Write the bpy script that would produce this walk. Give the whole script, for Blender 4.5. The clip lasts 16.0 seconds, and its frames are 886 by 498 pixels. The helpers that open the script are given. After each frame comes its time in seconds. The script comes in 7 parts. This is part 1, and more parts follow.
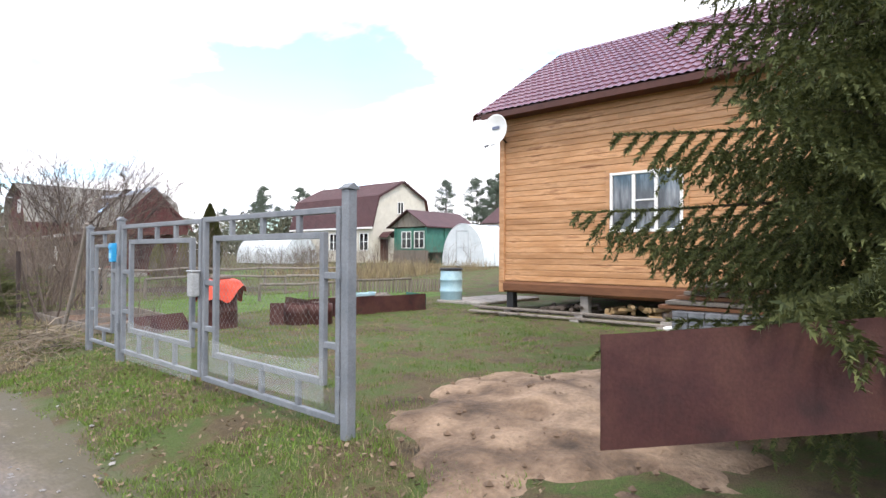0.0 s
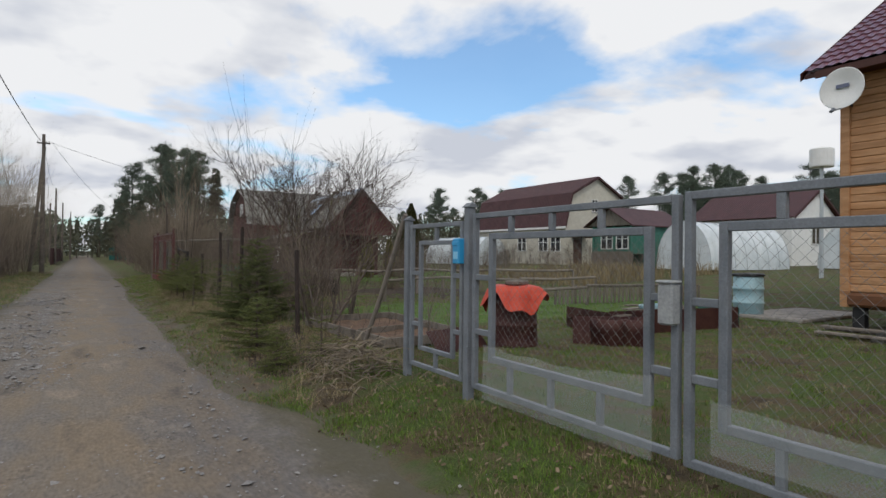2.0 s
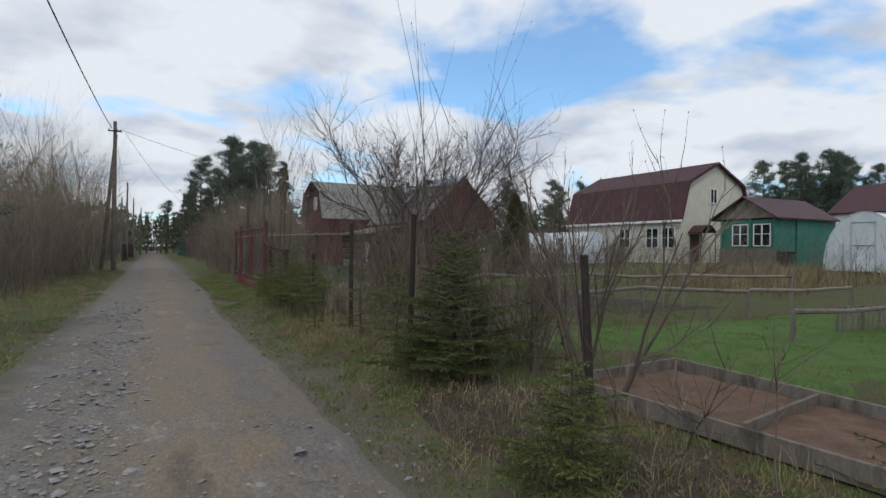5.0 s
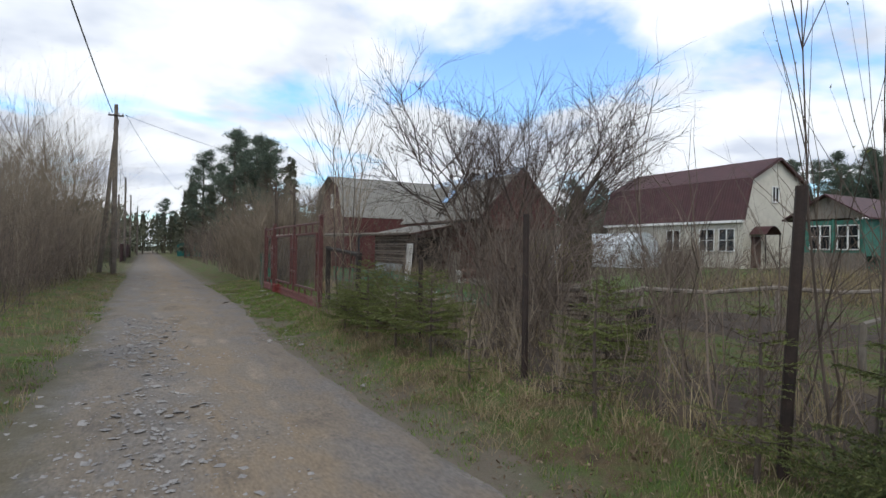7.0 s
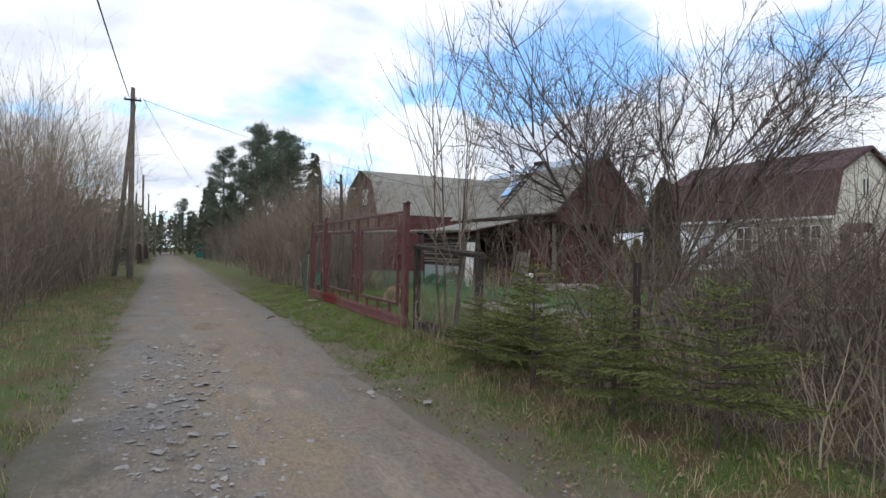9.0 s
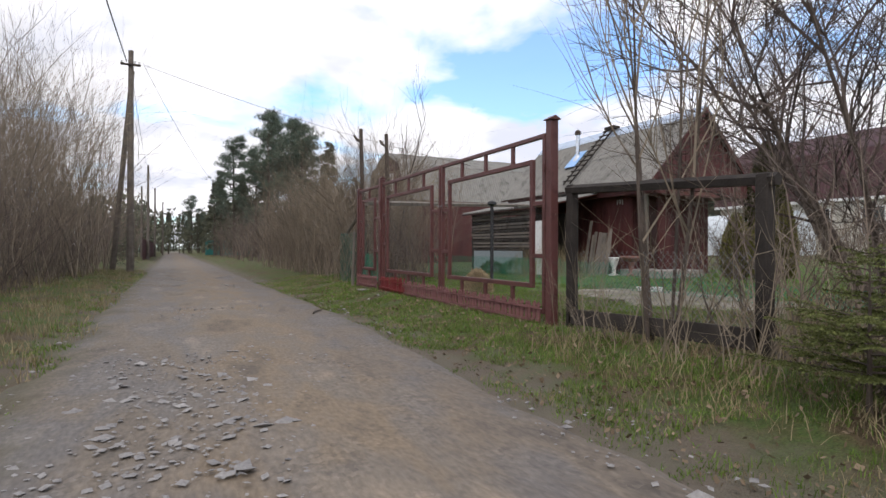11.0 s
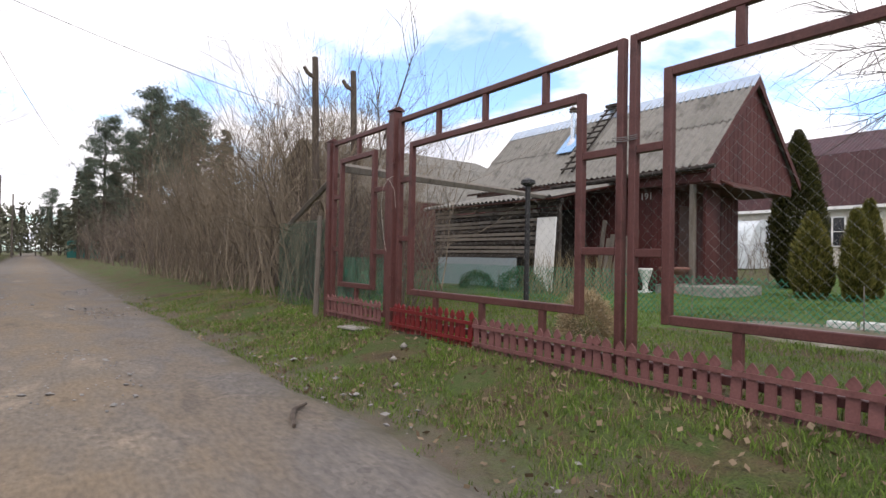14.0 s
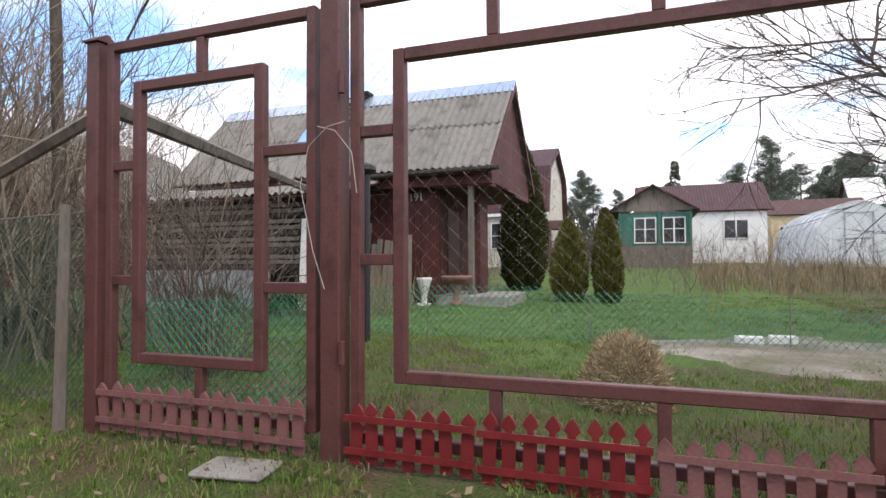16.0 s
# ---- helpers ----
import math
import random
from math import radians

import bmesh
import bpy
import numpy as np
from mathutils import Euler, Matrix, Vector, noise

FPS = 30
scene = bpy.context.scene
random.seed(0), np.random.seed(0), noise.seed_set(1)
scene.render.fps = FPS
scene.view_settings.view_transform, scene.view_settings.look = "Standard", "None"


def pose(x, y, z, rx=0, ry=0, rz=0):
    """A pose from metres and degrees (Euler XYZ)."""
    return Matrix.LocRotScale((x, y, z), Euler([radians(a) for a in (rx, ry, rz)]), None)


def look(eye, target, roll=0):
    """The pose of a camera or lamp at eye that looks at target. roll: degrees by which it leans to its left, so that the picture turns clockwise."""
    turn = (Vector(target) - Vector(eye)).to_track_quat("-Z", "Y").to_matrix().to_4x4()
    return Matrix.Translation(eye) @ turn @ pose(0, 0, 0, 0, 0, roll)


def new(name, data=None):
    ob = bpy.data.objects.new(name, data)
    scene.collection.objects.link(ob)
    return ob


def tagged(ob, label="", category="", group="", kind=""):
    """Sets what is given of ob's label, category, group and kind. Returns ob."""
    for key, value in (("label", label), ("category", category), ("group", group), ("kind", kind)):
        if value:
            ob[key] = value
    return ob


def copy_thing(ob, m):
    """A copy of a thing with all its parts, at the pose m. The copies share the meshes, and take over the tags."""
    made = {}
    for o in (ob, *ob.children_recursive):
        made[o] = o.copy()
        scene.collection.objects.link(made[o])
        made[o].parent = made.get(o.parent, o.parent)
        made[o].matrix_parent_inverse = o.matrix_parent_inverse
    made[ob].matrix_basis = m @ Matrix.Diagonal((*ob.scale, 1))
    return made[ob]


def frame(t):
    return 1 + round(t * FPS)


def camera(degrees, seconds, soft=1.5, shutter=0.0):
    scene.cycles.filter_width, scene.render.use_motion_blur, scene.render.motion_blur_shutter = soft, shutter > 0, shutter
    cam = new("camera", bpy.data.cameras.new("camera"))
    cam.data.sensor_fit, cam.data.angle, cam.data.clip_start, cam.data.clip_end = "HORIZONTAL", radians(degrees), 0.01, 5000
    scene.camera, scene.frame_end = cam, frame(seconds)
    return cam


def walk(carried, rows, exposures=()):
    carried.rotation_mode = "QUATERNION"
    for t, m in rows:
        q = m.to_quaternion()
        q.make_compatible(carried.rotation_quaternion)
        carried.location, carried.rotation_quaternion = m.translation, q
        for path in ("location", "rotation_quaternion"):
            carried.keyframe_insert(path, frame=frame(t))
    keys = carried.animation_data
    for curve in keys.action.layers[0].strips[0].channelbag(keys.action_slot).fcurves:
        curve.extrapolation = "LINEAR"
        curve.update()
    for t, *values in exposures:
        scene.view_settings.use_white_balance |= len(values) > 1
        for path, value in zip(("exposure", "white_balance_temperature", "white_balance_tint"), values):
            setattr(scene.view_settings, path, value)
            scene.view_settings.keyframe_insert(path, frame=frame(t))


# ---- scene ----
cam = camera(75.8, 16.0)
PATH = [
    (0, (0.223, -0.375, 1.588), (1.718, 0.953, 1.607), 0.3),
    (0.5, (0.179, 0.572, 1.561), (1.614, 1.964, 1.582), 0.2),
    (1, (0.05, 1.438, 1.577), (1.386, 2.926, 1.598), 0.5),
    (1.5, (-0.073, 2.386, 1.531), (1.135, 3.98, 1.549), 0.6),
    (2, (-0.149, 3.156, 1.557), (0.92, 4.846, 1.576), 0.6),
    (2.5, (-0.14, 4.101, 1.564), (0.817, 5.857, 1.58), 0.6),
    (3.5, (-0.168, 5.81, 1.608), (0.725, 7.599, 1.62), 0.6),
    (4, (-0.211, 6.636, 1.624), (0.676, 8.429, 1.628), 0.5),
    (6.3, (-0.788, 12.128, 1.655), (0.162, 13.888, 1.658), 1.0),
    (6.5, (-0.854, 12.606, 1.684), (0.094, 14.367, 1.687), 1.0),
    (7, (-1.003, 13.629, 1.642), (-0.072, 15.4, 1.648), 1.0),
    (7.5, (-1.076, 14.714, 1.625), (-0.162, 16.493, 1.626), 1.0),
    (8, (-1.091, 15.666, 1.647), (-0.188, 17.451, 1.651), 0.9),
    (8.5, (-1.079, 16.84, 1.631), (-0.178, 18.626, 1.632), 0.8),
    (9, (-1.118, 17.863, 1.58), (-0.23, 19.655, 1.588), 0.9),
    (9.5, (-1.047, 19.027, 1.459), (-0.182, 20.83, 1.455), 0.3),
    (10, (-1.084, 20.02, 1.324), (-0.232, 21.829, 1.329), 0.5),
    (10.2, (-1.046, 20.449, 1.241), (-0.201, 22.262, 1.241), 0.1),
    (12.3, (-0.892, 24.737, 0.92), (0.069, 26.49, 0.957), 1.6),
    (12.5, (-0.865, 25.085, 0.935), (0.133, 26.818, 0.972), 1.4),
    (13, (-0.659, 26.031, 0.903), (0.37, 27.746, 0.929), 1.3),
    (13.5, (-0.338, 27.007, 0.891), (0.763, 28.677, 0.921), 1.3),
    (14, (-0.132, 27.91, 0.926), (1.043, 29.527, 0.959), 1.1),
    (14.5, (0.077, 28.839, 1.019), (1.438, 30.304, 1.045), 0.6),
    (15, (0.241, 29.671, 1.096), (1.822, 30.896, 1.095), 0.1),
    (15.5, (0.466, 30.575, 1.102), (2.256, 31.466, 1.121), -0.1),
    (16, (0.537, 31.436, 1.093), (2.414, 32.125, 1.142), -0.3),
]
walk(cam, [(t, look(eye, target, roll)) for t, eye, target, roll in PATH],
     [(0.0, 0.72, 6300, 14), (0.5, 0.05, 6500, 17), (1.0, -0.45, 6550, 14), (1.5, -0.65, 6500, 12), (2.5, -0.88, 6200, 9), (4.0, -0.95, 6000, 9), (6.5, -0.57, 6050, 9),
      (9.0, -0.37, 6000, 10), (10.0, -0.3, 6100, 13), (12.5, -0.24, 6650, 15), (13.0, -0.2, 6700, 15), (14.0, -0.08, 6500, 16), (15.0, 0.2, 6400, 17), (16.0, 0.2, 6350, 16)])

# ---- sky and sun ----
world = bpy.data.worlds.new("sky")
scene.world = world
world.use_nodes = True
wn, wl = world.node_tree.nodes, world.node_tree.links
wn.clear()


def wnode(kind, **values):
    n = wn.new(kind)
    for k, v in values.items():
        n.inputs[k].default_value = v
    return n


SUN_ELEV, SUN_ROT = radians(42), radians(150)
sky = wnode("ShaderNodeTexSky")
sky.dust_density, sky.air_density, sky.ozone_density = 1.0, 1.0, 2.0
sky.sky_type, sky.sun_disc, sky.sun_elevation, sky.sun_rotation = "NISHITA", False, SUN_ELEV, SUN_ROT
coord = wn.new("ShaderNodeTexCoord")
sep = wn.new("ShaderNodeSeparateXYZ")
wl.new(coord.outputs["Generated"], sep.inputs[0])
# flatten the dome to a cloud layer: x / (z + 0.16), y / (z + 0.16)
lift = wn.new("ShaderNodeMath")
lift.operation = "ADD"
lift.inputs[1].default_value = 0.16
top = wn.new("ShaderNodeMath")
top.operation = "MAXIMUM"
top.inputs[1].default_value = 0.0
wl.new(sep.outputs["Z"], top.inputs[0])
wl.new(top.outputs[0], lift.inputs[0])
layer = wn.new("ShaderNodeCombineXYZ")
for axis in ("X", "Y"):
    d = wn.new("ShaderNodeMath")
    d.operation = "DIVIDE"
    wl.new(sep.outputs[axis], d.inputs[0])
    wl.new(lift.outputs[0], d.inputs[1])
    wl.new(d.outputs[0], layer.inputs[axis])
big = wnode("ShaderNodeTexNoise", Scale=0.85, Detail=7.0, Roughness=0.52, Distortion=0.25)
wl.new(layer.outputs[0], big.inputs["Vector"])
cover = wn.new("ShaderNodeValToRGB")
cover.color_ramp.elements[0].position, cover.color_ramp.elements[1].position = 0.385, 0.46
cover.color_ramp.elements[0].color = (0.06, 0.06, 0.06, 1)
wl.new(big.outputs["Fac"], cover.inputs[0])
shade_n = wnode("ShaderNodeTexNoise", Scale=1.5, Detail=5.0, Roughness=0.5)
wl.new(layer.outputs[0], shade_n.inputs["Vector"])
shade = wn.new("ShaderNodeValToRGB")
shade.color_ramp.elements[0].position, shade.color_ramp.elements[1].position = 0.36, 0.50
shade.color_ramp.elements[0].color = (0.68, 0.71, 0.78, 1)
shade.color_ramp.elements[1].color = (1.0, 1.0, 1.0, 1)
wl.new(shade_n.outputs["Fac"], shade.inputs[0])
blue = wnode("ShaderNodeBackground", Strength=0.15)
gain = wn.new("ShaderNodeVectorMath")
gain.operation = "MULTIPLY"
gain.inputs[1].default_value = (1.9, 2.3, 2.4)
wl.new(sky.outputs[0], gain.inputs[0])
wl.new(gain.outputs[0], blue.inputs["Color"])
cloud = wnode("ShaderNodeBackground", Strength=1.5)
wl.new(shade.outputs[0], cloud.inputs["Color"])
both = wn.new("ShaderNodeMixShader")
wl.new(cover.outputs[0], both.inputs[0])
wl.new(blue.outputs[0], both.inputs[1])
wl.new(cloud.outputs[0], both.inputs[2])
wout = wn.new("ShaderNodeOutputWorld")
wl.new(both.outputs[0], wout.inputs[0])

sun_data = bpy.data.lights.new("sun", "SUN")
sun_data.energy, sun_data.angle, sun_data.color = 1.5, radians(12), (1.0, 0.92, 0.80)
sun = new("sun", sun_data)
sun.matrix_world = look((-14, -20, 26), (0, 0, 0))


# ---- materials ----
def material(name, stops, scale=6.0, fine=60.0, rough=0.8, metal=0.0, bump=0.25, stretch=(1, 1, 1), depth=0.01, fine_mix=0.35, per_piece=0.0, spec=0.35):
    """stops: two to four colours along a blotchy noise; fine grain darkens and lightens them; relief from both."""
    m = bpy.data.materials.new(name)
    m.use_nodes = True
    n, l = m.node_tree.nodes, m.node_tree.links
    b = n["Principled BSDF"]
    tc = n.new("ShaderNodeTexCoord")
    mp = n.new("ShaderNodeMapping")
    mp.inputs["Scale"].default_value = stretch
    l.new(tc.outputs["Object"], mp.inputs["Vector"])
    a = n.new("ShaderNodeTexNoise")
    a.inputs["Scale"].default_value, a.inputs["Detail"].default_value, a.inputs["Roughness"].default_value = scale, 6, 0.6
    f = n.new("ShaderNodeTexNoise")
    f.inputs["Scale"].default_value, f.inputs["Detail"].default_value = fine, 4
    l.new(mp.outputs[0], a.inputs["Vector"])
    l.new(mp.outputs[0], f.inputs["Vector"])
    ramp = n.new("ShaderNodeValToRGB")
    els = ramp.color_ramp.elements
    while len(els) < len(stops):
        els.new(0.5)
    for i, c in enumerate(stops):
        els[i].position = 0.3 + 0.4 * i / (len(stops) - 1)
        els[i].color = (*c, 1)
    l.new(a.outputs["Fac"], ramp.inputs[0])
    mix = n.new("ShaderNodeMix")
    mix.data_type, mix.blend_type = "RGBA", "OVERLAY"
    mix.inputs["Factor"].default_value = fine_mix
    l.new(ramp.outputs[0], mix.inputs["A"])
    l.new(f.outputs["Fac"], mix.inputs["B"])
    colour = mix.outputs["Result"]
    if per_piece:
        info = n.new("ShaderNodeObjectInfo")
        hsv = n.new("ShaderNodeHueSaturation")
        rng = n.new("ShaderNodeMapRange")
        rng.inputs["To Min"].default_value, rng.inputs["To Max"].default_value = 1 - per_piece, 1 + per_piece
        l.new(info.outputs["Random"], rng.inputs["Value"])
        l.new(rng.outputs[0], hsv.inputs["Value"])
        l.new(colour, hsv.inputs["Color"])
        colour = hsv.outputs[0]
    l.new(colour, b.inputs["Base Color"])
    b.inputs["Roughness"].default_value, b.inputs["Metallic"].default_value = rough, metal
    b.inputs["Specular IOR Level"].default_value = spec
    if bump:
        add = n.new("ShaderNodeMath")
        add.operation = "ADD"
        l.new(a.outputs["Fac"], add.inputs[0])
        l.new(f.outputs["Fac"], add.inputs[1])
        bp = n.new("ShaderNodeBump")
        bp.inputs["Strength"].default_value, bp.inputs["Distance"].default_value = bump, depth
        l.new(add.outputs[0], bp.inputs["Height"])
        l.new(bp.outputs[0], b.inputs["Normal"])
    return m


def leaf_material(name, dark, light, rough=0.7):
    """Foliage, twigs and blades: each separate bit has its own tone."""
    m = bpy.data.materials.new(name)
    m.use_nodes = True
    n, l = m.node_tree.nodes, m.node_tree.links
    b = n["Principled BSDF"]
    geo = n.new("ShaderNodeNewGeometry")
    ramp = n.new("ShaderNodeValToRGB")
    ramp.color_ramp.elements[0].color, ramp.color_ramp.elements[1].color = (*dark, 1), (*light, 1)
    l.new(geo.outputs["Random Per Island"], ramp.inputs[0])
    tc = n.new("ShaderNodeTexCoord")
    a = n.new("ShaderNodeTexNoise")
    a.inputs["Scale"].default_value = 1.3
    l.new(tc.outputs["Object"], a.inputs["Vector"])
    mix = n.new("ShaderNodeMix")
    mix.data_type, mix.blend_type = "RGBA", "OVERLAY"
    mix.inputs["Factor"].default_value = 0.5
    l.new(ramp.outputs[0], mix.inputs["A"])
    l.new(a.outputs["Fac"], mix.inputs["B"])
    l.new(mix.outputs["Result"], b.inputs["Base Color"])
    b.inputs["Roughness"].default_value = rough
    b.inputs["Specular IOR Level"].default_value = 0.2
    return m


def plain(name, c, rough=0.6, metal=0.0, transmission=0.0, alpha=1.0):
    m = bpy.data.materials.new(name)
    m.use_nodes = True
    b = m.node_tree.nodes["Principled BSDF"]
    b.inputs["Base Color"].default_value = (*c, 1)
    b.inputs["Roughness"].default_value, b.inputs["Metallic"].default_value = rough, metal
    b.inputs["Transmission Weight"].default_value = transmission
    b.inputs["Alpha"].default_value = alpha
    return m


GRASS = material("turf", [(0.050, 0.036, 0.023), (0.105, 0.078, 0.040), (0.064, 0.098, 0.021), (0.122, 0.092, 0.052)], 1.7, 70, 0.95, bump=0.8, depth=0.04, fine_mix=0.75)


def road_material():
    """Packed lane: tan earth between grey stony wheel tracks, with pebbles pressed in."""
    m = material("packed_gravel", [(0.105, 0.093, 0.083), (0.172, 0.145, 0.116), (0.145, 0.134, 0.126), (0.22, 0.194, 0.166)], 1.3, 30, 0.95, bump=0.35, depth=0.02, stretch=(1.4, 0.5, 1), fine_mix=0.5)
    n, l = m.node_tree.nodes, m.node_tree.links
    b, tc = n["Principled BSDF"], next(k for k in n if k.bl_idname == "ShaderNodeTexCoord")
    base = b.inputs["Base Color"].links[0].from_socket
    sp = n.new("ShaderNodeSeparateXYZ")
    l.new(tc.outputs["Object"], sp.inputs[0])
    edge = n.new("ShaderNodeTexNoise")
    edge.inputs["Scale"].default_value, edge.inputs["Detail"].default_value = 0.9, 5
    l.new(tc.outputs["Object"], edge.inputs["Vector"])
    add = n.new("ShaderNodeMath")
    add.operation = "MULTIPLY_ADD"
    add.inputs[1].default_value = 1.6
    l.new(edge.outputs["Fac"], add.inputs[0])
    l.new(sp.outputs["X"], add.inputs[2])
    band = n.new("ShaderNodeValToRGB")
    cr = band.color_ramp
    cr.elements[0].position, cr.elements[0].color = 0.0, (0.90, 0.90, 0.90, 1)
    cr.elements[1].position, cr.elements[1].color = 1.0, (0.92, 0.90, 0.88, 1)
    for p, c in ((0.30, (1.0, 0.98, 0.95)), (0.42, (1.12, 1.03, 0.90)), (0.60, (1.14, 1.04, 0.90)), (0.72, (0.95, 0.92, 0.90))):
        e = cr.elements.new(p)
        e.color = (*c, 1)
    rngn = n.new("ShaderNodeMapRange")
    rngn.inputs["From Min"].default_value, rngn.inputs["From Max"].default_value = -1.2, 2.6
    l.new(add.outputs[0], rngn.inputs["Value"])
    l.new(rngn.outputs[0], band.inputs[0])
    mul = n.new("ShaderNodeMix")
    mul.data_type, mul.blend_type = "RGBA", "MULTIPLY"
    mul.inputs["Factor"].default_value = 1.0
    l.new(base, mul.inputs["A"])
    l.new(band.outputs[0], mul.inputs["B"])
    peb = n.new("ShaderNodeTexVoronoi")
    peb.inputs["Scale"].default_value, peb.inputs["Randomness"].default_value = 26, 1.0
    l.new(tc.outputs["Object"], peb.inputs["Vector"])
    spread_n = n.new("ShaderNodeTexNoise")
    spread_n.inputs["Scale"].default_value, spread_n.inputs["Detail"].default_value = 1.7, 4
    l.new(tc.outputs["Object"], spread_n.inputs["Vector"])
    pick = n.new("ShaderNodeValToRGB")
    pick.color_ramp.elements[0].position, pick.color_ramp.elements[1].position = 0.48, 0.62
    l.new(spread_n.outputs["Fac"], pick.inputs[0])
    pick.color_ramp.elements[1].color = (0.25, 0.25, 0.25, 1)
    tone = n.new("ShaderNodeMix")
    tone.data_type, tone.blend_type = "RGBA", "OVERLAY"
    l.new(pick.outputs[0], tone.inputs["Factor"])
    l.new(mul.outputs["Result"], tone.inputs["A"])
    grey_c = n.new("ShaderNodeRGBToBW")
    l.new(peb.outputs["Color"], grey_c.inputs[0])
    l.new(grey_c.outputs[0], tone.inputs["B"])
    l.new(tone.outputs["Result"], b.inputs["Base Color"])
    return m


def edge_mix(m, lo, hi, colour, most, inward):
    """Wear along the lane's margins: mixes a second earth colour in by the distance from the lane's middle, ragged by noise."""
    n, l = m.node_tree.nodes, m.node_tree.links
    b, tc = n["Principled BSDF"], next(k for k in n if k.bl_idname == "ShaderNodeTexCoord")
    base = b.inputs["Base Color"].links[0].from_socket
    sp, dist, add, ns, mr, mx = (n.new(k) for k in ("ShaderNodeSeparateXYZ", "ShaderNodeMath", "ShaderNodeMath", "ShaderNodeTexNoise", "ShaderNodeMapRange", "ShaderNodeMix"))
    l.new(tc.outputs["Object"], sp.inputs[0])
    l.new(tc.outputs["Object"], ns.inputs["Vector"])
    ns.inputs["Scale"].default_value, ns.inputs["Detail"].default_value, ns.inputs["Roughness"].default_value = 1.6, 8, 0.7
    off = n.new("ShaderNodeMath")
    off.inputs[1].default_value = 0.2
    l.new(sp.outputs["X"], off.inputs[0])
    dist.operation = "ABSOLUTE"
    l.new(off.outputs[0], dist.inputs[0])
    add.operation = "MULTIPLY_ADD"
    add.inputs[1].default_value = 1.5
    l.new(ns.outputs["Fac"], add.inputs[0])
    l.new(dist.outputs[0], add.inputs[2])
    mr.inputs["From Min"].default_value, mr.inputs["From Max"].default_value = lo + 0.75, hi + 0.75
    mr.inputs["To Min"].default_value, mr.inputs["To Max"].default_value = (most, 0.0) if inward else (0.0, most)
    l.new(add.outputs[0], mr.inputs["Value"])
    mx.data_type = "RGBA"
    l.new(mr.outputs[0], mx.inputs["Factor"])
    l.new(base, mx.inputs["A"])
    mx.inputs["B"].default_value = (*colour, 1)
    l.new(mx.outputs["Result"], b.inputs["Base Color"])


ROAD = road_material()
edge_mix(ROAD, 1.35, 1.75, (0.085, 0.075, 0.045), 0.8, False)
edge_mix(GRASS, 1.6, 2.2, (0.15, 0.125, 0.098), 0.85, True)
STONE = material("road_stone", [(0.16, 0.152, 0.15), (0.32, 0.305, 0.29)], 3, 60, 0.9, per_piece=0.0)
SAND = material("dug_sand", [(0.06, 0.042, 0.03), (0.17, 0.115, 0.077), (0.31, 0.22, 0.15), (0.12, 0.08, 0.055)], 1.3, 24, 0.98, bump=0.8, depth=0.04)
SOIL = material("dark_soil", [(0.035, 0.026, 0.02), (0.075, 0.055, 0.04)], 4, 40, 0.98, bump=0.8, depth=0.03)
GREY_PAINT = material("grey_gate_paint", [(0.13, 0.145, 0.165), (0.20, 0.215, 0.235)], 5, 90, 0.5, 0.0, 0.12)
RED_PAINT = material("oxide_red_paint", [(0.062, 0.024, 0.022), (0.112, 0.045, 0.041), (0.092, 0.036, 0.033)], 6, 80, 0.42, 0.0, 0.15)
PICKET_RED = material("bright_red_plastic", [(0.13, 0.014, 0.016), (0.21, 0.024, 0.026)], 8, 70, 0.4, bump=0.1)
PICKET_PINK = material("faded_pink_plastic", [(0.125, 0.052, 0.050), (0.20, 0.088, 0.084), (0.15, 0.072, 0.066)], 5, 70, 0.65, bump=0.1)
WIRE = plain("galvanised_wire", (0.20, 0.20, 0.20), 0.6, 0.3)
GREEN_NET = plain("green_plastic_net", (0.015, 0.22, 0.13), 0.45)
FILM = plain("torn_plastic_film", (0.50, 0.53, 0.52), 0.35, 0.0, 0.0, 0.24)
PINE_BOARD = material("varnished_pine_cladding", [(0.30, 0.14, 0.062), (0.52, 0.29, 0.145), (0.42, 0.215, 0.095), (0.36, 0.18, 0.08)], 4.5, 36, 0.45, bump=0.15, stretch=(1, 0.22, 1.6), per_piece=0.12)
PINE_DARK = material("damp_bottom_log", [(0.085, 0.035, 0.018), (0.20, 0.085, 0.035)], 3, 30, 0.6, stretch=(1, 0.15, 1))
BROWN_TRIM = material("brown_soffit", [(0.055, 0.017, 0.012), (0.085, 0.028, 0.020)], 4, 60, 0.5, bump=0.1)
# burgundy raised towards lilac, the sky's reflection painted into the base colour
TILE = material("sky_tinted_burgundy_tile", [(0.15, 0.062, 0.082), (0.21, 0.095, 0.118)], 1.5, 60, 0.32, 0.25, 0.05)
MAROON = material("maroon_roof_sheet", [(0.050, 0.021, 0.023), (0.080, 0.033, 0.035)], 1.5, 40, 0.6, 0.0, 0.1)
RED_BOARD = material("dark_red_painted_boards", [(0.048, 0.014, 0.014), (0.082, 0.023, 0.021), (0.092, 0.032, 0.029)], 2.5, 50, 0.7, bump=0.2, stretch=(1, 1, 0.2), per_piece=0.10)
SLATE = material("weathered_asbestos_sheet", [(0.115, 0.110, 0.098), (0.23, 0.22, 0.20), (0.17, 0.165, 0.145)], 2.2, 40, 0.9, bump=0.25, per_piece=0.08)
ZINC = material("zinc_ridge", [(0.38, 0.47, 0.60), (0.52, 0.60, 0.70)], 2, 40, 0.35, 0.6, 0.05)
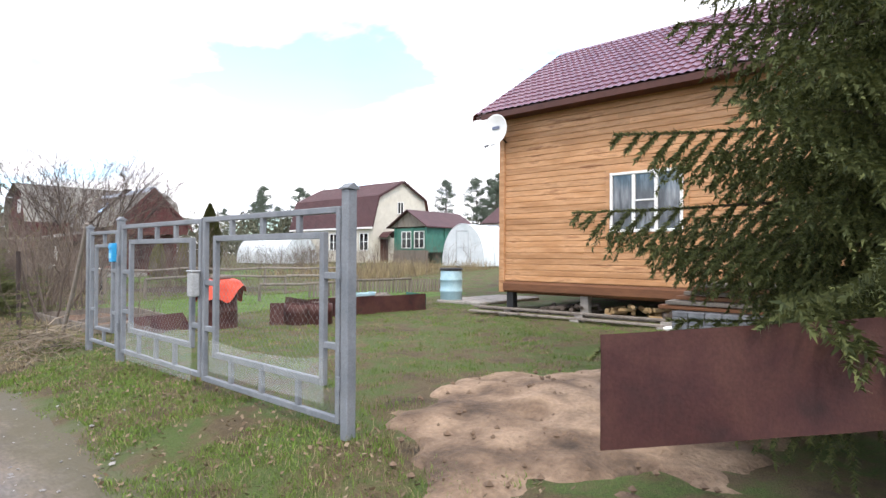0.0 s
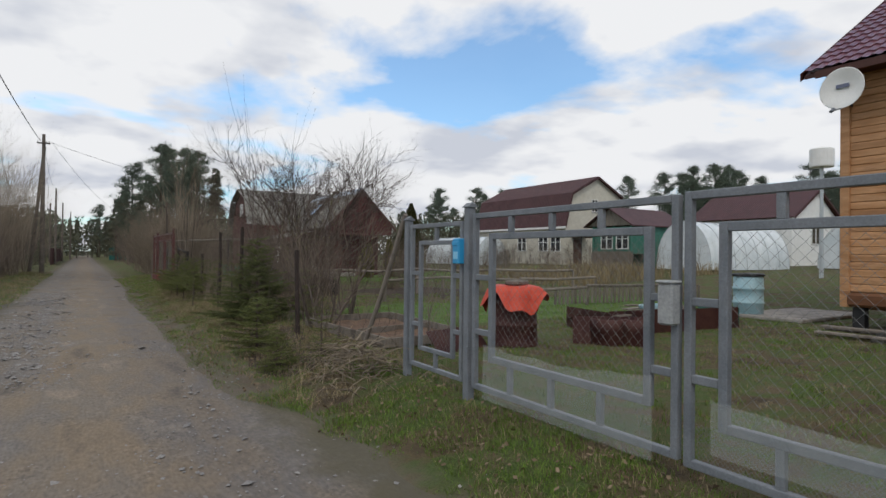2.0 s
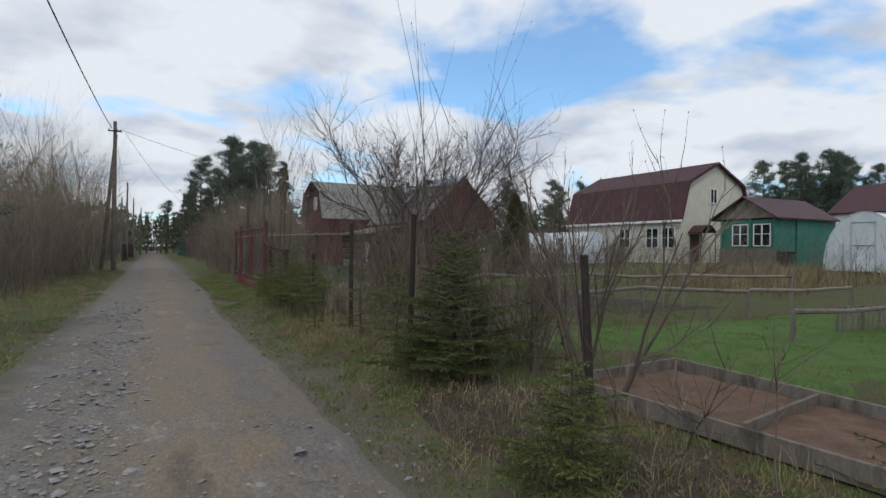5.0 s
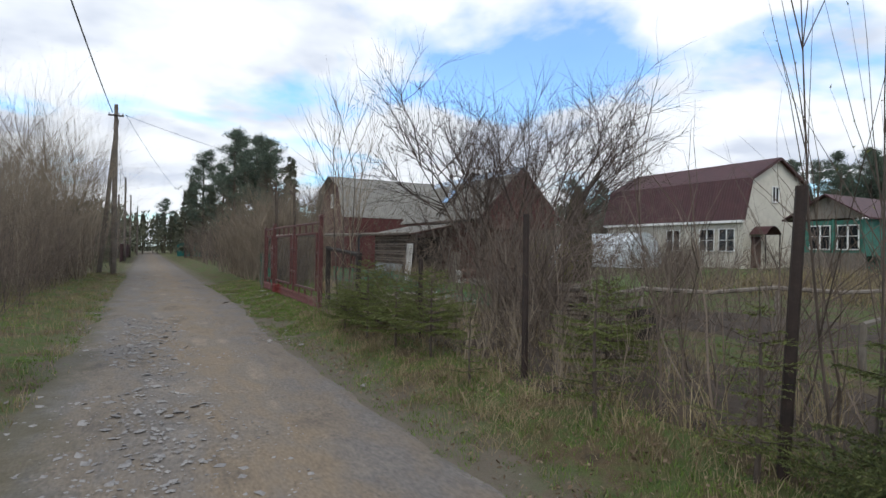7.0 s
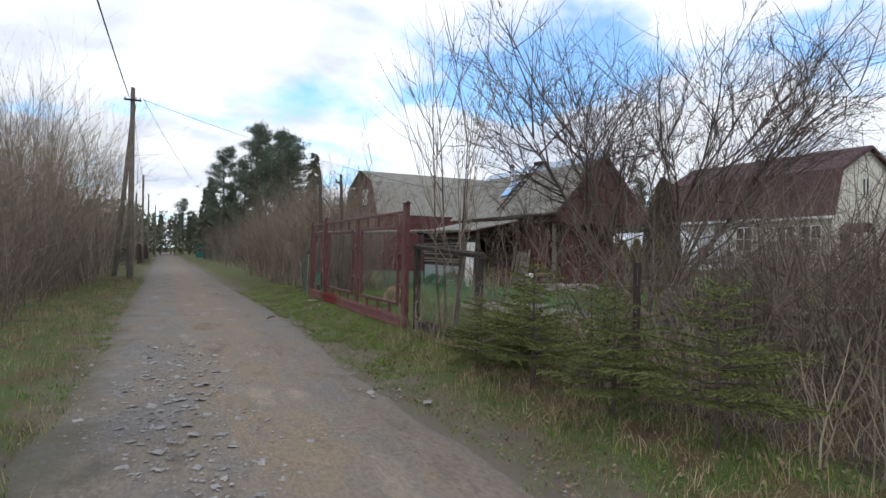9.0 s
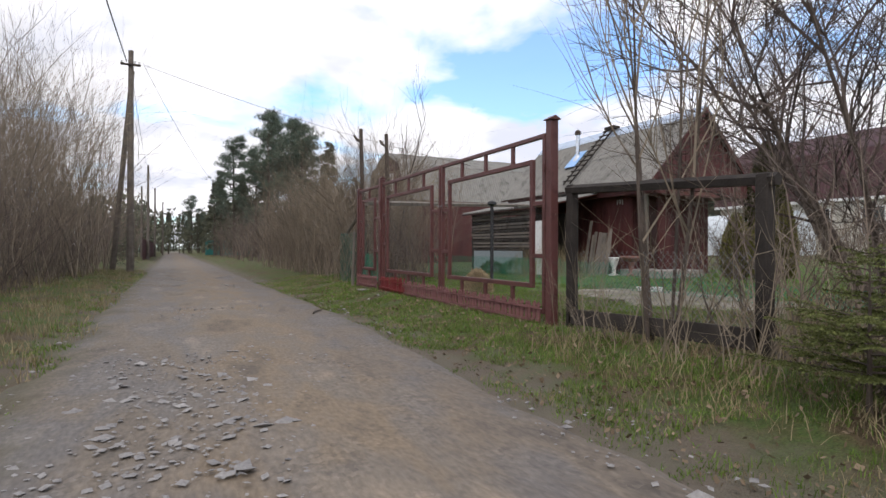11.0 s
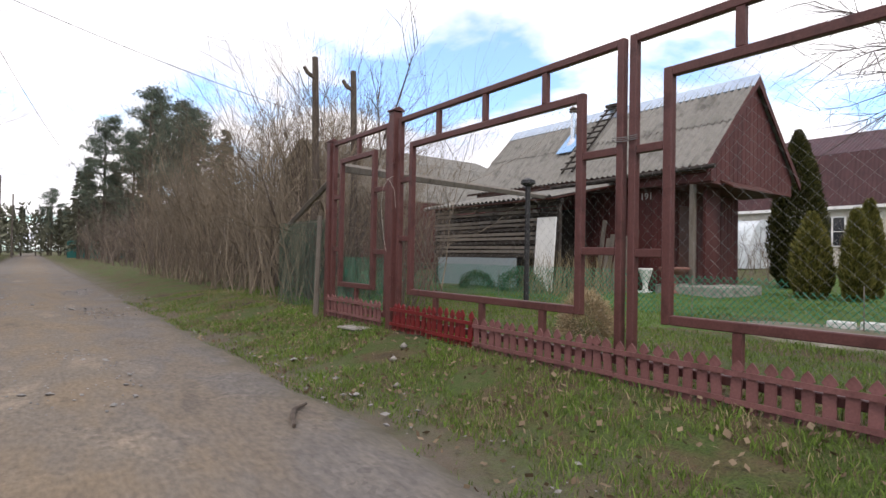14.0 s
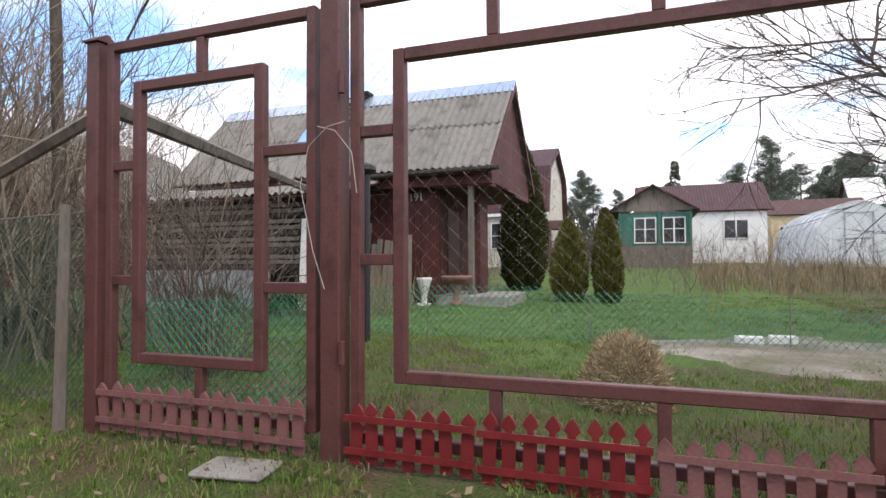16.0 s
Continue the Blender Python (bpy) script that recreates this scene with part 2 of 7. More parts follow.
OLD_WOOD = material("weathered_grey_wood", [(0.085, 0.070, 0.058), (0.20, 0.175, 0.15), (0.15, 0.125, 0.10)], 5, 60, 0.9, bump=0.35, stretch=(1, 1, 0.25), per_piece=0.2)
CLOD = material("damp_clod", [(0.10, 0.068, 0.046), (0.19, 0.13, 0.088)], 6, 60, 0.98, bump=0.6)
THUJA_PALE = leaf_material("young_thuja_leaf", (0.075, 0.078, 0.020), (0.21, 0.19, 0.052))
DARK_WOOD = material("tarred_old_wood", [(0.022, 0.018, 0.016), (0.055, 0.045, 0.038)], 5, 60, 0.9, bump=0.35, per_piece=0.2)
SIDING = material("cream_siding", [(0.48, 0.45, 0.38), (0.58, 0.55, 0.47)], 2, 30, 0.7, bump=0.08, per_piece=0.03)
WHITE = material("white_paint", [(0.70, 0.70, 0.68), (0.80, 0.80, 0.78)], 3, 50, 0.5, bump=0.05)
YELLOW = material("pale_yellow_siding", [(0.52, 0.42, 0.25), (0.60, 0.50, 0.32)], 2, 30, 0.7, bump=0.05)
GREEN_PAINT = material("faded_green_paint", [(0.03, 0.115, 0.088), (0.055, 0.18, 0.135)], 3, 50, 0.6, bump=0.1)
GLASS = plain("window_glass", (0.012, 0.015, 0.018), 0.02)
# dark pane; the pale streaks paint both lace curtain and reflections
CURTAIN_REFLECTION_GLASS = material("glass_with_curtain_and_reflection", [(0.012, 0.015, 0.02), (0.05, 0.06, 0.07), (0.24, 0.26, 0.28)], 2.2, 30, 0.06, bump=0, stretch=(1, 2.2, 0.35), spec=0.6)
BOX_GREY = material("dusty_grey_plastic", [(0.24, 0.25, 0.26), (0.36, 0.37, 0.37)], 8, 60, 0.6, bump=0.1)
CURTAIN = material("pale_curtain", [(0.35, 0.36, 0.36), (0.5, 0.5, 0.5)], 4, 30, 0.9, stretch=(1, 6, 0.4))
POLY = material("polycarbonate", [(0.50, 0.55, 0.57), (0.66, 0.70, 0.72)], 1.2, 20, 0.25, bump=0.05)
POLE = material("stained_pole", [(0.085, 0.072, 0.060), (0.16, 0.135, 0.115)], 4, 60, 0.9, bump=0.3)
LAWN = material("lawn_turf", [(0.080, 0.098, 0.026), (0.075, 0.135, 0.026), (0.095, 0.165, 0.032), (0.12, 0.135, 0.042)], 3.0, 80, 0.95, bump=0.8, depth=0.04, fine_mix=0.75)
POLY_RIB = plain("greenhouse_frame", (0.45, 0.48, 0.50), 0.4, 0.3)
CONCRETE = material("grey_concrete", [(0.13, 0.115, 0.10), (0.27, 0.25, 0.225), (0.32, 0.30, 0.275)], 4, 60, 0.9, bump=0.3, per_piece=0.12)
PAVER = material("grey_paver", [(0.17, 0.17, 0.18), (0.25, 0.25, 0.26)], 8, 90, 0.9, bump=0.3, per_piece=0.15)
RUST = material("rusted_sheet_iron", [(0.020, 0.010, 0.010), (0.048, 0.016, 0.015), (0.070, 0.028, 0.022), (0.035, 0.018, 0.016)], 2.2, 60, 0.6, 0.2, 0.2)
BLUE_BARREL = material("pale_blue_barrel_plastic", [(0.26, 0.42, 0.48), (0.36, 0.52, 0.57)], 4, 50, 0.5, bump=0.05)
BLACK = plain("black_rubber", (0.015, 0.015, 0.017), 0.6)
BLUE_BOX = plain("bright_blue_enamel", (0.03, 0.30, 0.58), 0.4)
ORANGE = material("orange_red_tarpaulin", [(0.46, 0.050, 0.028), (0.60, 0.085, 0.045)], 8, 60, 0.6, bump=0.3)
BARK = material("grey_brown_bark", [(0.055, 0.042, 0.034), (0.12, 0.095, 0.078)], 12, 80, 0.95, bump=0.4, stretch=(1, 1, 0.3))
TWIG = leaf_material("bare_twig", (0.078, 0.060, 0.050), (0.19, 0.15, 0.118))
TWIG_DARK = leaf_material("dark_fruit_tree_bark", (0.050, 0.038, 0.034), (0.12, 0.092, 0.078))
TWIG_LIGHT = leaf_material("pale_willow_twig", (0.13, 0.105, 0.08), (0.30, 0.245, 0.18))
BUD = leaf_material("spring_bud", (0.10, 0.12, 0.03), (0.20, 0.20, 0.06))
NEEDLE = leaf_material("spruce_needle", (0.060, 0.070, 0.022), (0.18, 0.20, 0.065))
NEEDLE_BIG = leaf_material("spruce_needle_old", (0.042, 0.055, 0.022), (0.15, 0.165, 0.058))
# the next two greens are paler and bluer: distance haze mixed into the colour
PINE_LEAF = leaf_material("hazed_pine_needle", (0.055, 0.076, 0.060), (0.14, 0.175, 0.125))
FAR_GREEN = leaf_material("hazed_far_forest", (0.070, 0.078, 0.056), (0.15, 0.15, 0.10))
THUJA = leaf_material("thuja_scale_leaf", (0.022, 0.028, 0.010), (0.085, 0.080, 0.022))
BLADE = leaf_material("grass_blade", (0.060, 0.096, 0.016), (0.16, 0.245, 0.045))
BLADE_DRY = leaf_material("dry_grass", (0.15, 0.115, 0.060), (0.33, 0.27, 0.16))
DEAD_LEAF = leaf_material("fallen_leaf", (0.09, 0.06, 0.035), (0.24, 0.18, 0.12))


# ---- mesh helpers ----
class M:
    """Collects vertices and faces for one mesh."""

    def __init__(self):
        self.v, self.f = [], []

    def add(self, verts, faces):
        k = len(self.v)
        self.v += [tuple(p) for p in verts]
        self.f += [tuple(i + k for i in face) for face in faces]
        return self

    def box(self, c, s, turn=None, bevel=0.0):
        """A box by centre and size; bevel chamfers the long and short edges alike."""
        hx, hy, hz = s[0] / 2, s[1] / 2, s[2] / 2
        if bevel:
            b = min(bevel, hx * 0.9, hy * 0.9, hz * 0.9)
            pts = []
            for sx in (-1, 1):
                for sy in (-1, 1):
                    for sz in (-1, 1):
                        pts += [(sx * (hx - b), sy * (hy - b), sz * hz), (sx * (hx - b), sy * hy, sz * (hz - b)), (sx * hx, sy * (hy - b), sz * (hz - b))]
            bm = bmesh.new()
            vs = [bm.verts.new(p) for p in pts]
            bmesh.ops.convex_hull(bm, input=vs)
            bm.verts.index_update()
            pts = [tuple(v.co) for v in bm.verts]
            faces = [tuple(v.index for v in f.verts) for f in bm.faces]
            bm.free()
        else:
            pts = [(sx * hx, sy * hy, sz * hz) for sx in (-1, 1) for sy in (-1, 1) for sz in (-1, 1)]
            faces = [(0, 1, 3, 2), (4, 6, 7, 5), (0, 4, 5, 1), (2, 3, 7, 6), (0, 2, 6, 4), (1, 5, 7, 3)]
        o = Vector(c)
        out = [(turn @ Vector(p) if turn else Vector(p)) + o for p in pts]
        return self.add(out, faces)

    def tube(self, pts, radii, n=6, caps=True):
        """A tapered tube along points."""
        pts = [Vector(p) for p in pts]
        rings, side = [], None
        for i, p in enumerate(pts):
            d = (pts[min(i + 1, len(pts) - 1)] - pts[max(i - 1, 0)]).normalized()
            if side is None:
                side = d.cross(Vector((0.31, 0.95, 0.05))).normalized()
                if side.length < 0.1:
                    side = Vector((1, 0, 0))
            side = (side - d * side.dot(d)).normalized()
            up = d.cross(side)
            rings.append([p + (side * math.cos(2 * math.pi * k / n) + up * math.sin(2 * math.pi * k / n)) * radii[i] for k in range(n)])
        verts = [q for r in rings for q in r]
        faces = [(i * n + k, i * n + (k + 1) % n, (i + 1) * n + (k + 1) % n, (i + 1) * n + k) for i in range(len(pts) - 1) for k in range(n)]
        if caps:
            faces += [tuple(range(n))[::-1], tuple((len(pts) - 1) * n + k for k in range(n))]
        return self.add(verts, faces)

    def lathe(self, c, profile, n=24):
        """profile: (radius, z) from bottom to top, round the vertical axis at c."""
        verts = [(c[0] + r * math.cos(2 * math.pi * k / n), c[1] + r * math.sin(2 * math.pi * k / n), c[2] + z) for r, z in profile for k in range(n)]
        faces = [(i * n + k, i * n + (k + 1) % n, (i + 1) * n + (k + 1) % n, (i + 1) * n + k) for i in range(len(profile) - 1) for k in range(n)]
        faces += [tuple(range(n))[::-1], tuple((len(profile) - 1) * n + k for k in range(n))]
        return self.add(verts, faces)

    def slab(self, outline, normal, thick):
        """A flat polygon given thickness along a normal."""
        o, k = [Vector(p) for p in outline], Vector(normal).normalized() * thick
        n = len(o)
        return self.add(o + [p + k for p in o], [tuple(range(n))[::-1], tuple(range(n, 2 * n))] + [(i, (i + 1) % n, n + (i + 1) % n, n + i) for i in range(n)])

    def grid(self, rows):
        """A sheet through rows of points."""
        w = len(rows[0])
        return self.add([p for r in rows for p in r], [(i * w + j, i * w + j + 1, (i + 1) * w + j + 1, (i + 1) * w + j) for i in range(len(rows) - 1) for j in range(w - 1)])

    def mesh(self, name, mat, smooth=False):
        me = bpy.data.meshes.new(name)
        me.from_pydata(self.v, [], self.f)
        me.materials.append(mat)
        if smooth:
            me.polygons.foreach_set("use_smooth", [True] * len(me.polygons))
        me.update()
        return me


def part(name, m, mat, parent=None, label="", smooth=False):
    ob = new(name, m.mesh(name, mat, smooth))
    ob.parent = parent
    if parent is not None and parent.type == "EMPTY":
        ob.location = -parent.location
    return tagged(ob, label)


def shared(name, me, parent, place):
    """An object of its own on a mesh that alike pieces share."""
    ob = new(name, me)
    ob.parent = parent
    off = -parent.location if parent.type == "EMPTY" else Vector()
    ob.matrix_basis = Matrix.Translation(off) @ place
    return ob


def thing(name, label, category, at=(0, 0, 0), group="", kind=""):
    ob = new(name)
    ob.location = at
    ob.empty_display_size = 0.2
    return tagged(ob, label, category, group, kind)


def put(ob, x, y, z, rz=0, scale=1.0):
    ob.matrix_basis = pose(x, y, z, 0, 0, rz) @ Matrix.Scale(scale, 4)
    return ob


def smooth_step(a, b, x):
    t = min(1.0, max(0.0, (x - a) / (b - a)))
    return t * t * (3 - 2 * t)


def road_left(y):
    return -1.95 - 0.18 * math.exp(-((y - 20) / 7.0) ** 2) + 0.05 * math.sin(y * 0.31) + 0.12 * noise.noise((3, y * 0.8, 0)) + 0.04 * noise.noise((5, y * 2.7, 0))


def road_right(y):
    """The verge comes forward between the gates and draws back before each of them."""
    edge = 1.5 - 0.30 * smooth_step(8.5, 10.5, y) + 0.28 * smooth_step(24.5, 31, y) + 0.52 * math.exp(-((y - 6.3) / 2.3) ** 2)
    return edge + 0.03 * math.sin(y * 0.37 + 2) + 0.10 * noise.noise((7, y * 0.8, 0)) + 0.04 * noise.noise((9, y * 2.7, 0))


def ground(x, y):
    """Height of the land: flat road, a verge that rises to the fences, gardens that climb gently away."""
    z = 0.20 * smooth_step(1.4, 2.9, x) + 0.10 * smooth_step(-1.8, -3.2, x) + 0.62 * smooth_step(14, 33, x) + 0.25 * smooth_step(33, 48, x)
    if x > 1.6 or x < -2.0:
        z += 0.035 * noise.noise((x * 0.9, y * 0.9, 0)) + 0.015 * noise.noise((x * 3.1, y * 3.1, 5))
    else:
        z += 0.018 * noise.noise((x * 1.3, y * 0.5, 0)) - 0.012
    # dug sand by the grey gate
    d = math.hypot((x - 4.6) / 2.0, (y - 2.5) / 1.3)
    if d < 1:
        z += (1 - d) * 0.10 * (0.5 + noise.noise((x * 2.2, y * 2.2, 3)))
    return z


# ---- ground and road ----
def spread(near_a, near_b, step, far):
    inner = list(np.arange(near_a, near_b, step)) + [near_b]
    out, d = [], step
    while d < far:
        d *= 1.5
        out.append(d)
    return [near_a - d for d in reversed(out)] + inner + [near_b + d for d in out]


gx, gy = spread(-8, 20, 0.25, 900), spread(-6, 62, 0.4, 900)
land = part("ground", M().grid([[(x, y, ground(x, y)) for y in gy] for x in gx]), GRASS, smooth=True)
tagged(land, "patchy spring turf with bare earth between plots", "ground", kind="structure")

rows = []
y = -40.0
while y < 210:
    l, r = road_left(y), road_right(y)
    bend = 0.0 if y < 110 else (y - 110) ** 2 * 0.0015
    cols = []
    for k in range(17):
        x = l + (r - l) * k / 16
        z = max(0.0, ground(min(max(x, -1.8), 1.4), y)) * 0.6 + 0.030
        z += 0.02 * noise.noise((x * 2.5, y * 1.2, 9)) - 0.02 * math.exp(-((x + 0.95) / 0.3) ** 2) - 0.02 * math.exp(-((x - 0.75) / 0.3) ** 2)
        if k in (0, 16):
            z = ground(x, y) - 0.02
        cols.append((x + bend, y, z))
    rows.append(cols)
    y += 0.16 if 0 < y < 46 else 0.4 if y < 60 else 1.5
lane = part("road", M().grid(rows), ROAD, smooth=True)
tagged(lane, "unpaved village lane of packed earth and gravel", "road", kind="structure")


def turf_patch(x0, x1, y0, y1, mat, name, label, seed):
    """A soft-edged patch of other ground: it dips under the land at its ragged rim."""
    rows = []
    for i in range(49):
        row = []
        for j in range(49):
            u, v = i / 24 - 1, j / 24 - 1
            x, y = x0 + (x1 - x0) * i / 48, y0 + (y1 - y0) * j / 48
            e = max(abs(u), abs(v)) + 0.30 * noise.noise((x * 0.6, y * 0.6, seed))
            row.append((x, y, ground(x, y) + 0.010 - 0.10 * smooth_step(0.72, 1.0, e)))
        rows.append(row)
    return tagged(part(name, M().grid(rows), mat, smooth=True), label, "lawn", kind="structure")


turf_patch(2.6, 34.0, 27.0, 38.0, LAWN, "lawn", "fresh green lawn behind the red gate", 1)
turf_patch(4.2, 17.0, 11.5, 17.5, LAWN, "lawn", "fresh green lawn beyond the raised beds", 2)
# bare soil under the bushes; its dark colour also stands for undergrowth shade
for k, (a, b, c, d) in enumerate(((2.4, 6.5, 15, 26.5), (7.5, 13, 18, 24), (1.7, 3.2, 9.5, 15))):
    turf_patch(a, b, c, d, SOIL, "bare_soil", "bare soil under the bushes, darkened for the undergrowth's shade", 10 + k)


# ---- gates ----
def diamond_net(a, b, z0, z1, x, cell, radius, mat, parent, label):
    """Woven wire over the rectangle y a..b, z z0..z1 in the plane x."""
    m, h, w = M(), z1 - z0, b - a
    for s in (1, -1):
        k = -h
        while k < w:
            lo, hi = max(0.0, k), min(w, k + h)
            if hi > lo + 0.01:
                p, q = (lo, lo - k), (hi, hi - k)
                if s < 0:
                    p, q = (w - p[0], p[1]), (w - q[0], q[1])
                m.tube([(x + 0.003 * s, a + p[0], z0 + p[1]), (x + 0.003 * s, a + q[0], z0 + q[1])], [radius, radius], 3, False)
            k += cell
    return part("wire_mesh", m, mat, parent, label)


def gate_leaf(x, y0, y1, z0, z1, iy0, iy1, iz0, iz1, mat, label, ties0, ties1, stubs, bar=0.05, inner=0.055, group=""):
    """A welded leaf: outer frame, an inner frame held by short ties; ties0/ties1 are the heights of the side ties."""
    g = thing("gate_leaf", label, "gate", (x, (y0 + y1) / 2, z0), group)
    for yy in (y0 + bar / 2, y1 - bar / 2):
        part("stile", M().box((x, yy, (z0 + z1) / 2), (bar, bar, z1 - z0), bevel=0.005), mat, g)
    for zz in (z0 + bar / 2, z1 - bar / 2):
        part("rail", M().box((x, (y0 + y1) / 2, zz), (bar * 0.96, y1 - y0 - 2 * bar, bar), bevel=0.005), mat, g)
    for yy in (iy0 + inner / 2, iy1 - inner / 2):
        part("inner_stile", M().box((x, yy, (iz0 + iz1) / 2), (inner * 0.9, inner, iz1 - iz0), bevel=0.005), mat, g)
    for zz in (iz0 + inner / 2, iz1 - inner / 2):
        part("inner_rail", M().box((x, (iy0 + iy1) / 2, zz), (inner * 0.86, iy1 - iy0 - 2 * inner, inner), bevel=0.005), mat, g)
    for zz in ties0:
        part("tie_bar", M().box((x, (y0 + bar + iy0) / 2, zz), (bar * 0.8, iy0 - y0 - bar, bar), bevel=0.004), mat, g)
    for zz in ties1:
        part("tie_bar", M().box((x, (y1 - bar + iy1) / 2, zz), (bar * 0.8, y1 - bar - iy1, bar), bevel=0.004), mat, g)
    for yy in stubs:
        part("stub", M().box((x, yy, (z1 - bar + iz1) / 2), (bar * 0.8, bar, z1 - bar - iz1), bevel=0.004), mat, g)
        part("stub", M().box((x, yy, (z0 + bar + iz0) / 2), (bar * 0.8, bar, iz0 - z0 - bar), bevel=0.004), mat, g)
    return g


def gate_post(x, y, z0, z1, w, mat, label, cap=True, hinges=(), group=""):
    p = thing("gate_post", label, "gate post", (x, y, z0), group)
    part("shaft", M().box((x, y, (z0 - 0.3 + z1) / 2), (w, w, z1 - z0 + 0.3), bevel=0.006), mat, p)
    if cap:
        h = w * 0.66
        part("cap", M().add([(x - h, y - h, z1 + 0.002), (x + h, y - h, z1 + 0.002), (x + h, y + h, z1 + 0.002), (x - h, y + h, z1 + 0.002),
                             (x - h, y - h, z1 + 0.012), (x + h, y - h, z1 + 0.012), (x + h, y + h, z1 + 0.012), (x - h, y + h, z1 + 0.012),
                             (x, y - h, z1 + 0.05), (x, y + h, z1 + 0.05)],
                            [(3, 2, 1, 0), (0, 1, 5, 4), (1, 2, 6, 5), (2, 3, 7, 6), (3, 0, 4, 7), (4, 5, 8), (6, 7, 9), (5, 6, 9, 8), (7, 4, 8, 9)]), mat, p)
    for zz, dy in hinges:
        part("hinge", M().tube([(x - w / 2 - 0.012, y + dy, zz - 0.05), (x - w / 2 - 0.012, y + dy, zz + 0.05)], [0.016, 0.016], 8), mat, p)
    return p


GX = 2.94
grey = "parts of the grey gate"
gate_post(GX, 2.98, 0.2, 2.07, 0.085, GREY_PAINT, "grey painted square steel post with a pitched cap", hinges=((1.45, 0.05), (0.62, 0.05)), group=grey)
gate_post(GX, 7.57, 0.2, 2.0, 0.08, GREY_PAINT, "grey painted square steel post between gate and wicket", hinges=((1.5, -0.05), (0.65, -0.05)), group=grey)
gate_post(GX, 8.76, 0.2, 1.93, 0.075, GREY_PAINT, "grey painted square steel end post of the wicket", group=grey)
leaf_r = gate_leaf(GX, 3.06, 5.28, 0.30, 1.95, 3.26, 5.06, 0.56, 1.76, GREY_PAINT, "grey steel gate leaf with wire mesh, shut", (1.42, 0.88), (1.29, 0.83), (3.62, 4.18, 4.72), group=grey)
leaf_l = gate_leaf(GX, 5.32, 7.49, 0.32, 1.94, 5.52, 7.24, 0.60, 1.75, GREY_PAINT, "grey steel gate leaf with torn plastic film along its foot", (1.30, 0.84), (1.35, 0.85), (5.95, 6.45, 6.95), group=grey)
wicket_g = gate_leaf(GX, 7.66, 8.69, 0.34, 1.88, 7.82, 8.50, 0.53, 1.70, GREY_PAINT, "narrow grey steel wicket gate with wire mesh", (1.35, 0.80), (1.35, 0.80), (8.16,), 0.045, 0.045, group=grey)
for leaf, a, b, c, d in ((leaf_r, 3.32, 5.0, 0.62, 1.70), (leaf_l, 5.58, 7.18, 0.66, 1.69), (wicket_g, 7.87, 8.45, 0.58, 1.65)):
    diamond_net(a, b, c, d, GX, 0.075, 0.0010, WIRE, leaf, "thin galvanised chain-link mesh")


def film_strip(y0, y1, z0, z1, sag, parent):
    rows = []
    for i in range(25):
        t = i / 24
        yy = y0 + (y1 - y0) * t
        top_z = z1 - sag * math.sin(t * math.pi) * 0.5 - 0.05 * t + 0.025 * noise.noise((yy * 4, 0, 2))
        rows.append([(GX - 0.030 + 0.012 * noise.noise((yy * 5, k * 0.9, 1)), yy, z0 + (top_z - z0) * k / 6) for k in range(7)])
    ob = part("plastic_film", M().grid(rows), FILM, parent, "cloudy sheet of clear plastic", smooth=True)
    ob.visible_shadow = False
    return ob


film_strip(3.24, 5.10, 0.42, 0.78, 0.10, leaf_r)
film_strip(5.50, 7.30, 0.26, 0.80, 0.10, leaf_l)
diamond_net(3.12, 5.22, 0.32, 0.56, GX + 0.02, 0.03, 0.0012, WIRE, leaf_r, "fine wire mesh")

mail = thing("letter_box", "small grey plastic box wired to the gate's meeting stiles", "letter box", (GX - 0.06, 5.34, 1.15))
part("body", M().box((GX - 0.085, 5.34, 1.27), (0.09, 0.105, 0.25), bevel=0.012), BOX_GREY, mail)
part("lid", M().box((GX - 0.087, 5.34, 1.405), (0.105, 0.12, 0.02), bevel=0.008), BOX_GREY, mail)
mail2 = thing("letter_box", "bright blue metal letter box on the grey gate post", "letter box", (GX - 0.09, 7.66, 1.46))
part("body", M().box((GX - 0.06, 7.665, 1.59), (0.07, 0.115, 0.24), bevel=0.008), BLUE_BOX, mail2)
part("flap", M().box((GX - 0.099, 7.665, 1.66), (0.012, 0.10, 0.04), bevel=0.004), BLUE_BOX, mail2)
part("pale_panel", M().box((GX - 0.097, 7.665, 1.55), (0.005, 0.07, 0.07)), plain("pale_blue_print", (0.25, 0.55, 0.75), 0.5), mail2)

RX = 2.80
red = "parts of the dark red gate"
gate_post(RX, 27.26, 0.12, 2.42, 0.10, RED_PAINT, "tall dark red square steel post with pitched cap", hinges=((1.9, 0.07), (0.7, 0.07)), group=red)
gate_post(RX, 32.79, 0.18, 2.38, 0.10, RED_PAINT, "dark red square steel post between gate and wicket", hinges=((1.9, -0.07), (0.7, -0.07)), group=red)
gate_post(RX, 34.27, 0.2, 2.30, 0.09, RED_PAINT, "dark red square steel end post of the wicket", group=red)
red_r = gate_leaf(RX, 27.36, 30.03, 0.30, 2.30, 27.60, 29.80, 0.575, 2.04, RED_PAINT, "dark red steel gate leaf with chain-link, shut", (1.53, 0.94), (1.60, 0.98), (28.04, 28.70, 29.37), group=red)
red_l = gate_leaf(RX, 30.07, 32.70, 0.30, 2.30, 30.385, 32.49, 0.575, 2.03, RED_PAINT, "dark red steel gate leaf tied shut with wire", (1.61, 0.99), (1.68, 1.11), (30.74, 31.40, 32.04), group=red)
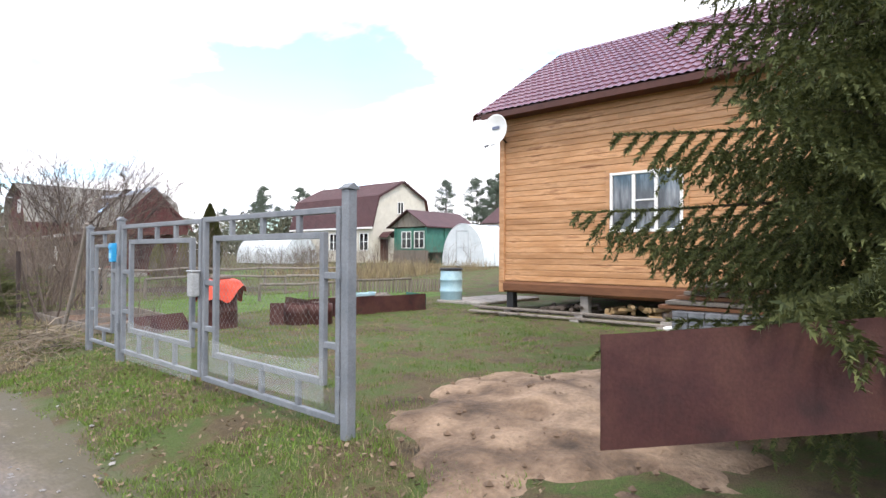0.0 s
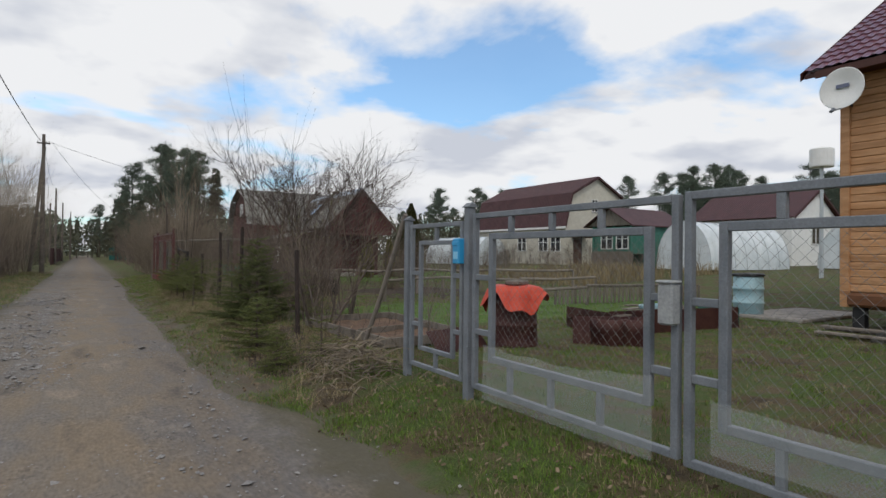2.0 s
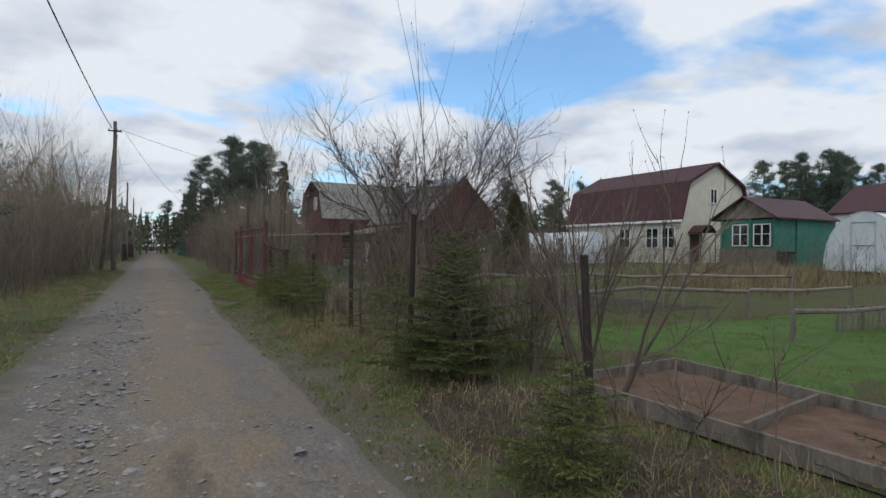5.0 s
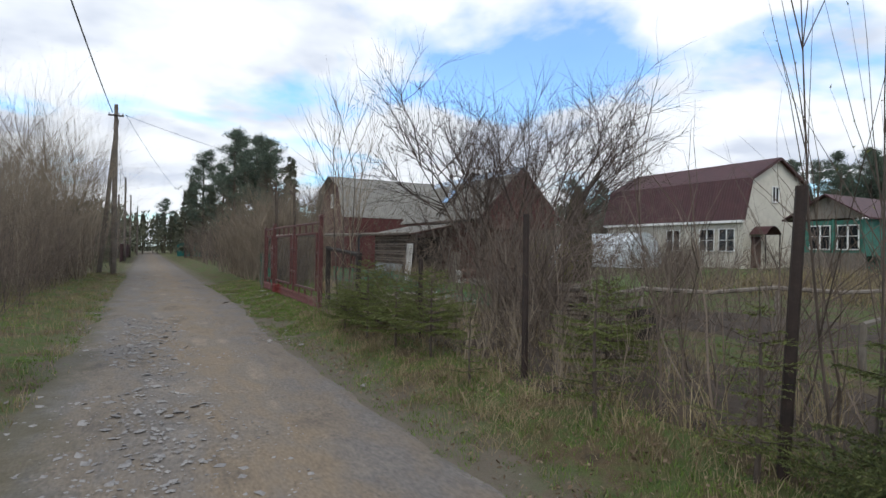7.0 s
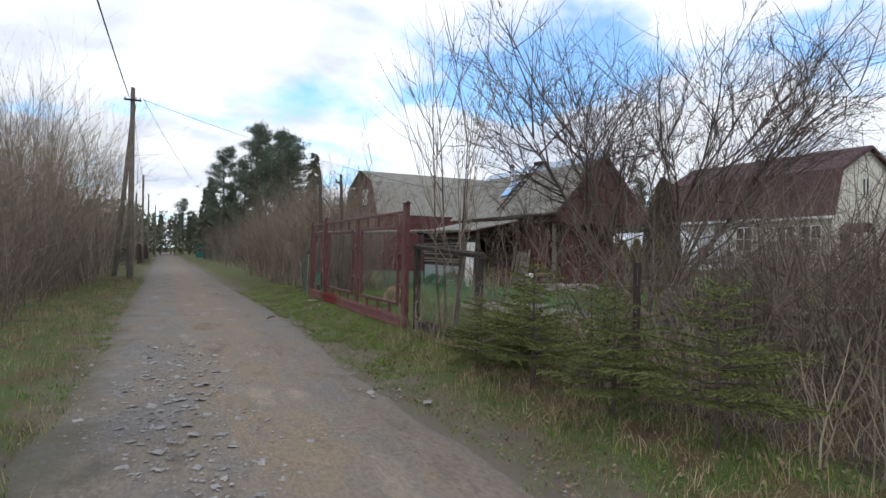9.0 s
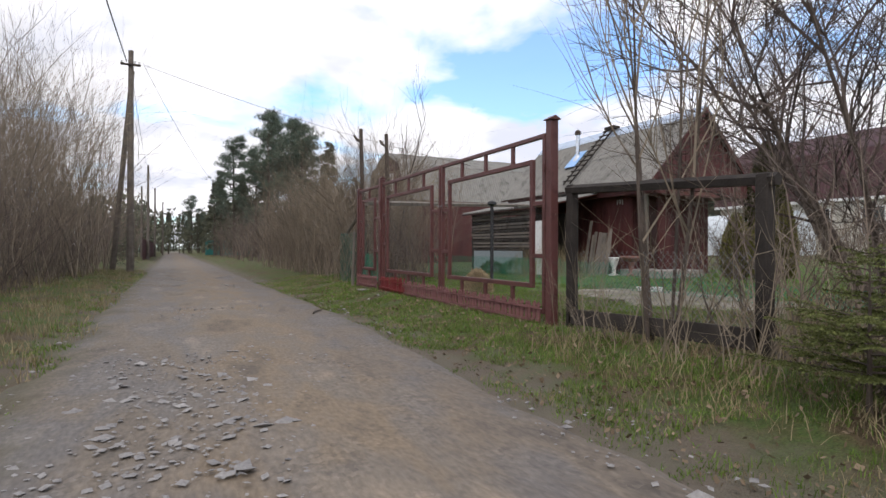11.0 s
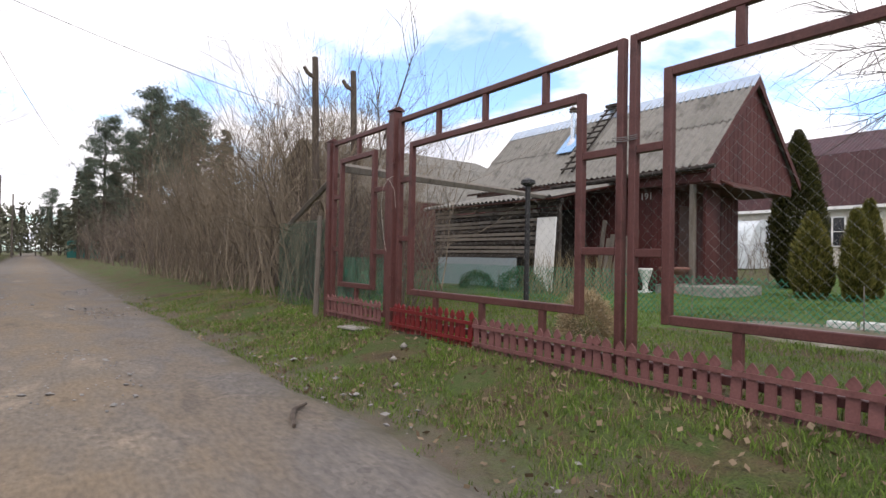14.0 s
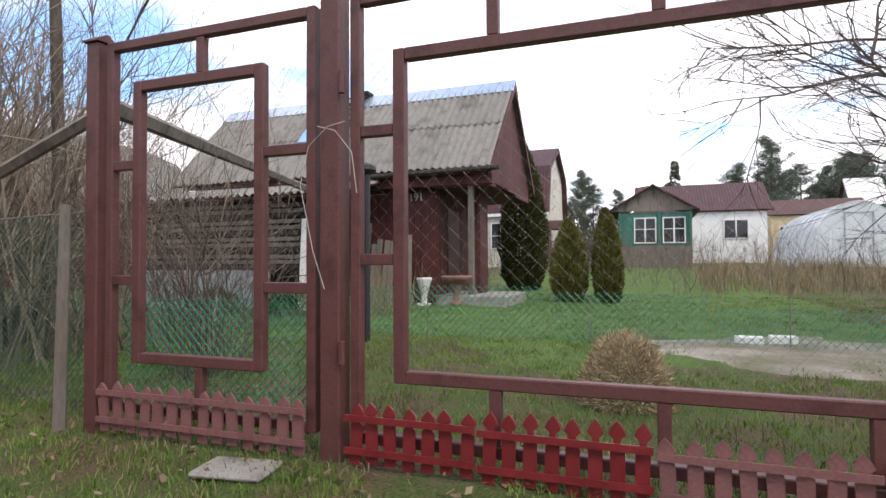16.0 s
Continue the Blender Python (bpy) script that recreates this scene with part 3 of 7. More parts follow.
wicket_r = gate_leaf(RX, 32.88, 34.19, 0.32, 2.29, 33.17, 34.0, 0.58, 2.06, RED_PAINT, "narrow dark red steel wicket gate", (1.63, 0.98), (1.62, 1.01), (33.56,), group=red)
for leaf, a, b, c, d in ((red_r, 27.42, 29.97, 0.33, 2.05), (red_l, 30.13, 32.64, 0.33, 2.05), (wicket_r, 32.94, 34.13, 0.36, 2.05)):
    diamond_net(a, b, c, d, RX + 0.036, 0.075, 0.0005, WIRE, leaf, "thin galvanised chain-link mesh")


def picket_panel(y0, y1, z0, mat, label, n, tall=0.30, step=0.0):
    p = thing("picket_edging", label, "picket edging", (RX - 0.06, (y0 + y1) / 2, z0), "plastic picket edging")
    w = (y1 - y0) / n
    a = M()
    h, r = tall, w * 0.32
    prof = [(-r, 0), (r, 0), (r, h * 0.66), (r * 0.45, h * 0.72), (r * 0.55, h * 0.77), (r * 1.2, h * 0.83), (r * 0.75, h * 0.92), (0, h), (-r * 0.75, h * 0.92), (-r * 1.2, h * 0.83), (-r * 0.55, h * 0.77), (-r * 0.45, h * 0.72), (-r, h * 0.66)]
    a.slab([(0, q, z) for q, z in prof], (1, 0, 0), 0.012)
    me = a.mesh("picket", mat)
    for i in range(n):
        shared("picket", me, p, pose(RX - 0.062, y0 + w * (i + 0.5), z0 + 0.006 * math.sin(i * 1.7) + step * i, random.uniform(-4.0, 4.0), random.uniform(-3.0, 3.0), random.uniform(-8, 8)))
    rise = step * n
    for zz in (0.045, 0.185):
        part("rail", M().slab([(RX - 0.07, y0, z0 + zz), (RX - 0.07, y1, z0 + zz + rise), (RX - 0.07, y1, z0 + zz + rise + 0.028), (RX - 0.07, y0, z0 + zz + 0.028)], (-1, 0, 0), 0.010), mat, p)
    return p


picket_panel(32.11, 32.70, 0.225, PICKET_RED, "bright red plastic picket edging, one corner broken", 7, 0.26)
picket_panel(31.44, 32.10, 0.215, PICKET_RED, "bright red plastic picket edging along the gate foot", 8, 0.29)
for k in range(6):
    yy = 27.38 + 0.675 * k
    picket_panel(yy, yy + 0.67, 0.17 + 0.008 * 0.675 * k, PICKET_PINK, "faded pink plastic picket edging along the gate foot", 8, 0.27)
picket_panel(32.90, 33.54, 0.23, PICKET_PINK, "faded pink plastic picket edging under the wicket", 7, 0.25)
picket_panel(33.55, 34.18, 0.23, PICKET_PINK, "faded pink plastic picket edging under the wicket", 7, 0.25)
tie = thing("tie_wire", "loops of pale wire tying the red gate", "wire", (RX, 32.8, 1.6))
part("loop", M().tube([(RX - 0.07, 32.70, 1.72), (RX - 0.085, 32.78, 1.70), (RX - 0.08, 32.88, 1.62), (RX - 0.07, 32.93, 1.45), (RX - 0.075, 32.86, 1.15), (RX - 0.075, 32.80, 0.98)], [0.0018] * 6, 5), plain("pale_wire", (0.5, 0.48, 0.42), 0.5), tie)
part("loop", M().tube([(RX - 0.07, 32.84, 1.71), (RX - 0.085, 32.74, 1.68), (RX - 0.08, 32.66, 1.58), (RX - 0.07, 32.64, 1.40)], [0.0018] * 4, 5), plain("pale_wire_b", (0.5, 0.48, 0.42), 0.5), tie)
tie2 = thing("tie_wire", "pale wire wound round the meeting stiles", "wire", (RX, 30.05, 1.6))
for k in range(3):
    part("loop", M().tube([(RX - 0.035, 29.96, 1.66 + k * 0.012), (RX - 0.04, 30.05, 1.655 + k * 0.012), (RX - 0.035, 30.14, 1.665 + k * 0.012)], [0.003] * 3, 5), WIRE, tie2)


# ---- windows and houses ----
def window(x, y0, y1, z0, z1, parent, bars=(), cross=(), axis="x", trim=None, depth=0.08, side=-1, glass=None):
    """A window in a wall whose plane is x (or y); bars: upright divisions, cross: level ones, as shares of the opening."""
    def at(u, v, w):
        return (x + side * w, u, v) if axis == "x" else (u, x + side * w, v)

    def size(u, v, w):
        return (w, u, v) if axis == "x" else (u, w, v)
    win = part("window_frame", M().box(at((y0 + y1) / 2, z0 + 0.03, 0.02), size(y1 - y0, 0.06, depth), bevel=0.008), WHITE, parent, "white plastic window")
    part("frame_bar", M().box(at((y0 + y1) / 2, z1 - 0.03, 0.02), size(y1 - y0, 0.06, depth), bevel=0.008), WHITE, win)
    for yy in (y0 + 0.03, y1 - 0.03):
        part("frame_bar", M().box(at(yy, (z0 + z1) / 2, 0.02), size(0.06, z1 - z0 - 0.12, depth * 0.97), bevel=0.008), WHITE, win)
    for t in bars:
        part("mullion", M().box(at(y0 + (y1 - y0) * t, (z0 + z1) / 2, 0.018), size(0.075, z1 - z0 - 0.12, depth * 0.9), bevel=0.008), WHITE, win)
    for t, a, b in cross:
        part("transom", M().box(at(y0 + (y1 - y0) * (a + b) / 2, z0 + (z1 - z0) * t, 0.016), size((y1 - y0) * (b - a) - 0.07, 0.035, depth * 0.8), bevel=0.006), WHITE, win)
    edges = [0.0, *bars, 1.0]
    for a, b in zip(edges, edges[1:]):
        part("pane", M().box(at(y0 + (y1 - y0) * (a + b) / 2, (z0 + z1) / 2, 0.004), size((y1 - y0) * (b - a) - 0.07, z1 - z0 - 0.10, 0.012)), glass or GLASS, win)
    if trim:
        for s in (size(y1 - y0 + 0.22, 0.11, 0.03),):
            part("casing", M().box(at((y0 + y1) / 2, z1 + 0.057, 0.014), s, bevel=0.005), trim, win)
            part("casing", M().box(at((y0 + y1) / 2, z0 - 0.057, 0.016), s, bevel=0.005), trim, win)
        for yy in (y0 - 0.057, y1 + 0.057):
            part("casing", M().box(at(yy, (z0 + z1) / 2, 0.013), size(0.11, z1 - z0, 0.028), bevel=0.005), trim, win)
    return win


def board_wall(x, y0, y1, z0, z1, pitch, mat, parent, openings=(), thick=0.03, name="plank", long=6.0):
    """Lapped level boards over a wall that faces the road; openings: (y0, y1, z0, z1)."""
    n = round((z1 - z0) / pitch)
    h = (z1 - z0) / n
    for i in range(n):
        a, b = z0 + i * h, z0 + (i + 1) * h
        spans = [(y0, y1)]
        for o in openings:
            if o[2] < b - 0.01 and o[3] > a + 0.01:
                spans = [s for p, q in spans for s in ((p, min(q, o[0])), (max(p, o[1]), q)) if s[1] - s[0] > 0.02]
        for p, q in spans:
            cut = p
            while cut < q - 0.02:
                end = min(q, cut + long * random.uniform(0.6, 1.0))
                if q - end < 0.6:
                    end = q
                m = M().slab([(x, cut + 0.002, a + 0.004), (x, cut + 0.002, b), (x - thick * 0.55, cut + 0.002, b), (x - thick, cut + 0.002, b - 0.018), (x - thick, cut + 0.002, a + 0.016), (x - thick * 0.6, cut + 0.002, a + 0.004)], (0, 1, 0), end - cut - 0.004)
                part(name, m, mat, parent)
                cut = end


# log-clad house by the grey gate
HX, HY0, HY1 = 12.35, -4.0, 8.34
house = thing("house", "new two-storey house clad in varnished pine under a burgundy metal roof", "house", (16, 2, 0.2))
wall_o = part("wall", M().box((HX + 4.0, (HY0 + HY1) / 2, 2.9), (7.96, HY1 - HY0 - 0.04, 4.5)), PINE_BOARD, house, "wall of level pine cladding boards")
part("gable", M().slab([(HX - 0.1, HY1 - 0.10, 5.14), (HX + 8.1, HY1 - 0.10, 5.14), (16.33, HY1 - 0.10, 7.85)], (0, -1, 0), 0.1), PINE_BOARD, house)
board_wall(HX, HY0, HY1 - 0.1, 0.92, 5.2, 0.142, PINE_BOARD, wall_o, ((3.72, 5.32, 2.10, 3.43),))
part("bottom_log", M().box((HX - 0.02, (HY0 + HY1) / 2, 0.77), (0.16, HY1 - HY0 - 0.12, 0.27), bevel=0.05), PINE_DARK, house, "dark damp bottom beam")
part("corner_board", M().box((HX - 0.035, HY1 - 0.04, 2.9), (0.09, 0.16, 4.55), bevel=0.01), PINE_BOARD, house)
part("corner_board", M().box((HX + 0.06, HY1 + 0.03, 2.9), (0.14, 0.05, 4.55), bevel=0.01), PINE_BOARD, house)
window(HX - 0.03, 3.72, 5.32, 2.10, 3.43, house, (0.35, 0.66), ((0.52, 0.35, 0.66),), trim=PINE_BOARD, glass=CURTAIN_REFLECTION_GLASS)
for yy in (8.1, 6.0, 3.2, 0.6, -2.0):
    part("foundation_post", M().box((HX + 0.12, yy, 0.38), (0.2, 0.2, 0.56), bevel=0.01), CONCRETE if yy < 8 else BLACK, house, "short foundation pillar")
part("floor_beam", M().box((HX + 4.1, (HY0 + HY1) / 2, 0.62), (7.6, HY1 - HY0 - 0.4, 0.08)), PINE_DARK, house)


def tile_roof(x0, z0, x1, z1, y0, y1, mat, parent, course=0.35, wave=0.19):
    """Pressed metal tiles: waves across the slope, a step at each course."""
    run = math.hypot(x1 - x0, z1 - z0)
    ux, uz = (x1 - x0) / run, (z1 - z0) / run
    nx, nz = -uz, ux
    rows, n = [], int(run / course)
    ys = np.arange(y0, y1 + 0.001, wave / 6)
    for i in range(n):
        for d, lift in ((i * run / n, 0.030), ((i + 0.6) * run / n, 0.012), ((i + 0.985) * run / n, 0.0)):
            rows.append([(x0 + ux * d + nx * (lift + 0.014 * math.sin(2 * math.pi * yy / wave)), yy, z0 + uz * d + nz * (lift + 0.014 * math.sin(2 * math.pi * yy / wave))) for yy in ys])
    return part("roof", M().grid(rows), mat, parent, "pressed metal tiles", smooth=False)


roof = tile_roof(11.80, 5.20, 16.33, 8.03, HY0 - 0.5, 8.86, TILE, house)
part("roof_deck", M().slab([(11.86, 8.84, 5.16), (16.33, 8.84, 7.97), (20.8, 8.84, 5.16), (20.8, 8.84, 5.08), (16.33, 8.84, 7.87), (11.86, 8.84, 5.08)], (0, -1, 0), 13.3), BROWN_TRIM, house, "brown roof edge and soffit")
part("fascia", M().box((11.83, (HY0 + 8.36) / 2, 5.12), (0.03, 12.9, 0.15), bevel=0.004), BROWN_TRIM, house)
part("verge_board", M().slab([(11.80, 8.87, 5.20), (16.33, 8.87, 8.05), (16.33, 8.87, 7.88), (11.80, 8.87, 5.04)], (0, 1, 0), 0.02), BROWN_TRIM, house)
part("far_roof", M().slab([(16.33, HY0 - 0.5, 8.03), (20.9, HY0 - 0.5, 5.15), (20.9, 8.86, 5.15), (16.33, 8.86, 8.03)], (0.4, 0, 0.6), 0.03), TILE, house)
part("soffit", M().box((12.07, (HY0 + 8.3) / 2, 5.09), (0.5, 12.7, 0.03)), BROWN_TRIM, house)

dish = thing("satellite_dish", "white satellite dish on the corner of the pine house", "satellite dish", (12.2, 8.1, 4.4))
dm = Matrix.Translation((11.80, 8.12, 4.72)) @ (Vector((-0.97, 0.05, 0.03)).to_track_quat("Z", "Y").to_matrix().to_4x4())
dv = M().lathe((0, 0, 0), [(0.02, 0.0), (0.15, 0.012), (0.28, 0.045), (0.37, 0.085), (0.385, 0.085), (0.375, 0.07), (0.28, 0.030), (0.15, -0.005), (0.02, -0.016)], 32)
dv.v = [tuple(dm @ Vector(p)) for p in dv.v]
part("reflector", dv, WHITE, dish, smooth=True)
part("logo", M().add([tuple(dm @ Vector(p)) for p in ((-0.12, 0.02, 0.02), (0.10, 0.02, 0.02), (0.10, 0.09, 0.024), (-0.12, 0.09, 0.024), (-0.12, 0.02, 0.035), (0.10, 0.02, 0.035), (0.10, 0.09, 0.04), (-0.12, 0.09, 0.04))], [(3, 2, 1, 0), (4, 5, 6, 7), (0, 1, 5, 4), (1, 2, 6, 5), (2, 3, 7, 6), (3, 0, 4, 7)]), plain("dark_print", (0.15, 0.17, 0.25), 0.6), dish, "plain dark printed mark")
part("arm", M().tube([tuple(dm @ Vector((0, -0.38, 0.08))), tuple(dm @ Vector((0, -0.48, 0.40)))], [0.012, 0.012], 6), GREY_PAINT, dish)
part("receiver", M().tube([tuple(dm @ Vector((0, -0.50, 0.44))), tuple(dm @ Vector((0, -0.44, 0.34)))], [0.03, 0.035], 10), GREY_PAINT, dish)
part("bracket", M().tube([tuple(dm @ Vector((0, 0, -0.02))), (12.1, 8.16, 4.55), (12.33, 8.2, 4.5)], [0.022, 0.02, 0.02], 8), BLACK, dish)


def gambrel(name, label, pts, y0, y1, wall_mat, roof_mat, base, group=""):
    """pts: roof profile in x, z from eave to eave; walls under it, gables at both ends."""
    h = thing(name, label, "house", ((pts[0][0] + pts[-1][0]) / 2, (y0 + y1) / 2, base), group)
    inset = 0.25
    prof = [(pts[0][0] + inset, base - 0.3), *[(p[0] + (inset if i == 0 else -inset if i == len(pts) - 1 else 0), p[1] - 0.06) for i, p in enumerate(pts)], (pts[-1][0] - inset, base - 0.3)]
    part("wall", M().slab([(px, y0 + 0.3, pz) for px, pz in prof], (0, 1, 0), y1 - y0 - 0.6), wall_mat, h)
    for (xa, za), (xb, zb) in zip(pts, pts[1:]):
        run = math.hypot(xb - xa, zb - za)
        nx, nz = -(zb - za) / run, (xb - xa) / run
        rows = []
        for j, d in enumerate(np.linspace(0, 1, 2)):
            rows.append([(xa + (xb - xa) * d + nx * (0.03 + 0.018 * math.sin(yy * 31.4)), yy, za + (zb - za) * d + nz * (0.03 + 0.018 * math.sin(yy * 31.4))) for yy in np.arange(y0, y1, 0.05)])
        part("roof", M().grid(rows), roof_mat, h, "ribbed roof sheet", smooth=True)
        part("verge_board", M().slab([(xa, y0, za), (xb, y0, zb), (xb, y0, zb - 0.16), (xa, y0, za - 0.16)], (0, -1, 0), 0.03), roof_mat, h)
        part("under_roof", M().slab([(xa, y0 + 0.03, za - 0.01), (xb, y0 + 0.03, zb - 0.01), (xb, y1, zb - 0.01), (xa, y1, za - 0.01)], (-nx, 0, -nz), 0.04), BROWN_TRIM, h)
    return h


white_house = gambrel("house", "cream-white house with a maroon mansard roof behind the gardens", [(33.0, 3.95), (33.8, 6.75), (36.8, 8.30), (39.8, 6.75), (40.6, 3.95)], 36.9, 49.6, SIDING, MAROON, 0.85)
for a, b in ((37.7, 38.9), (39.2, 40.4), (42.0, 43.2)):
    window(33.22, a, b, 1.9, 3.45, white_house, (0.5,), ((0.5, 0, 1),))
window(37.16, 36.2, 36.95, 5.25, 6.35, white_house, (0.5,), axis="y")
part("eave_trim", M().box((33.0, 43.2, 3.88), (0.14, 12.6, 0.16)), WHITE, white_house)
part("canopy", M().grid([[(33.9 + 1.6 * k / 10, yy, 3.05 + 0.55 * math.sin(math.pi * k / 10)) for k in range(11)] for yy in (36.0, 37.18)]), MAROON, white_house, "arched porch canopy")
part("door", M().box((34.6, 37.15, 1.9), (0.95, 0.06, 2.05), bevel=0.01), BROWN_TRIM, white_house)
for xx in (33.95, 35.45):
    part("canopy_post", M().tube([(xx, 36.1, 0.7), (xx, 36.1, 3.1)], [0.04, 0.04], 6), BLACK, white_house)

grey_house = thing("house", "old house with a grey corrugated mansard roof", "house", (15, 58, 0.3))
gp = [(54.0, 4.0), (55.2, 6.3), (57.8, 7.35), (60.4, 6.3), (61.6, 4.0)]
part("wall", M().slab([(12.3, 54.3, 0.0), *[(12.3, p, z - 0.06) for p, z in gp], (12.3, 61.3, 0.0)], (1, 0, 0), 11.4), RED_BOARD, grey_house)
for (ya, za), (yb, zb) in zip(gp, gp[1:]):
    run = math.hypot(yb - ya, zb - za)
    ny, nz = -(zb - za) / run, (yb - ya) / run
    part("roof", M().grid([[(xx, ya + (yb - ya) * d + ny * (0.04 + 0.025 * math.sin(xx * 38)), za + (zb - za) * d + nz * (0.04 + 0.025 * math.sin(xx * 38))) for xx in np.arange(11.8, 24.2, 0.055)] for d in (0, 1)]), SLATE, grey_house, "corrugated grey sheets", smooth=True)
window(12.28, 57.4, 58.3, 4.9, 6.0, grey_house, (0.5,))


# ---- dark red cottage behind the red gate ----
def corrugated(x0, z0, x1, z1, y0, y1, mat, name, parent, label="", wave=0.17, amp=0.030, rows_n=1, thick=0.02, piece=None):
    """Corrugated sheets over a slope, in overlapping pieces each an object of its own."""
    run = math.hypot(x1 - x0, z1 - z0)
    ux, uz = (x1 - x0) / run, (z1 - z0) / run
    nx, nz = -uz, ux
    w = piece or (y1 - y0)
    holder = part(name, M().slab([(x0, y0, z0 - 0.01), (x1, y0, z1 - 0.01), (x1, y1, z1 - 0.01), (x0, y1, z0 - 0.01)], (-nx, 0, -nz), 0.03), BROWN_TRIM, parent, label)
    for r in range(rows_n):
        d0, d1 = run * r / rows_n - (0.06 if r else 0.0), run * (r + 1) / rows_n
        yy = y0
        while yy < y1 - 0.05:
            ye = min(y1, yy + w)
            ys = np.arange(yy, ye + 0.02, wave / 6)
            jog = random.uniform(-0.015, 0.015)
            grid = []
            for d, lift in ((d0 + jog, 0.045), (d1, 0.02)):
                grid.append([(x0 + ux * d + nx * (lift + amp * math.sin(2 * math.pi * q / wave)), q, z0 + uz * d + nz * (lift + amp * math.sin(2 * math.pi * q / wave))) for q in ys])
            part("sheet", M().grid(grid), mat, holder, smooth=True)
            yy = ye
    return holder


cot = thing("house", "small dark red boarded cottage with a corrugated grey roof", "house", (14, 38, 0.2))
cwall = part("wall", M().box((13.92, 39.2, 1.6), (3.36, 6.75, 2.9)), RED_BOARD, cot, "dark red painted boards")
for k in range(19):
    yy = 35.86 + k * 0.18
    part("plank", M().box((12.225, yy + 0.087, 1.62), (0.022, 0.170, 2.75), bevel=0.004), RED_BOARD, cwall)
for k in range(18):
    xx = 12.30 + k * 0.185
    part("plank", M().box((xx + 0.09, 35.81, 1.62), (0.172, 0.022, 2.75), bevel=0.004), RED_BOARD, cwall)
part("door", M().box((13.1, 35.79, 1.35), (0.8, 0.04, 1.95), bevel=0.01), BROWN_TRIM, cot, "brown plank door in the shade of the porch")
part("gable", M().slab([(12.02, 34.62, 2.75), (15.95, 34.62, 2.75), (15.95, 34.62, 3.25), (13.93, 34.62, 5.36), (11.95, 34.62, 3.2)], (0, 1, 0), 0.05), RED_BOARD, cot, "dark red boarded gable")
for k in range(21):
    xx = 12.06 + k * 0.186
    top_z = 5.30 - abs(xx + 0.09 - 13.93) * 1.06
    part("gable_board", M().box((xx + 0.09, 34.605, (2.70 + top_z) / 2), (0.176, 0.02, top_z - 2.70), bevel=0.004), RED_BOARD, cot)
part("porch_ceiling", M().box((13.9, 35.2, 2.74), (4.0, 1.25, 0.07)), RED_BOARD, cot)
part("porch_canopy", M().slab([(14.3, 34.3, 2.62), (12.4, 34.3, 2.62), (12.4, 34.75, 2.86), (14.3, 34.75, 2.86)], (0, 0, 1), 0.035), BROWN_TRIM, cot)
part("eave_beam", M().box((11.93, 36.2, 2.86), (0.16, 3.4, 0.26), bevel=0.01), RED_BOARD, cot)
part("eave_board", M().box((11.80, 38.5, 3.02), (0.05, 7.9, 0.15), bevel=0.006), BROWN_TRIM, cot)
part("porch_post", M().box((11.98, 35.0, 1.5), (0.11, 0.11, 2.55), bevel=0.008), OLD_WOOD, cot, "bare pale wooden porch post")
part("porch_wall", M().box((12.75, 34.98, 1.5), (0.62, 0.08, 2.45), bevel=0.01), RED_BOARD, cot)
part("porch_step", M().box((12.5, 34.9, 0.31), (1.9, 1.5, 0.24), bevel=0.02), CONCRETE, cot, "low concrete porch step")
corrugated(11.70, 3.05, 13.93, 5.42, 34.5, 38.9, SLATE, "roof", cot, "grey corrugated sheets", rows_n=2, piece=1.1)
corrugated(11.70, 3.05, 13.93, 5.42, 38.9, 42.9, SLATE, "roof", cot, "grey corrugated sheets", rows_n=2, piece=1.1)
part("far_roof", M().slab([(13.93, 34.5, 5.42), (16.2, 34.5, 3.1), (16.2, 42.9, 3.1), (13.93, 42.9, 5.42)], (0.5, 0, 0.5), 0.03), SLATE, cot)
part("ridge_cap", M().slab([(13.62, 34.46, 5.16), (13.93, 34.46, 5.50), (14.24, 34.46, 5.16), (14.22, 34.46, 5.14), (13.93, 34.46, 5.46), (13.64, 34.46, 5.14)], (0, 1, 0), 8.5), ZINC, cot, "bluish zinc ridge strip")
for sgn, xe in ((1, 11.66), (-1, 16.2)):
    part("verge_board", M().slab([(13.93, 34.47, 5.44), (xe, 34.47, 3.06), (xe, 34.47, 2.88), (13.93, 34.47, 5.24)], (0, 1, 0), 0.035), RED_BOARD, cot)
part("gutter", M().tube([(11.64, 34.3, 3.02), (11.64, 39.0, 2.96)], [0.05, 0.05], 8), DARK_WOOD, cot)

flue = thing("chimney_pipe", "bright steel chimney pipe with flashing on the cottage roof", "chimney", (12.95, 39.4, 4.3))
part("pipe", M().lathe((12.95, 39.4, 4.2), [(0.075, 0), (0.075, 0.9), (0.09, 0.9), (0.09, 1.0), (0.075, 1.0), (0.075, 1.15)], 16), plain("bright_steel", (0.6, 0.62, 0.65), 0.25, 0.9), flue, smooth=False)
part("cone", M().lathe((12.95, 39.4, 4.36), [(0.20, 0), (0.08, 0.22)], 16), plain("bright_steel_b", (0.6, 0.62, 0.65), 0.3, 0.9), flue)
part("cowl", M().lathe((12.95, 39.4, 5.35), [(0.06, 0), (0.12, 0.02), (0.12, 0.06), (0.09, 0.08), (0.13, 0.12), (0.03, 0.2)], 16), BARK, flue)
part("flashing", M().slab([(12.60, 39.1, 4.10), (13.20, 39.1, 4.74), (13.20, 39.7, 4.74), (12.60, 39.7, 4.10)], (-0.73, 0, 0.68), 0.02), plain("blue_plastic_sheet", (0.22, 0.42, 0.72), 0.3), flue, "blue plastic sheet round the pipe").location.x -= 0.05
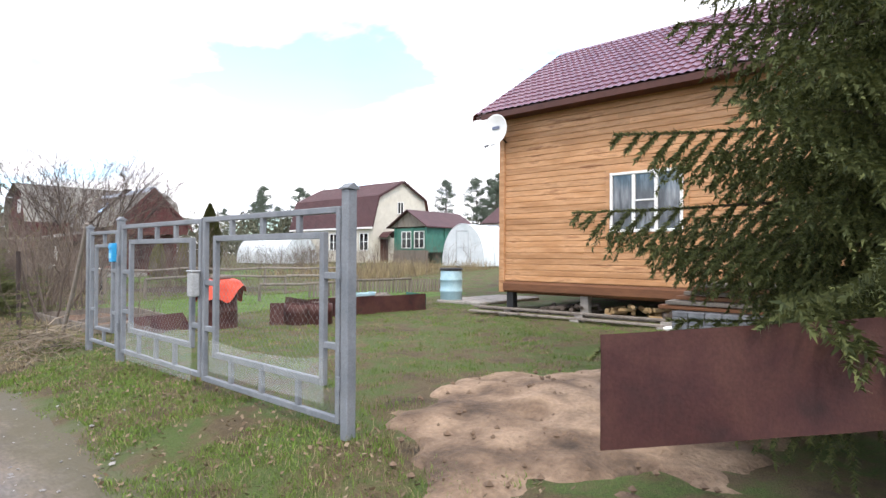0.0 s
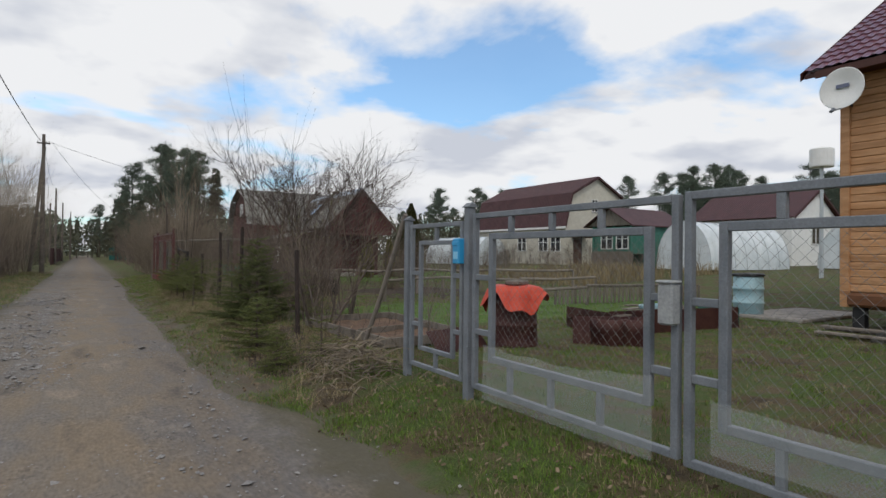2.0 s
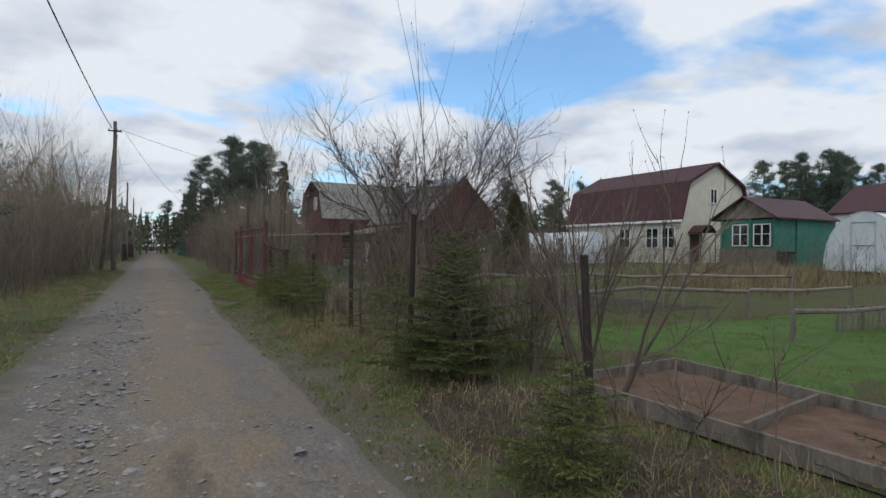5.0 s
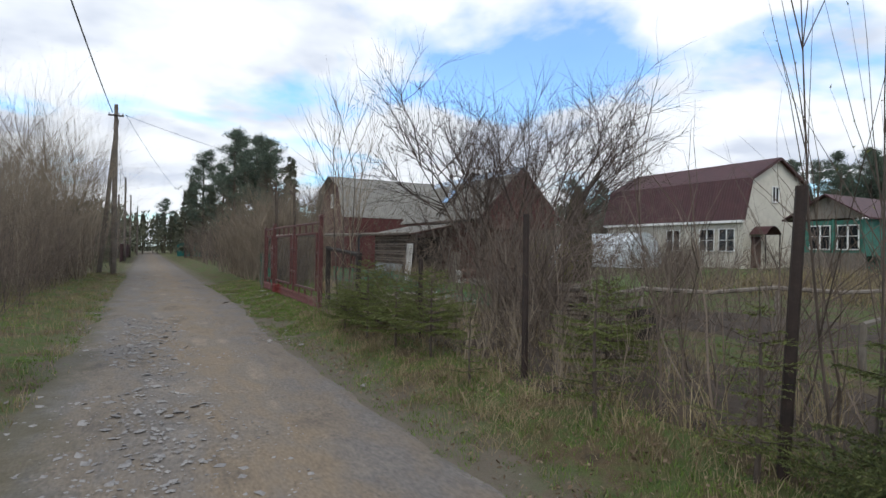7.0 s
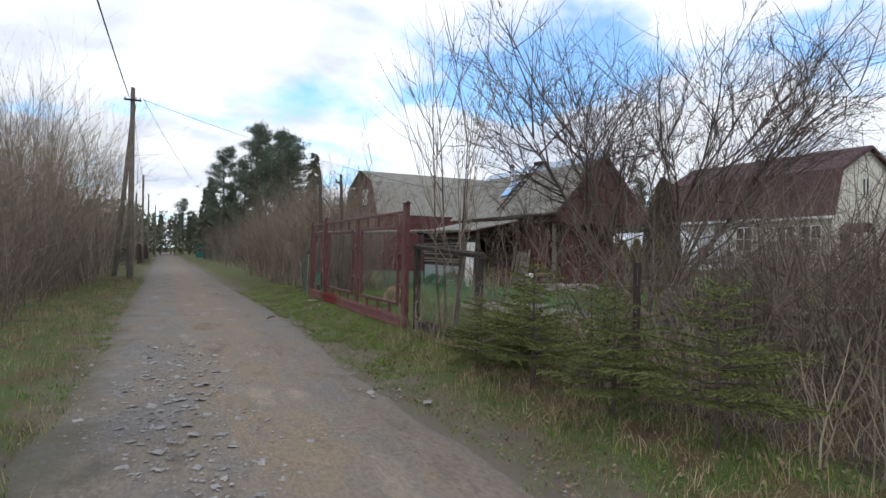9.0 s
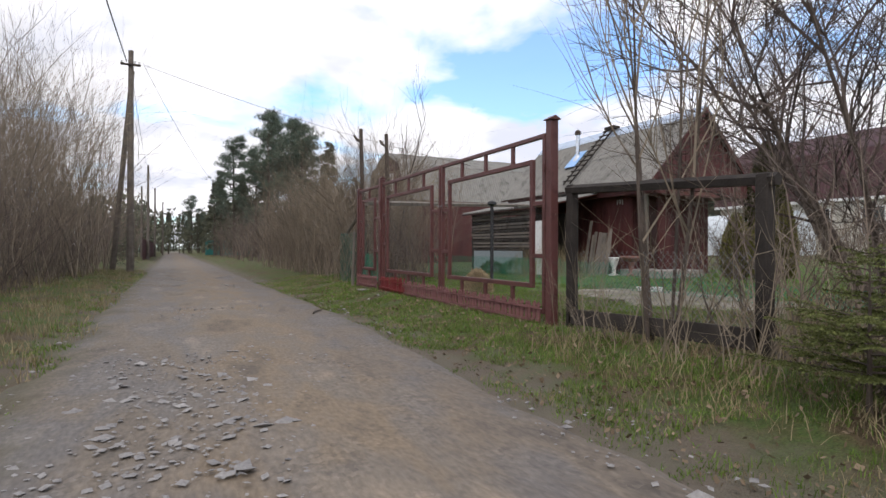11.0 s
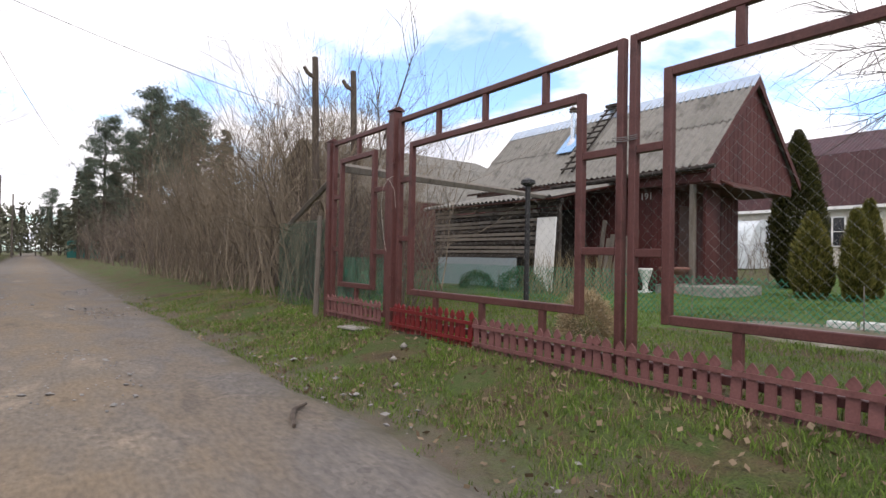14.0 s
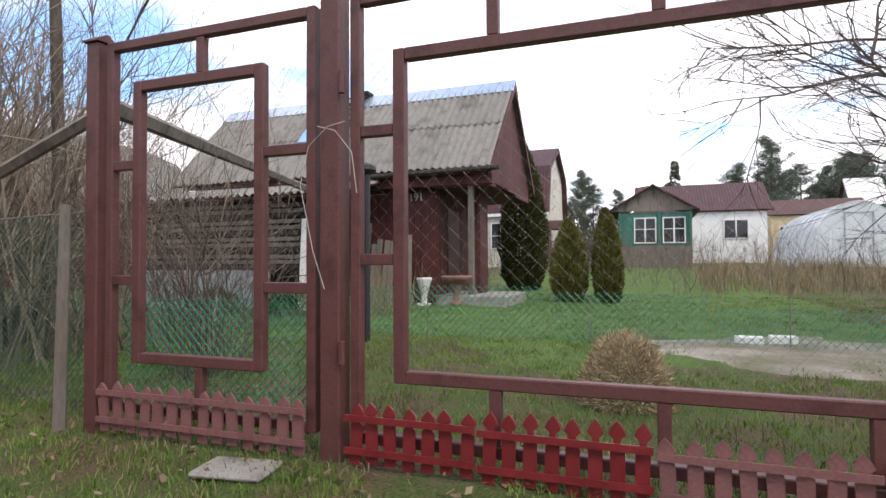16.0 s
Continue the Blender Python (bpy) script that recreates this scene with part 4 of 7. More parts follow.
lad = thing("roof_ladder", "dark wooden ladder lying on the cottage roof", "ladder", (12.8, 38.6, 4.2))
lp = lambda t, q: (11.9 + 2.0 * t - 0.10, q, 3.28 + 2.13 * t + 0.08)
for q in (38.42, 38.78):
    part("rail", M().tube([lp(0, q), lp(1, q)], [0.03, 0.03], 4), DARK_WOOD, lad)
for k in range(11):
    t = 0.04 + k * 0.092
    a, b = lp(t, 38.34), lp(t, 38.86)
    part("rung", M().tube([(a[0] - 0.03, a[1], a[2] + 0.03), (b[0] - 0.03, b[1], b[2] + 0.03)], [0.025, 0.025], 4), DARK_WOOD, lad)
part("hook", M().box((13.9, 38.6, 5.56), (0.34, 0.5, 0.10), bevel=0.01), DARK_WOOD, lad)


def text_mesh(name, body, size, m, mat, parent):
    """Flat raised lettering in the built-in font, as a mesh."""
    cu = bpy.data.curves.new(name, "FONT")
    cu.body, cu.size, cu.extrude, cu.align_x, cu.align_y = body, size, 0.006, "CENTER", "CENTER"
    tmp = new(name, cu)
    me = bpy.data.meshes.new_from_object(tmp.evaluated_get(bpy.context.evaluated_depsgraph_get()))
    bpy.data.objects.remove(tmp)
    me.materials.clear()
    me.materials.append(mat)
    ob = new(name, me)
    ob.parent = parent
    ob.matrix_basis = m
    return ob


num = thing("house_number", "pale house number 191 on the dark red wall", "house number", (12.2, 36.35, 2.55))
text_mesh("digits", "191", 0.24, pose(0, 0, 0, 90, 0, -90), plain("pale_digits", (0.45, 0.42, 0.40), 0.6), num)

# lean-to shed left of the cottage
shed = thing("shed", "lean-to wooden shed with gaps between its slats", "shed", (10.9, 39.6, 0.2))
for yy in (37.15, 38.6, 40.2, 42.1):
    part("post", M().box((9.95, yy, 1.25), (0.1, 0.1, 2.2), bevel=0.008), DARK_WOOD, shed)
for k in range(12):
    zz = 1.02 + k * 0.112
    m = M().box((9.88, 39.9 + random.uniform(-0.1, 0.1), zz), (0.025, 4.3, 0.075), Matrix.Rotation(random.uniform(-0.008, 0.008), 3, "X"), 0.004)
    part("slat", m, OLD_WOOD if k % 3 else DARK_WOOD, shed)
for k in range(10):
    part("slat", M().box((9.88, 37.42, 1.35 + k * 0.10), (0.022, 0.55, 0.07), Matrix.Rotation(random.uniform(-0.03, 0.03), 3, "X"), 0.004), DARK_WOOD, shed)
part("lower_sheet", M().box((9.87, 40.2, 0.58), (0.02, 3.4, 0.78)), plain("pale_zinc_sheet", (0.34, 0.40, 0.43), 0.5, 0.3), shed, "pale blue-grey metal sheet")
part("back", M().box((11.6, 39.9, 1.2), (0.08, 4.3, 2.2)), DARK_WOOD, shed)
part("side", M().box((10.8, 42.1, 1.2), (1.8, 0.06, 2.2)), DARK_WOOD, shed)
part("beam", M().box((9.95, 39.6, 2.34), (0.12, 5.1, 0.12), bevel=0.01), DARK_WOOD, shed)
corrugated(9.55, 2.38, 12.1, 2.95, 37.0, 42.3, SLATE, "roof", shed, "rusty grey corrugated roof", piece=1.3)
panel = thing("white_board", "large white board leaning on the shed", "board", (9.7, 37.35, 0.2))
part("sheet", M().box((9.72, 37.38, 1.08), (0.03, 0.62, 1.74), Matrix.Rotation(radians(4), 3, "Y"), 0.005), WHITE, panel)

# boards leaning on the cottage wall
lean = thing("board_stack", "old bare boards leaning against the red wall", "boards", (11.6, 36.7, 0.2))
for k in range(8):
    h = 1.45 + 0.14 * random.uniform(-1, 1) - 0.02 * k + (0.45 if k == 7 else 0)
    yy = 36.32 + k * 0.145
    part("board", M().box((11.72 + 0.03 * random.uniform(-1, 1), yy, 0.2 + h * 0.48), (0.028, 0.125, h), Matrix.Rotation(radians(11), 3, "Y") @ Matrix.Rotation(radians(random.uniform(-5, 2)), 3, "X"), 0.004), OLD_WOOD, lean)


def urn(x, y, mat, label, s=1.0):
    u = thing("garden_urn", label, "urn", (x, y, ground(x, y)))
    z = ground(x, y)
    part("base", M().box((x, y, z + 0.03), (0.24 * s, 0.24 * s, 0.06), bevel=0.01), mat, u)
    part("body", M().lathe((x, y, z + 0.06), [(0.10 * s, 0), (0.06 * s, 0.05 * s), (0.065 * s, 0.18 * s), (0.10 * s, 0.28 * s), (0.145 * s, 0.44 * s), (0.165 * s, 0.50 * s), (0.165 * s, 0.53 * s), (0.13 * s, 0.52 * s), (0.02, 0.46 * s)], 20), mat, u, smooth=True)
    return u


urn(11.55, 35.9, WHITE, "white plaster garden urn on the grass")
PINK_STONE = material("terracotta_pink", [(0.20, 0.095, 0.08), (0.28, 0.145, 0.12)], 5)
bath = thing("bird_bath", "reddish concrete bird bath on a pedestal", "bird bath", (11.6, 35.2, ground(11.6, 35.2)))
part("pedestal", M().lathe((11.6, 35.2, ground(11.6, 35.2)), [(0.17, 0), (0.17, 0.05), (0.10, 0.09), (0.075, 0.2), (0.085, 0.38), (0.13, 0.44)], 20), PINK_STONE, bath, smooth=True)
part("basin", M().lathe((11.6, 35.2, ground(11.6, 35.2) + 0.44), [(0.13, 0), (0.28, 0.07), (0.33, 0.13), (0.33, 0.17), (0.29, 0.17), (0.05, 0.10)], 24), PINK_STONE, bath, smooth=True)
pipe_post = thing("pipe_post", "dark iron post with a flat cap in the garden", "post", (6.3, 34.48, 0.2))
part("shaft", M().tube([(6.3, 34.48, 0.1), (6.3, 34.48, 2.12)], [0.045, 0.045], 8), BLACK, pipe_post)
part("cap", M().lathe((6.3, 34.48, 2.10), [(0.05, 0), (0.12, 0.05), (0.11, 0.10), (0.02, 0.14)], 14), BLACK, pipe_post)

# green plastic net along the garden and on the wicket
net = thing("garden_net", "low fence of green plastic netting on thin stakes", "net fence", (7.0, 33, 0.2))
for a, b, h in ((32.6, 40.0, 0.82), (30.9, 32.57, 0.76), (28.7, 30.87, 0.62), (26.2, 28.67, 0.50)):
    diamond_net(a, b, 0.22, h, 7.0, 0.085, 0.0038, GREEN_NET, net, "")
for k in range(8):
    part("stake", M().tube([(7.02, 26.3 + k * 1.93, 0.05), (7.02, 26.3 + k * 1.93, 0.72)], [0.007, 0.007], 6), OLD_WOOD, net)
diamond_net(32.96, 34.12, 0.38, 0.92, RX + 0.05, 0.05, 0.0024, GREEN_NET, wicket_r, "green plastic netting")

# heavy beams beside the wicket
for a, b, w in (((3.05, 34.55, 2.02), (3.25, 36.8, 1.42), 0.10), ((3.05, 34.5, 2.05), (9.8, 37.35, 2.42), 0.14)):
    bm_t = thing("timber_beam", "weathered grey timber beam over the wicket", "beam", a)
    part("timber", M().tube([a, b], [w * 0.45, w * 0.42], 5), OLD_WOOD, bm_t)
side_net = thing("net_panel", "dark green netting hung on the fence beside the wicket", "net fence", (3.02, 35.4, 0.2))
diamond_net(34.42, 36.6, 0.2, 1.42, 3.02, 0.045, 0.0016, plain("dark_green_net", (0.02, 0.09, 0.06), 0.5), side_net, "")
part("edge_cord", M().tube([(3.02, 34.42, 1.42), (3.02, 35.5, 1.39), (3.02, 36.6, 1.42)], [0.005] * 3, 5), OLD_WOOD, side_net)
oldp = thing("fence_stake", "grey split wooden stake beside the red post", "stake", (2.72, 34.42, 0.15))
part("stake", M().tube([(2.70, 34.42, 0.1), (2.74, 34.44, 1.42)], [0.035, 0.028], 6), OLD_WOOD, oldp)

# old dark fence before the red gate
oldf = thing("wooden_fence", "sagging blackened fence with wire between its posts", "fence", (2.95, 26, 0.15))
for yy, zt in ((27.10, 1.72), (24.9, 1.45)):
    part("post", M().box((2.95, yy, 0.85), (0.10, 0.10, zt), bevel=0.012), DARK_WOOD, oldf)
part("top_rail", M().tube([(2.93, 27.15, 1.66), (2.95, 24.8, 1.52)], [0.05, 0.05], 5), DARK_WOOD, oldf)
part("bottom_board", M().box((2.92, 26.0, 0.33), (0.04, 2.2, 0.16), Matrix.Rotation(radians(-1.5), 3, "X"), 0.005), DARK_WOOD, oldf)
diamond_net(25.0, 27.0, 0.42, 1.0, 2.98, 0.07, 0.0016, WIRE, oldf, "")

# bricks, sand and log in the garden
for k, (x, y, w) in enumerate(((7.35, 30.48, 0.27), (7.37, 30.16, 0.26))):
    blk = thing("concrete_block", "whitewashed brick lying on the lawn", "block", (x, y, ground(x, y)))
    part("block", M().box((x, y, ground(x, y) + 0.055), (0.12, w, 0.10), bevel=0.012), WHITE, blk)
part("sand_patch", M().grid([[(5.0 + 3.6 * i / 24, 25.8 + 6.6 * j / 24, ground(5.0 + 3.6 * i / 24, 25.8 + 6.6 * j / 24) + 0.028 - 0.10 * smooth_step(0.55, 1.0, math.hypot((i - 12) / 12, (j - 12) / 12) + 0.5 * noise.noise((i * 0.22, j * 0.2, 4)))) for j in range(25)] for i in range(25)]), material("pale_dry_sand", [(0.12, 0.12, 0.06), (0.20, 0.18, 0.14), (0.33, 0.30, 0.25)], 2, 30, 0.98, bump=0.6), None, smooth=True)
tagged(bpy.data.objects["sand_patch"], "pale bare sand where the lawn has not grown", "sand", kind="structure")

# ---- far houses ----
green = thing("house", "small cottage with a green glazed veranda and brown gable", "house", (34, 31.4, 0.8))
part("lower_wall", M().box((32.0, 31.3, 1.35), (0.2, 3.6, 1.1)), OLD_WOOD, green, "grey plank base")
part("veranda", M().box((33.0, 31.3, 2.7), (1.9, 3.55, 1.9)), GREEN_PAINT, green)
part("gable", M().slab([(31.95, 29.3, 3.75), (31.95, 33.5, 3.75), (31.95, 31.36, 5.0)], (1, 0, 0), 0.1), OLD_WOOD, green, "bare board gable")
for a, b in (((29.15, 3.66), (31.36, 5.02)), ((33.65, 3.66), (31.36, 5.02))):
    part("roof", M().slab([(31.6, a[0], a[1]), (31.6, b[0], b[1]), (38.0, b[0], b[1]), (38.0, a[0], a[1])], (0, 0, 1), 0.08), MAROON, green)
part("wall", M().box((36.0, 31.3, 2.3), (4.0, 3.7, 2.9)), GREEN_PAINT, green)
for a, b in ((29.8, 30.9), (31.2, 32.3)):
    window(32.04, a, b, 2.05, 3.4, green, (0.5,), ((0.55, 0, 1),))
for yy in (29.55, 31.05, 33.0):
    part("pilaster", M().box((31.98, yy, 2.75), (0.12, 0.1, 1.9)), GREEN_PAINT, green)
side_h = gambrel("house", "white-sided house with a low maroon roof", [(42.6, 4.5), (46.4, 6.75), (50.2, 4.5)], 24.0, 32.6, WHITE, MAROON, 1.0)
window(42.83, 25.4, 26.9, 2.6, 3.9, side_h, (0.5,))
window(24.28, 45.6, 46.9, 2.6, 3.9, side_h, (0.5,), axis="y")
yel = gambrel("house", "pale yellow house with a brown roof beyond the gardens", [(54.6, 4.95), (57.5, 6.4), (60.4, 4.95)], 14.8, 22.3, YELLOW, BROWN_TRIM, 1.0)
window(54.83, 20.6, 21.4, 2.6, 4.0, yel)
gr2 = gambrel("house", "far house with a teal gable and white roof", [(60.0, 6.0), (62.0, 8.6), (64.0, 6.0)], 12.0, 15.0, GREEN_PAINT, WHITE, 1.0)


def greenhouse(x0, x1, yc, w, h, axis, label, ends=True):
    """Arched polycarbonate tunnel with hoops and a framed door end."""
    def P(u, v, z):
        return (u, yc + v, z) if axis == "x" else (yc + v, u, z)
    cx, cy, _ = P((x0 + x1) / 2, 0, 0)
    z0 = ground(cx, cy)
    g = thing("greenhouse", label, "greenhouse", (cx, cy, z0), "arched greenhouses")
    arc = [(-w / 2 * math.cos(math.pi * k / 16), h * (math.sin(math.pi * k / 16) ** 0.85)) for k in range(17)]
    part("cover", M().grid([[P(u, v, z0 + z) for v, z in arc] for u in np.linspace(x0, x1, 9)]), POLY, g, "cloudy polycarbonate cover", smooth=True)
    for u in np.linspace(x0, x1, 8):
        part("hoop", M().tube([P(u, v * 1.005, z0 + z * 1.005 + 0.01) for v, z in arc], [0.022] * 17, 4), POLY_RIB, g)
    for u, s in ((x0, -1), (x1, 1)):
        part("end_wall", M().slab([P(u, v, z0 + z) for v, z in arc], P(s, 0, 0) if axis == "x" else (0, s, 0), 0.01), POLY, g)
    u = x0 - 0.03
    for v in (-0.5, 0.5):
        part("door_post", M().tube([P(u, v, z0), P(u, v, z0 + h * 0.86)], [0.025, 0.025], 4), POLY_RIB, g)
    for z in (0.05, h * 0.45, h * 0.84):
        part("door_bar", M().tube([P(u, -0.5, z0 + z), P(u, 0.5, z0 + z)], [0.02, 0.02], 4), POLY_RIB, g)
    return g


greenhouse(28.8, 37.0, 23.3, 3.5, 2.75, "x", "arched polycarbonate greenhouse with a framed door")
greenhouse(37.8, 44.0, 18.6, 3.4, 2.7, "x", "second arched polycarbonate greenhouse")
greenhouse(41.0, 49.0, 28.6, 3.2, 2.35, "y", "white arched greenhouse in front of the mansard house")
tank = thing("water_tank", "white water tank raised on a steel mast", "tank", (27.5, 15.5, 0.5))
part("tank", M().lathe((27.5, 15.5, 5.6), [(0.46, 0), (0.48, 0.05), (0.48, 0.78), (0.40, 0.84)], 20), WHITE, tank, smooth=False)
part("mast", M().tube([(27.5, 15.5, 0.3), (27.5, 15.5, 5.6)], [0.09, 0.07], 8), POLY_RIB, tank)

# ---- things in the first yard ----
barrel = thing("barrel", "pale blue plastic barrel with a black lid", "barrel", (12.8, 10.47, 0.2))
zb = ground(12.8, 10.47)
part("body", M().lathe((12.8, 10.47, zb), [(0.28, 0), (0.31, 0.03), (0.315, 0.30), (0.335, 0.32), (0.335, 0.35), (0.315, 0.37), (0.315, 0.62), (0.335, 0.64), (0.335, 0.67), (0.315, 0.69), (0.31, 0.90), (0.28, 0.94)], 28), BLUE_BARREL, barrel, smooth=True)
part("lid", M().lathe((12.8, 10.47, zb + 0.93), [(0.33, 0), (0.34, 0.01), (0.34, 0.05), (0.30, 0.07), (0.02, 0.07)], 28), BLACK, barrel)
slab = thing("concrete_slab", "pale concrete slab lying by the house corner", "slab", (13.9, 9.9, 0.2))
part("slab", M().box((13.9, 9.9, ground(13.9, 9.9) + 0.04), (3.0, 1.6, 0.09), bevel=0.02), CONCRETE, slab)

drum = thing("iron_drum", "rusty dark red iron drum in the garden", "drum", (5.45, 9.95, 0.2))
zd = ground(5.45, 9.95)
part("body", M().lathe((5.45, 9.95, zd), [(0.36, -0.02), (0.37, 0.02), (0.36, 0.04), (0.35, 0.3), (0.365, 0.32), (0.35, 0.34), (0.34, 0.62), (0.355, 0.64), (0.33, 0.66), (0.31, 0.84)], 28), RUST, drum, smooth=True)
cloth_rows = []
for i in range(13):
    r = 0.62 * i / 12
    ring = []
    for k in range(41):
        a = 2 * math.pi * k / 40
        rr = min(r, 0.40) + max(0.0, r - 0.40) * 0.45 + 0.04 * math.sin(5 * a) * (i / 12)
        drop = max(0.0, i - 7) / 5 * (0.27 + 0.13 * math.sin(3 * a + 1) + 0.07 * math.sin(7 * a))
        ring.append((5.45 + rr * math.cos(a), 9.95 + rr * math.sin(a), zd + 0.90 - drop + 0.015 * noise.noise((rr * 9, a * 2, 1))))
    cloth_rows.append(ring)
cl = thing("tarpaulin", "crumpled orange-red tarpaulin draped over the drum", "tarpaulin", (5.45, 9.95, zd + 0.86))
part("sheet", M().grid(cloth_rows), ORANGE, cl, smooth=True)
part("weight", M().box((5.5, 9.95, zd + 0.945), (0.36, 0.24, 0.07), Matrix.Rotation(0.4, 3, "Z"), 0.02), OLD_WOOD, cl, "old board holding the sheet down")


def sheet_panel(a, b, h, label, mat, lean_d=0.0, base=None):
    """An upright iron sheet from a to b on the ground."""
    za, zb2 = base if base else (ground(*a), ground(*b))
    p = thing("iron_sheet", label, "metal sheet", ((a[0] + b[0]) / 2, (a[1] + b[1]) / 2, min(za, zb2)))
    d = Vector((b[0] - a[0], b[1] - a[1], 0))
    n = Vector((-d.y, d.x, 0)).normalized()
    rows = []
    for i in range(17):
        t = i / 16
        q = Vector((a[0], a[1], za)).lerp(Vector((b[0], b[1], zb2)), t)
        rows.append([tuple(q + n * (lean_d * k / 4 + 0.012 * noise.noise((t * 6, k * 0.7, a[0]))) + Vector((0, 0, h * k / 4))) for k in range(5)])
    m = M().grid(rows)
    k0 = len(m.v)
    m.v += [tuple(Vector(v) + n * 0.008) for v in m.v[:k0]]
    m.f += [tuple(i + k0 for i in reversed(f)) for f in m.f]
    part("sheet", m, mat, p, smooth=True)
    return p


sheet_panel((6.3, 9.55), (7.0, 8.95), 0.42, "rusty dark iron sheet edging a bed", RUST, 0.05)
sheet_panel((7.35, 9.75), (9.0, 9.55), 0.42, "rusty iron sheet along the raised bed", RUST)
sheet_panel((9.0, 9.55), (10.6, 9.40), 0.40, "rusty iron sheet along the raised bed", RUST, 0.03)
sheet_panel((10.6, 9.40), (11.1, 10.6), 0.38, "green painted iron sheet at the end of the raised bed", GREEN_PAINT)
sheet_panel((7.35, 9.75), (7.6, 11.0), 0.40, "rusty iron sheet at the end of the raised bed", RUST)
for x, y in ((6.75, 9.25), (7.05, 9.0)):
    t = thing("cut_drum", "half of a rusty cut-down drum", "drum", (x, y, ground(x, y)))
    part("body", M().lathe((x, y, ground(x, y)), [(0.27, 0), (0.28, 0.02), (0.275, 0.2), (0.285, 0.22), (0.275, 0.40), (0.255, 0.40), (0.25, 0.05), (0.02, 0.05)], 20), RUST, t, smooth=True)
bedsoil = part("garden_bed", M().grid([[(7.5 + 3.2 * i / 12, 9.75 + 1.2 * j / 8, 0.38 + 0.08 * noise.noise((i, j, 0)) + 0.10 * math.sin(math.pi * j / 8)) for j in range(9)] for i in range(13)]), SOIL, None, smooth=True)
tagged(bedsoil, "heaped dark soil in the raised bed", "soil", kind="structure")
for k in range(4):
    pl = thing("plank", "grey plank lying across the raised bed", "plank", (8.8, 9.8 + 0.22 * k, 0.5))
    part("board", M().box((8.7 + 0.3 * k, 9.85 + 0.25 * k, 0.55 + 0.012 * k), (2.6 - 0.4 * k, 0.12, 0.03), Matrix.Rotation(radians(random.uniform(-9, 9)), 3, "Z"), 0.005), OLD_WOOD, pl)
hose = thing("hose", "coil of pale blue hose on the bed", "hose", (9.2, 10.0, 0.6))
part("coil", M().tube([(9.0 + (0.42 + 0.01 * k / 9) * math.cos(k * 0.5), 10.05 + 0.22 * math.sin(k * 0.5), 0.60 + 0.0015 * k) for k in range(40)], [0.016] * 40, 6), BLUE_BARREL, hose, smooth=True)

# raised bed and planks by the grey wicket
for a, b, w in (((3.5, 10.4), (3.35, 13.4), 0.16), ((3.35, 13.4), (5.2, 13.6), 0.16), ((5.2, 13.6), (5.0, 10.5), 0.16), ((3.5, 10.4), (5.0, 10.5), 0.14), ((3.6, 11.6), (5.1, 11.9), 0.12)):
    pl = thing("plank", "weathered plank on edge round a garden bed", "plank", ((a[0] + b[0]) / 2, (a[1] + b[1]) / 2, 0.2), "bed planks")
    d = Vector((b[0] - a[0], b[1] - a[1], 0))
    part("board", M().box(((a[0] + b[0]) / 2, (a[1] + b[1]) / 2, 0.29), (d.length, 0.035, w), Matrix.Rotation(math.atan2(d.y, d.x), 3, "Z"), 0.006), OLD_WOOD, pl)
soil2 = part("garden_bed", M().grid([[(3.45 + 1.6 * i / 10, 10.5 + 3.0 * j / 14, 0.26 + 0.04 * noise.noise((i * 0.8, j * 0.8, 2))) for j in range(15)] for i in range(11)]), material("brown_bed_soil", [(0.09, 0.055, 0.035), (0.16, 0.10, 0.065)], 5, 40, 0.97, bump=0.7), None, smooth=True)
tagged(soil2, "bare brown soil inside a plank-edged bed", "soil", kind="structure")
sheet_panel((3.9, 9.6), (5.0, 10.0), 0.30, "rusty iron sheet sagging by the bed", RUST, 0.25)
lp2 = thing("leaning_pole", "grey wooden pole leaning on the wicket post", "pole", (2.87, 9.95, 0.2))
part("pole", M().tube([(2.92, 10.05, 0.15), (2.93, 9.42, 1.05), (2.91, 8.79, 2.0)], [0.032, 0.03, 0.026], 8), OLD_WOOD, lp2)

# under and before the pine house
for k, (x, zz) in enumerate(((11.25, 0.30), (11.05, 0.36), (10.85, 0.27))):
    pl = thing("plank", "long grey plank resting on blocks before the house", "plank", (x, 5.3, 0.2), "planks before the house")
    part("board", M().box((x, 5.3 + 0.2 * k, zz), (0.16, 5.6 - 0.4 * k, 0.04), Matrix.Rotation(radians(2.5), 3, "Z"), 0.006), OLD_WOOD, pl)
    for yy in (3.6, 5.4, 7.2):
        part("support", M().box((x, yy, (zz - 0.02 + 0.15) / 2), (0.14, 0.2, max(0.05, zz - 0.17)), bevel=0.01), CONCRETE, pl, "small concrete block")
fire = thing("firewood_heap", "split firewood and rubble heaped under the house", "firewood", (12.7, 5.0, 0.2))
log_end = material("cut_log", [(0.30, 0.19, 0.09), (0.42, 0.29, 0.15)], 8, 60, 0.9)
for k in range(70):
    yy, xx = random.uniform(2.2, 7.4), random.uniform(12.35, 12.9)
    zz = 0.24 + random.uniform(0, 0.26) * (1.0 - abs(yy - 4.9) / 3.2)
    part("log", M().tube([(xx - 0.2, yy, zz), (xx + 0.2, yy + random.uniform(-0.3, 0.3), zz + random.uniform(-0.04, 0.04))], [random.uniform(0.03, 0.06)] * 2, 6), log_end if 4.2 < yy < 5.6 else BARK, fire)

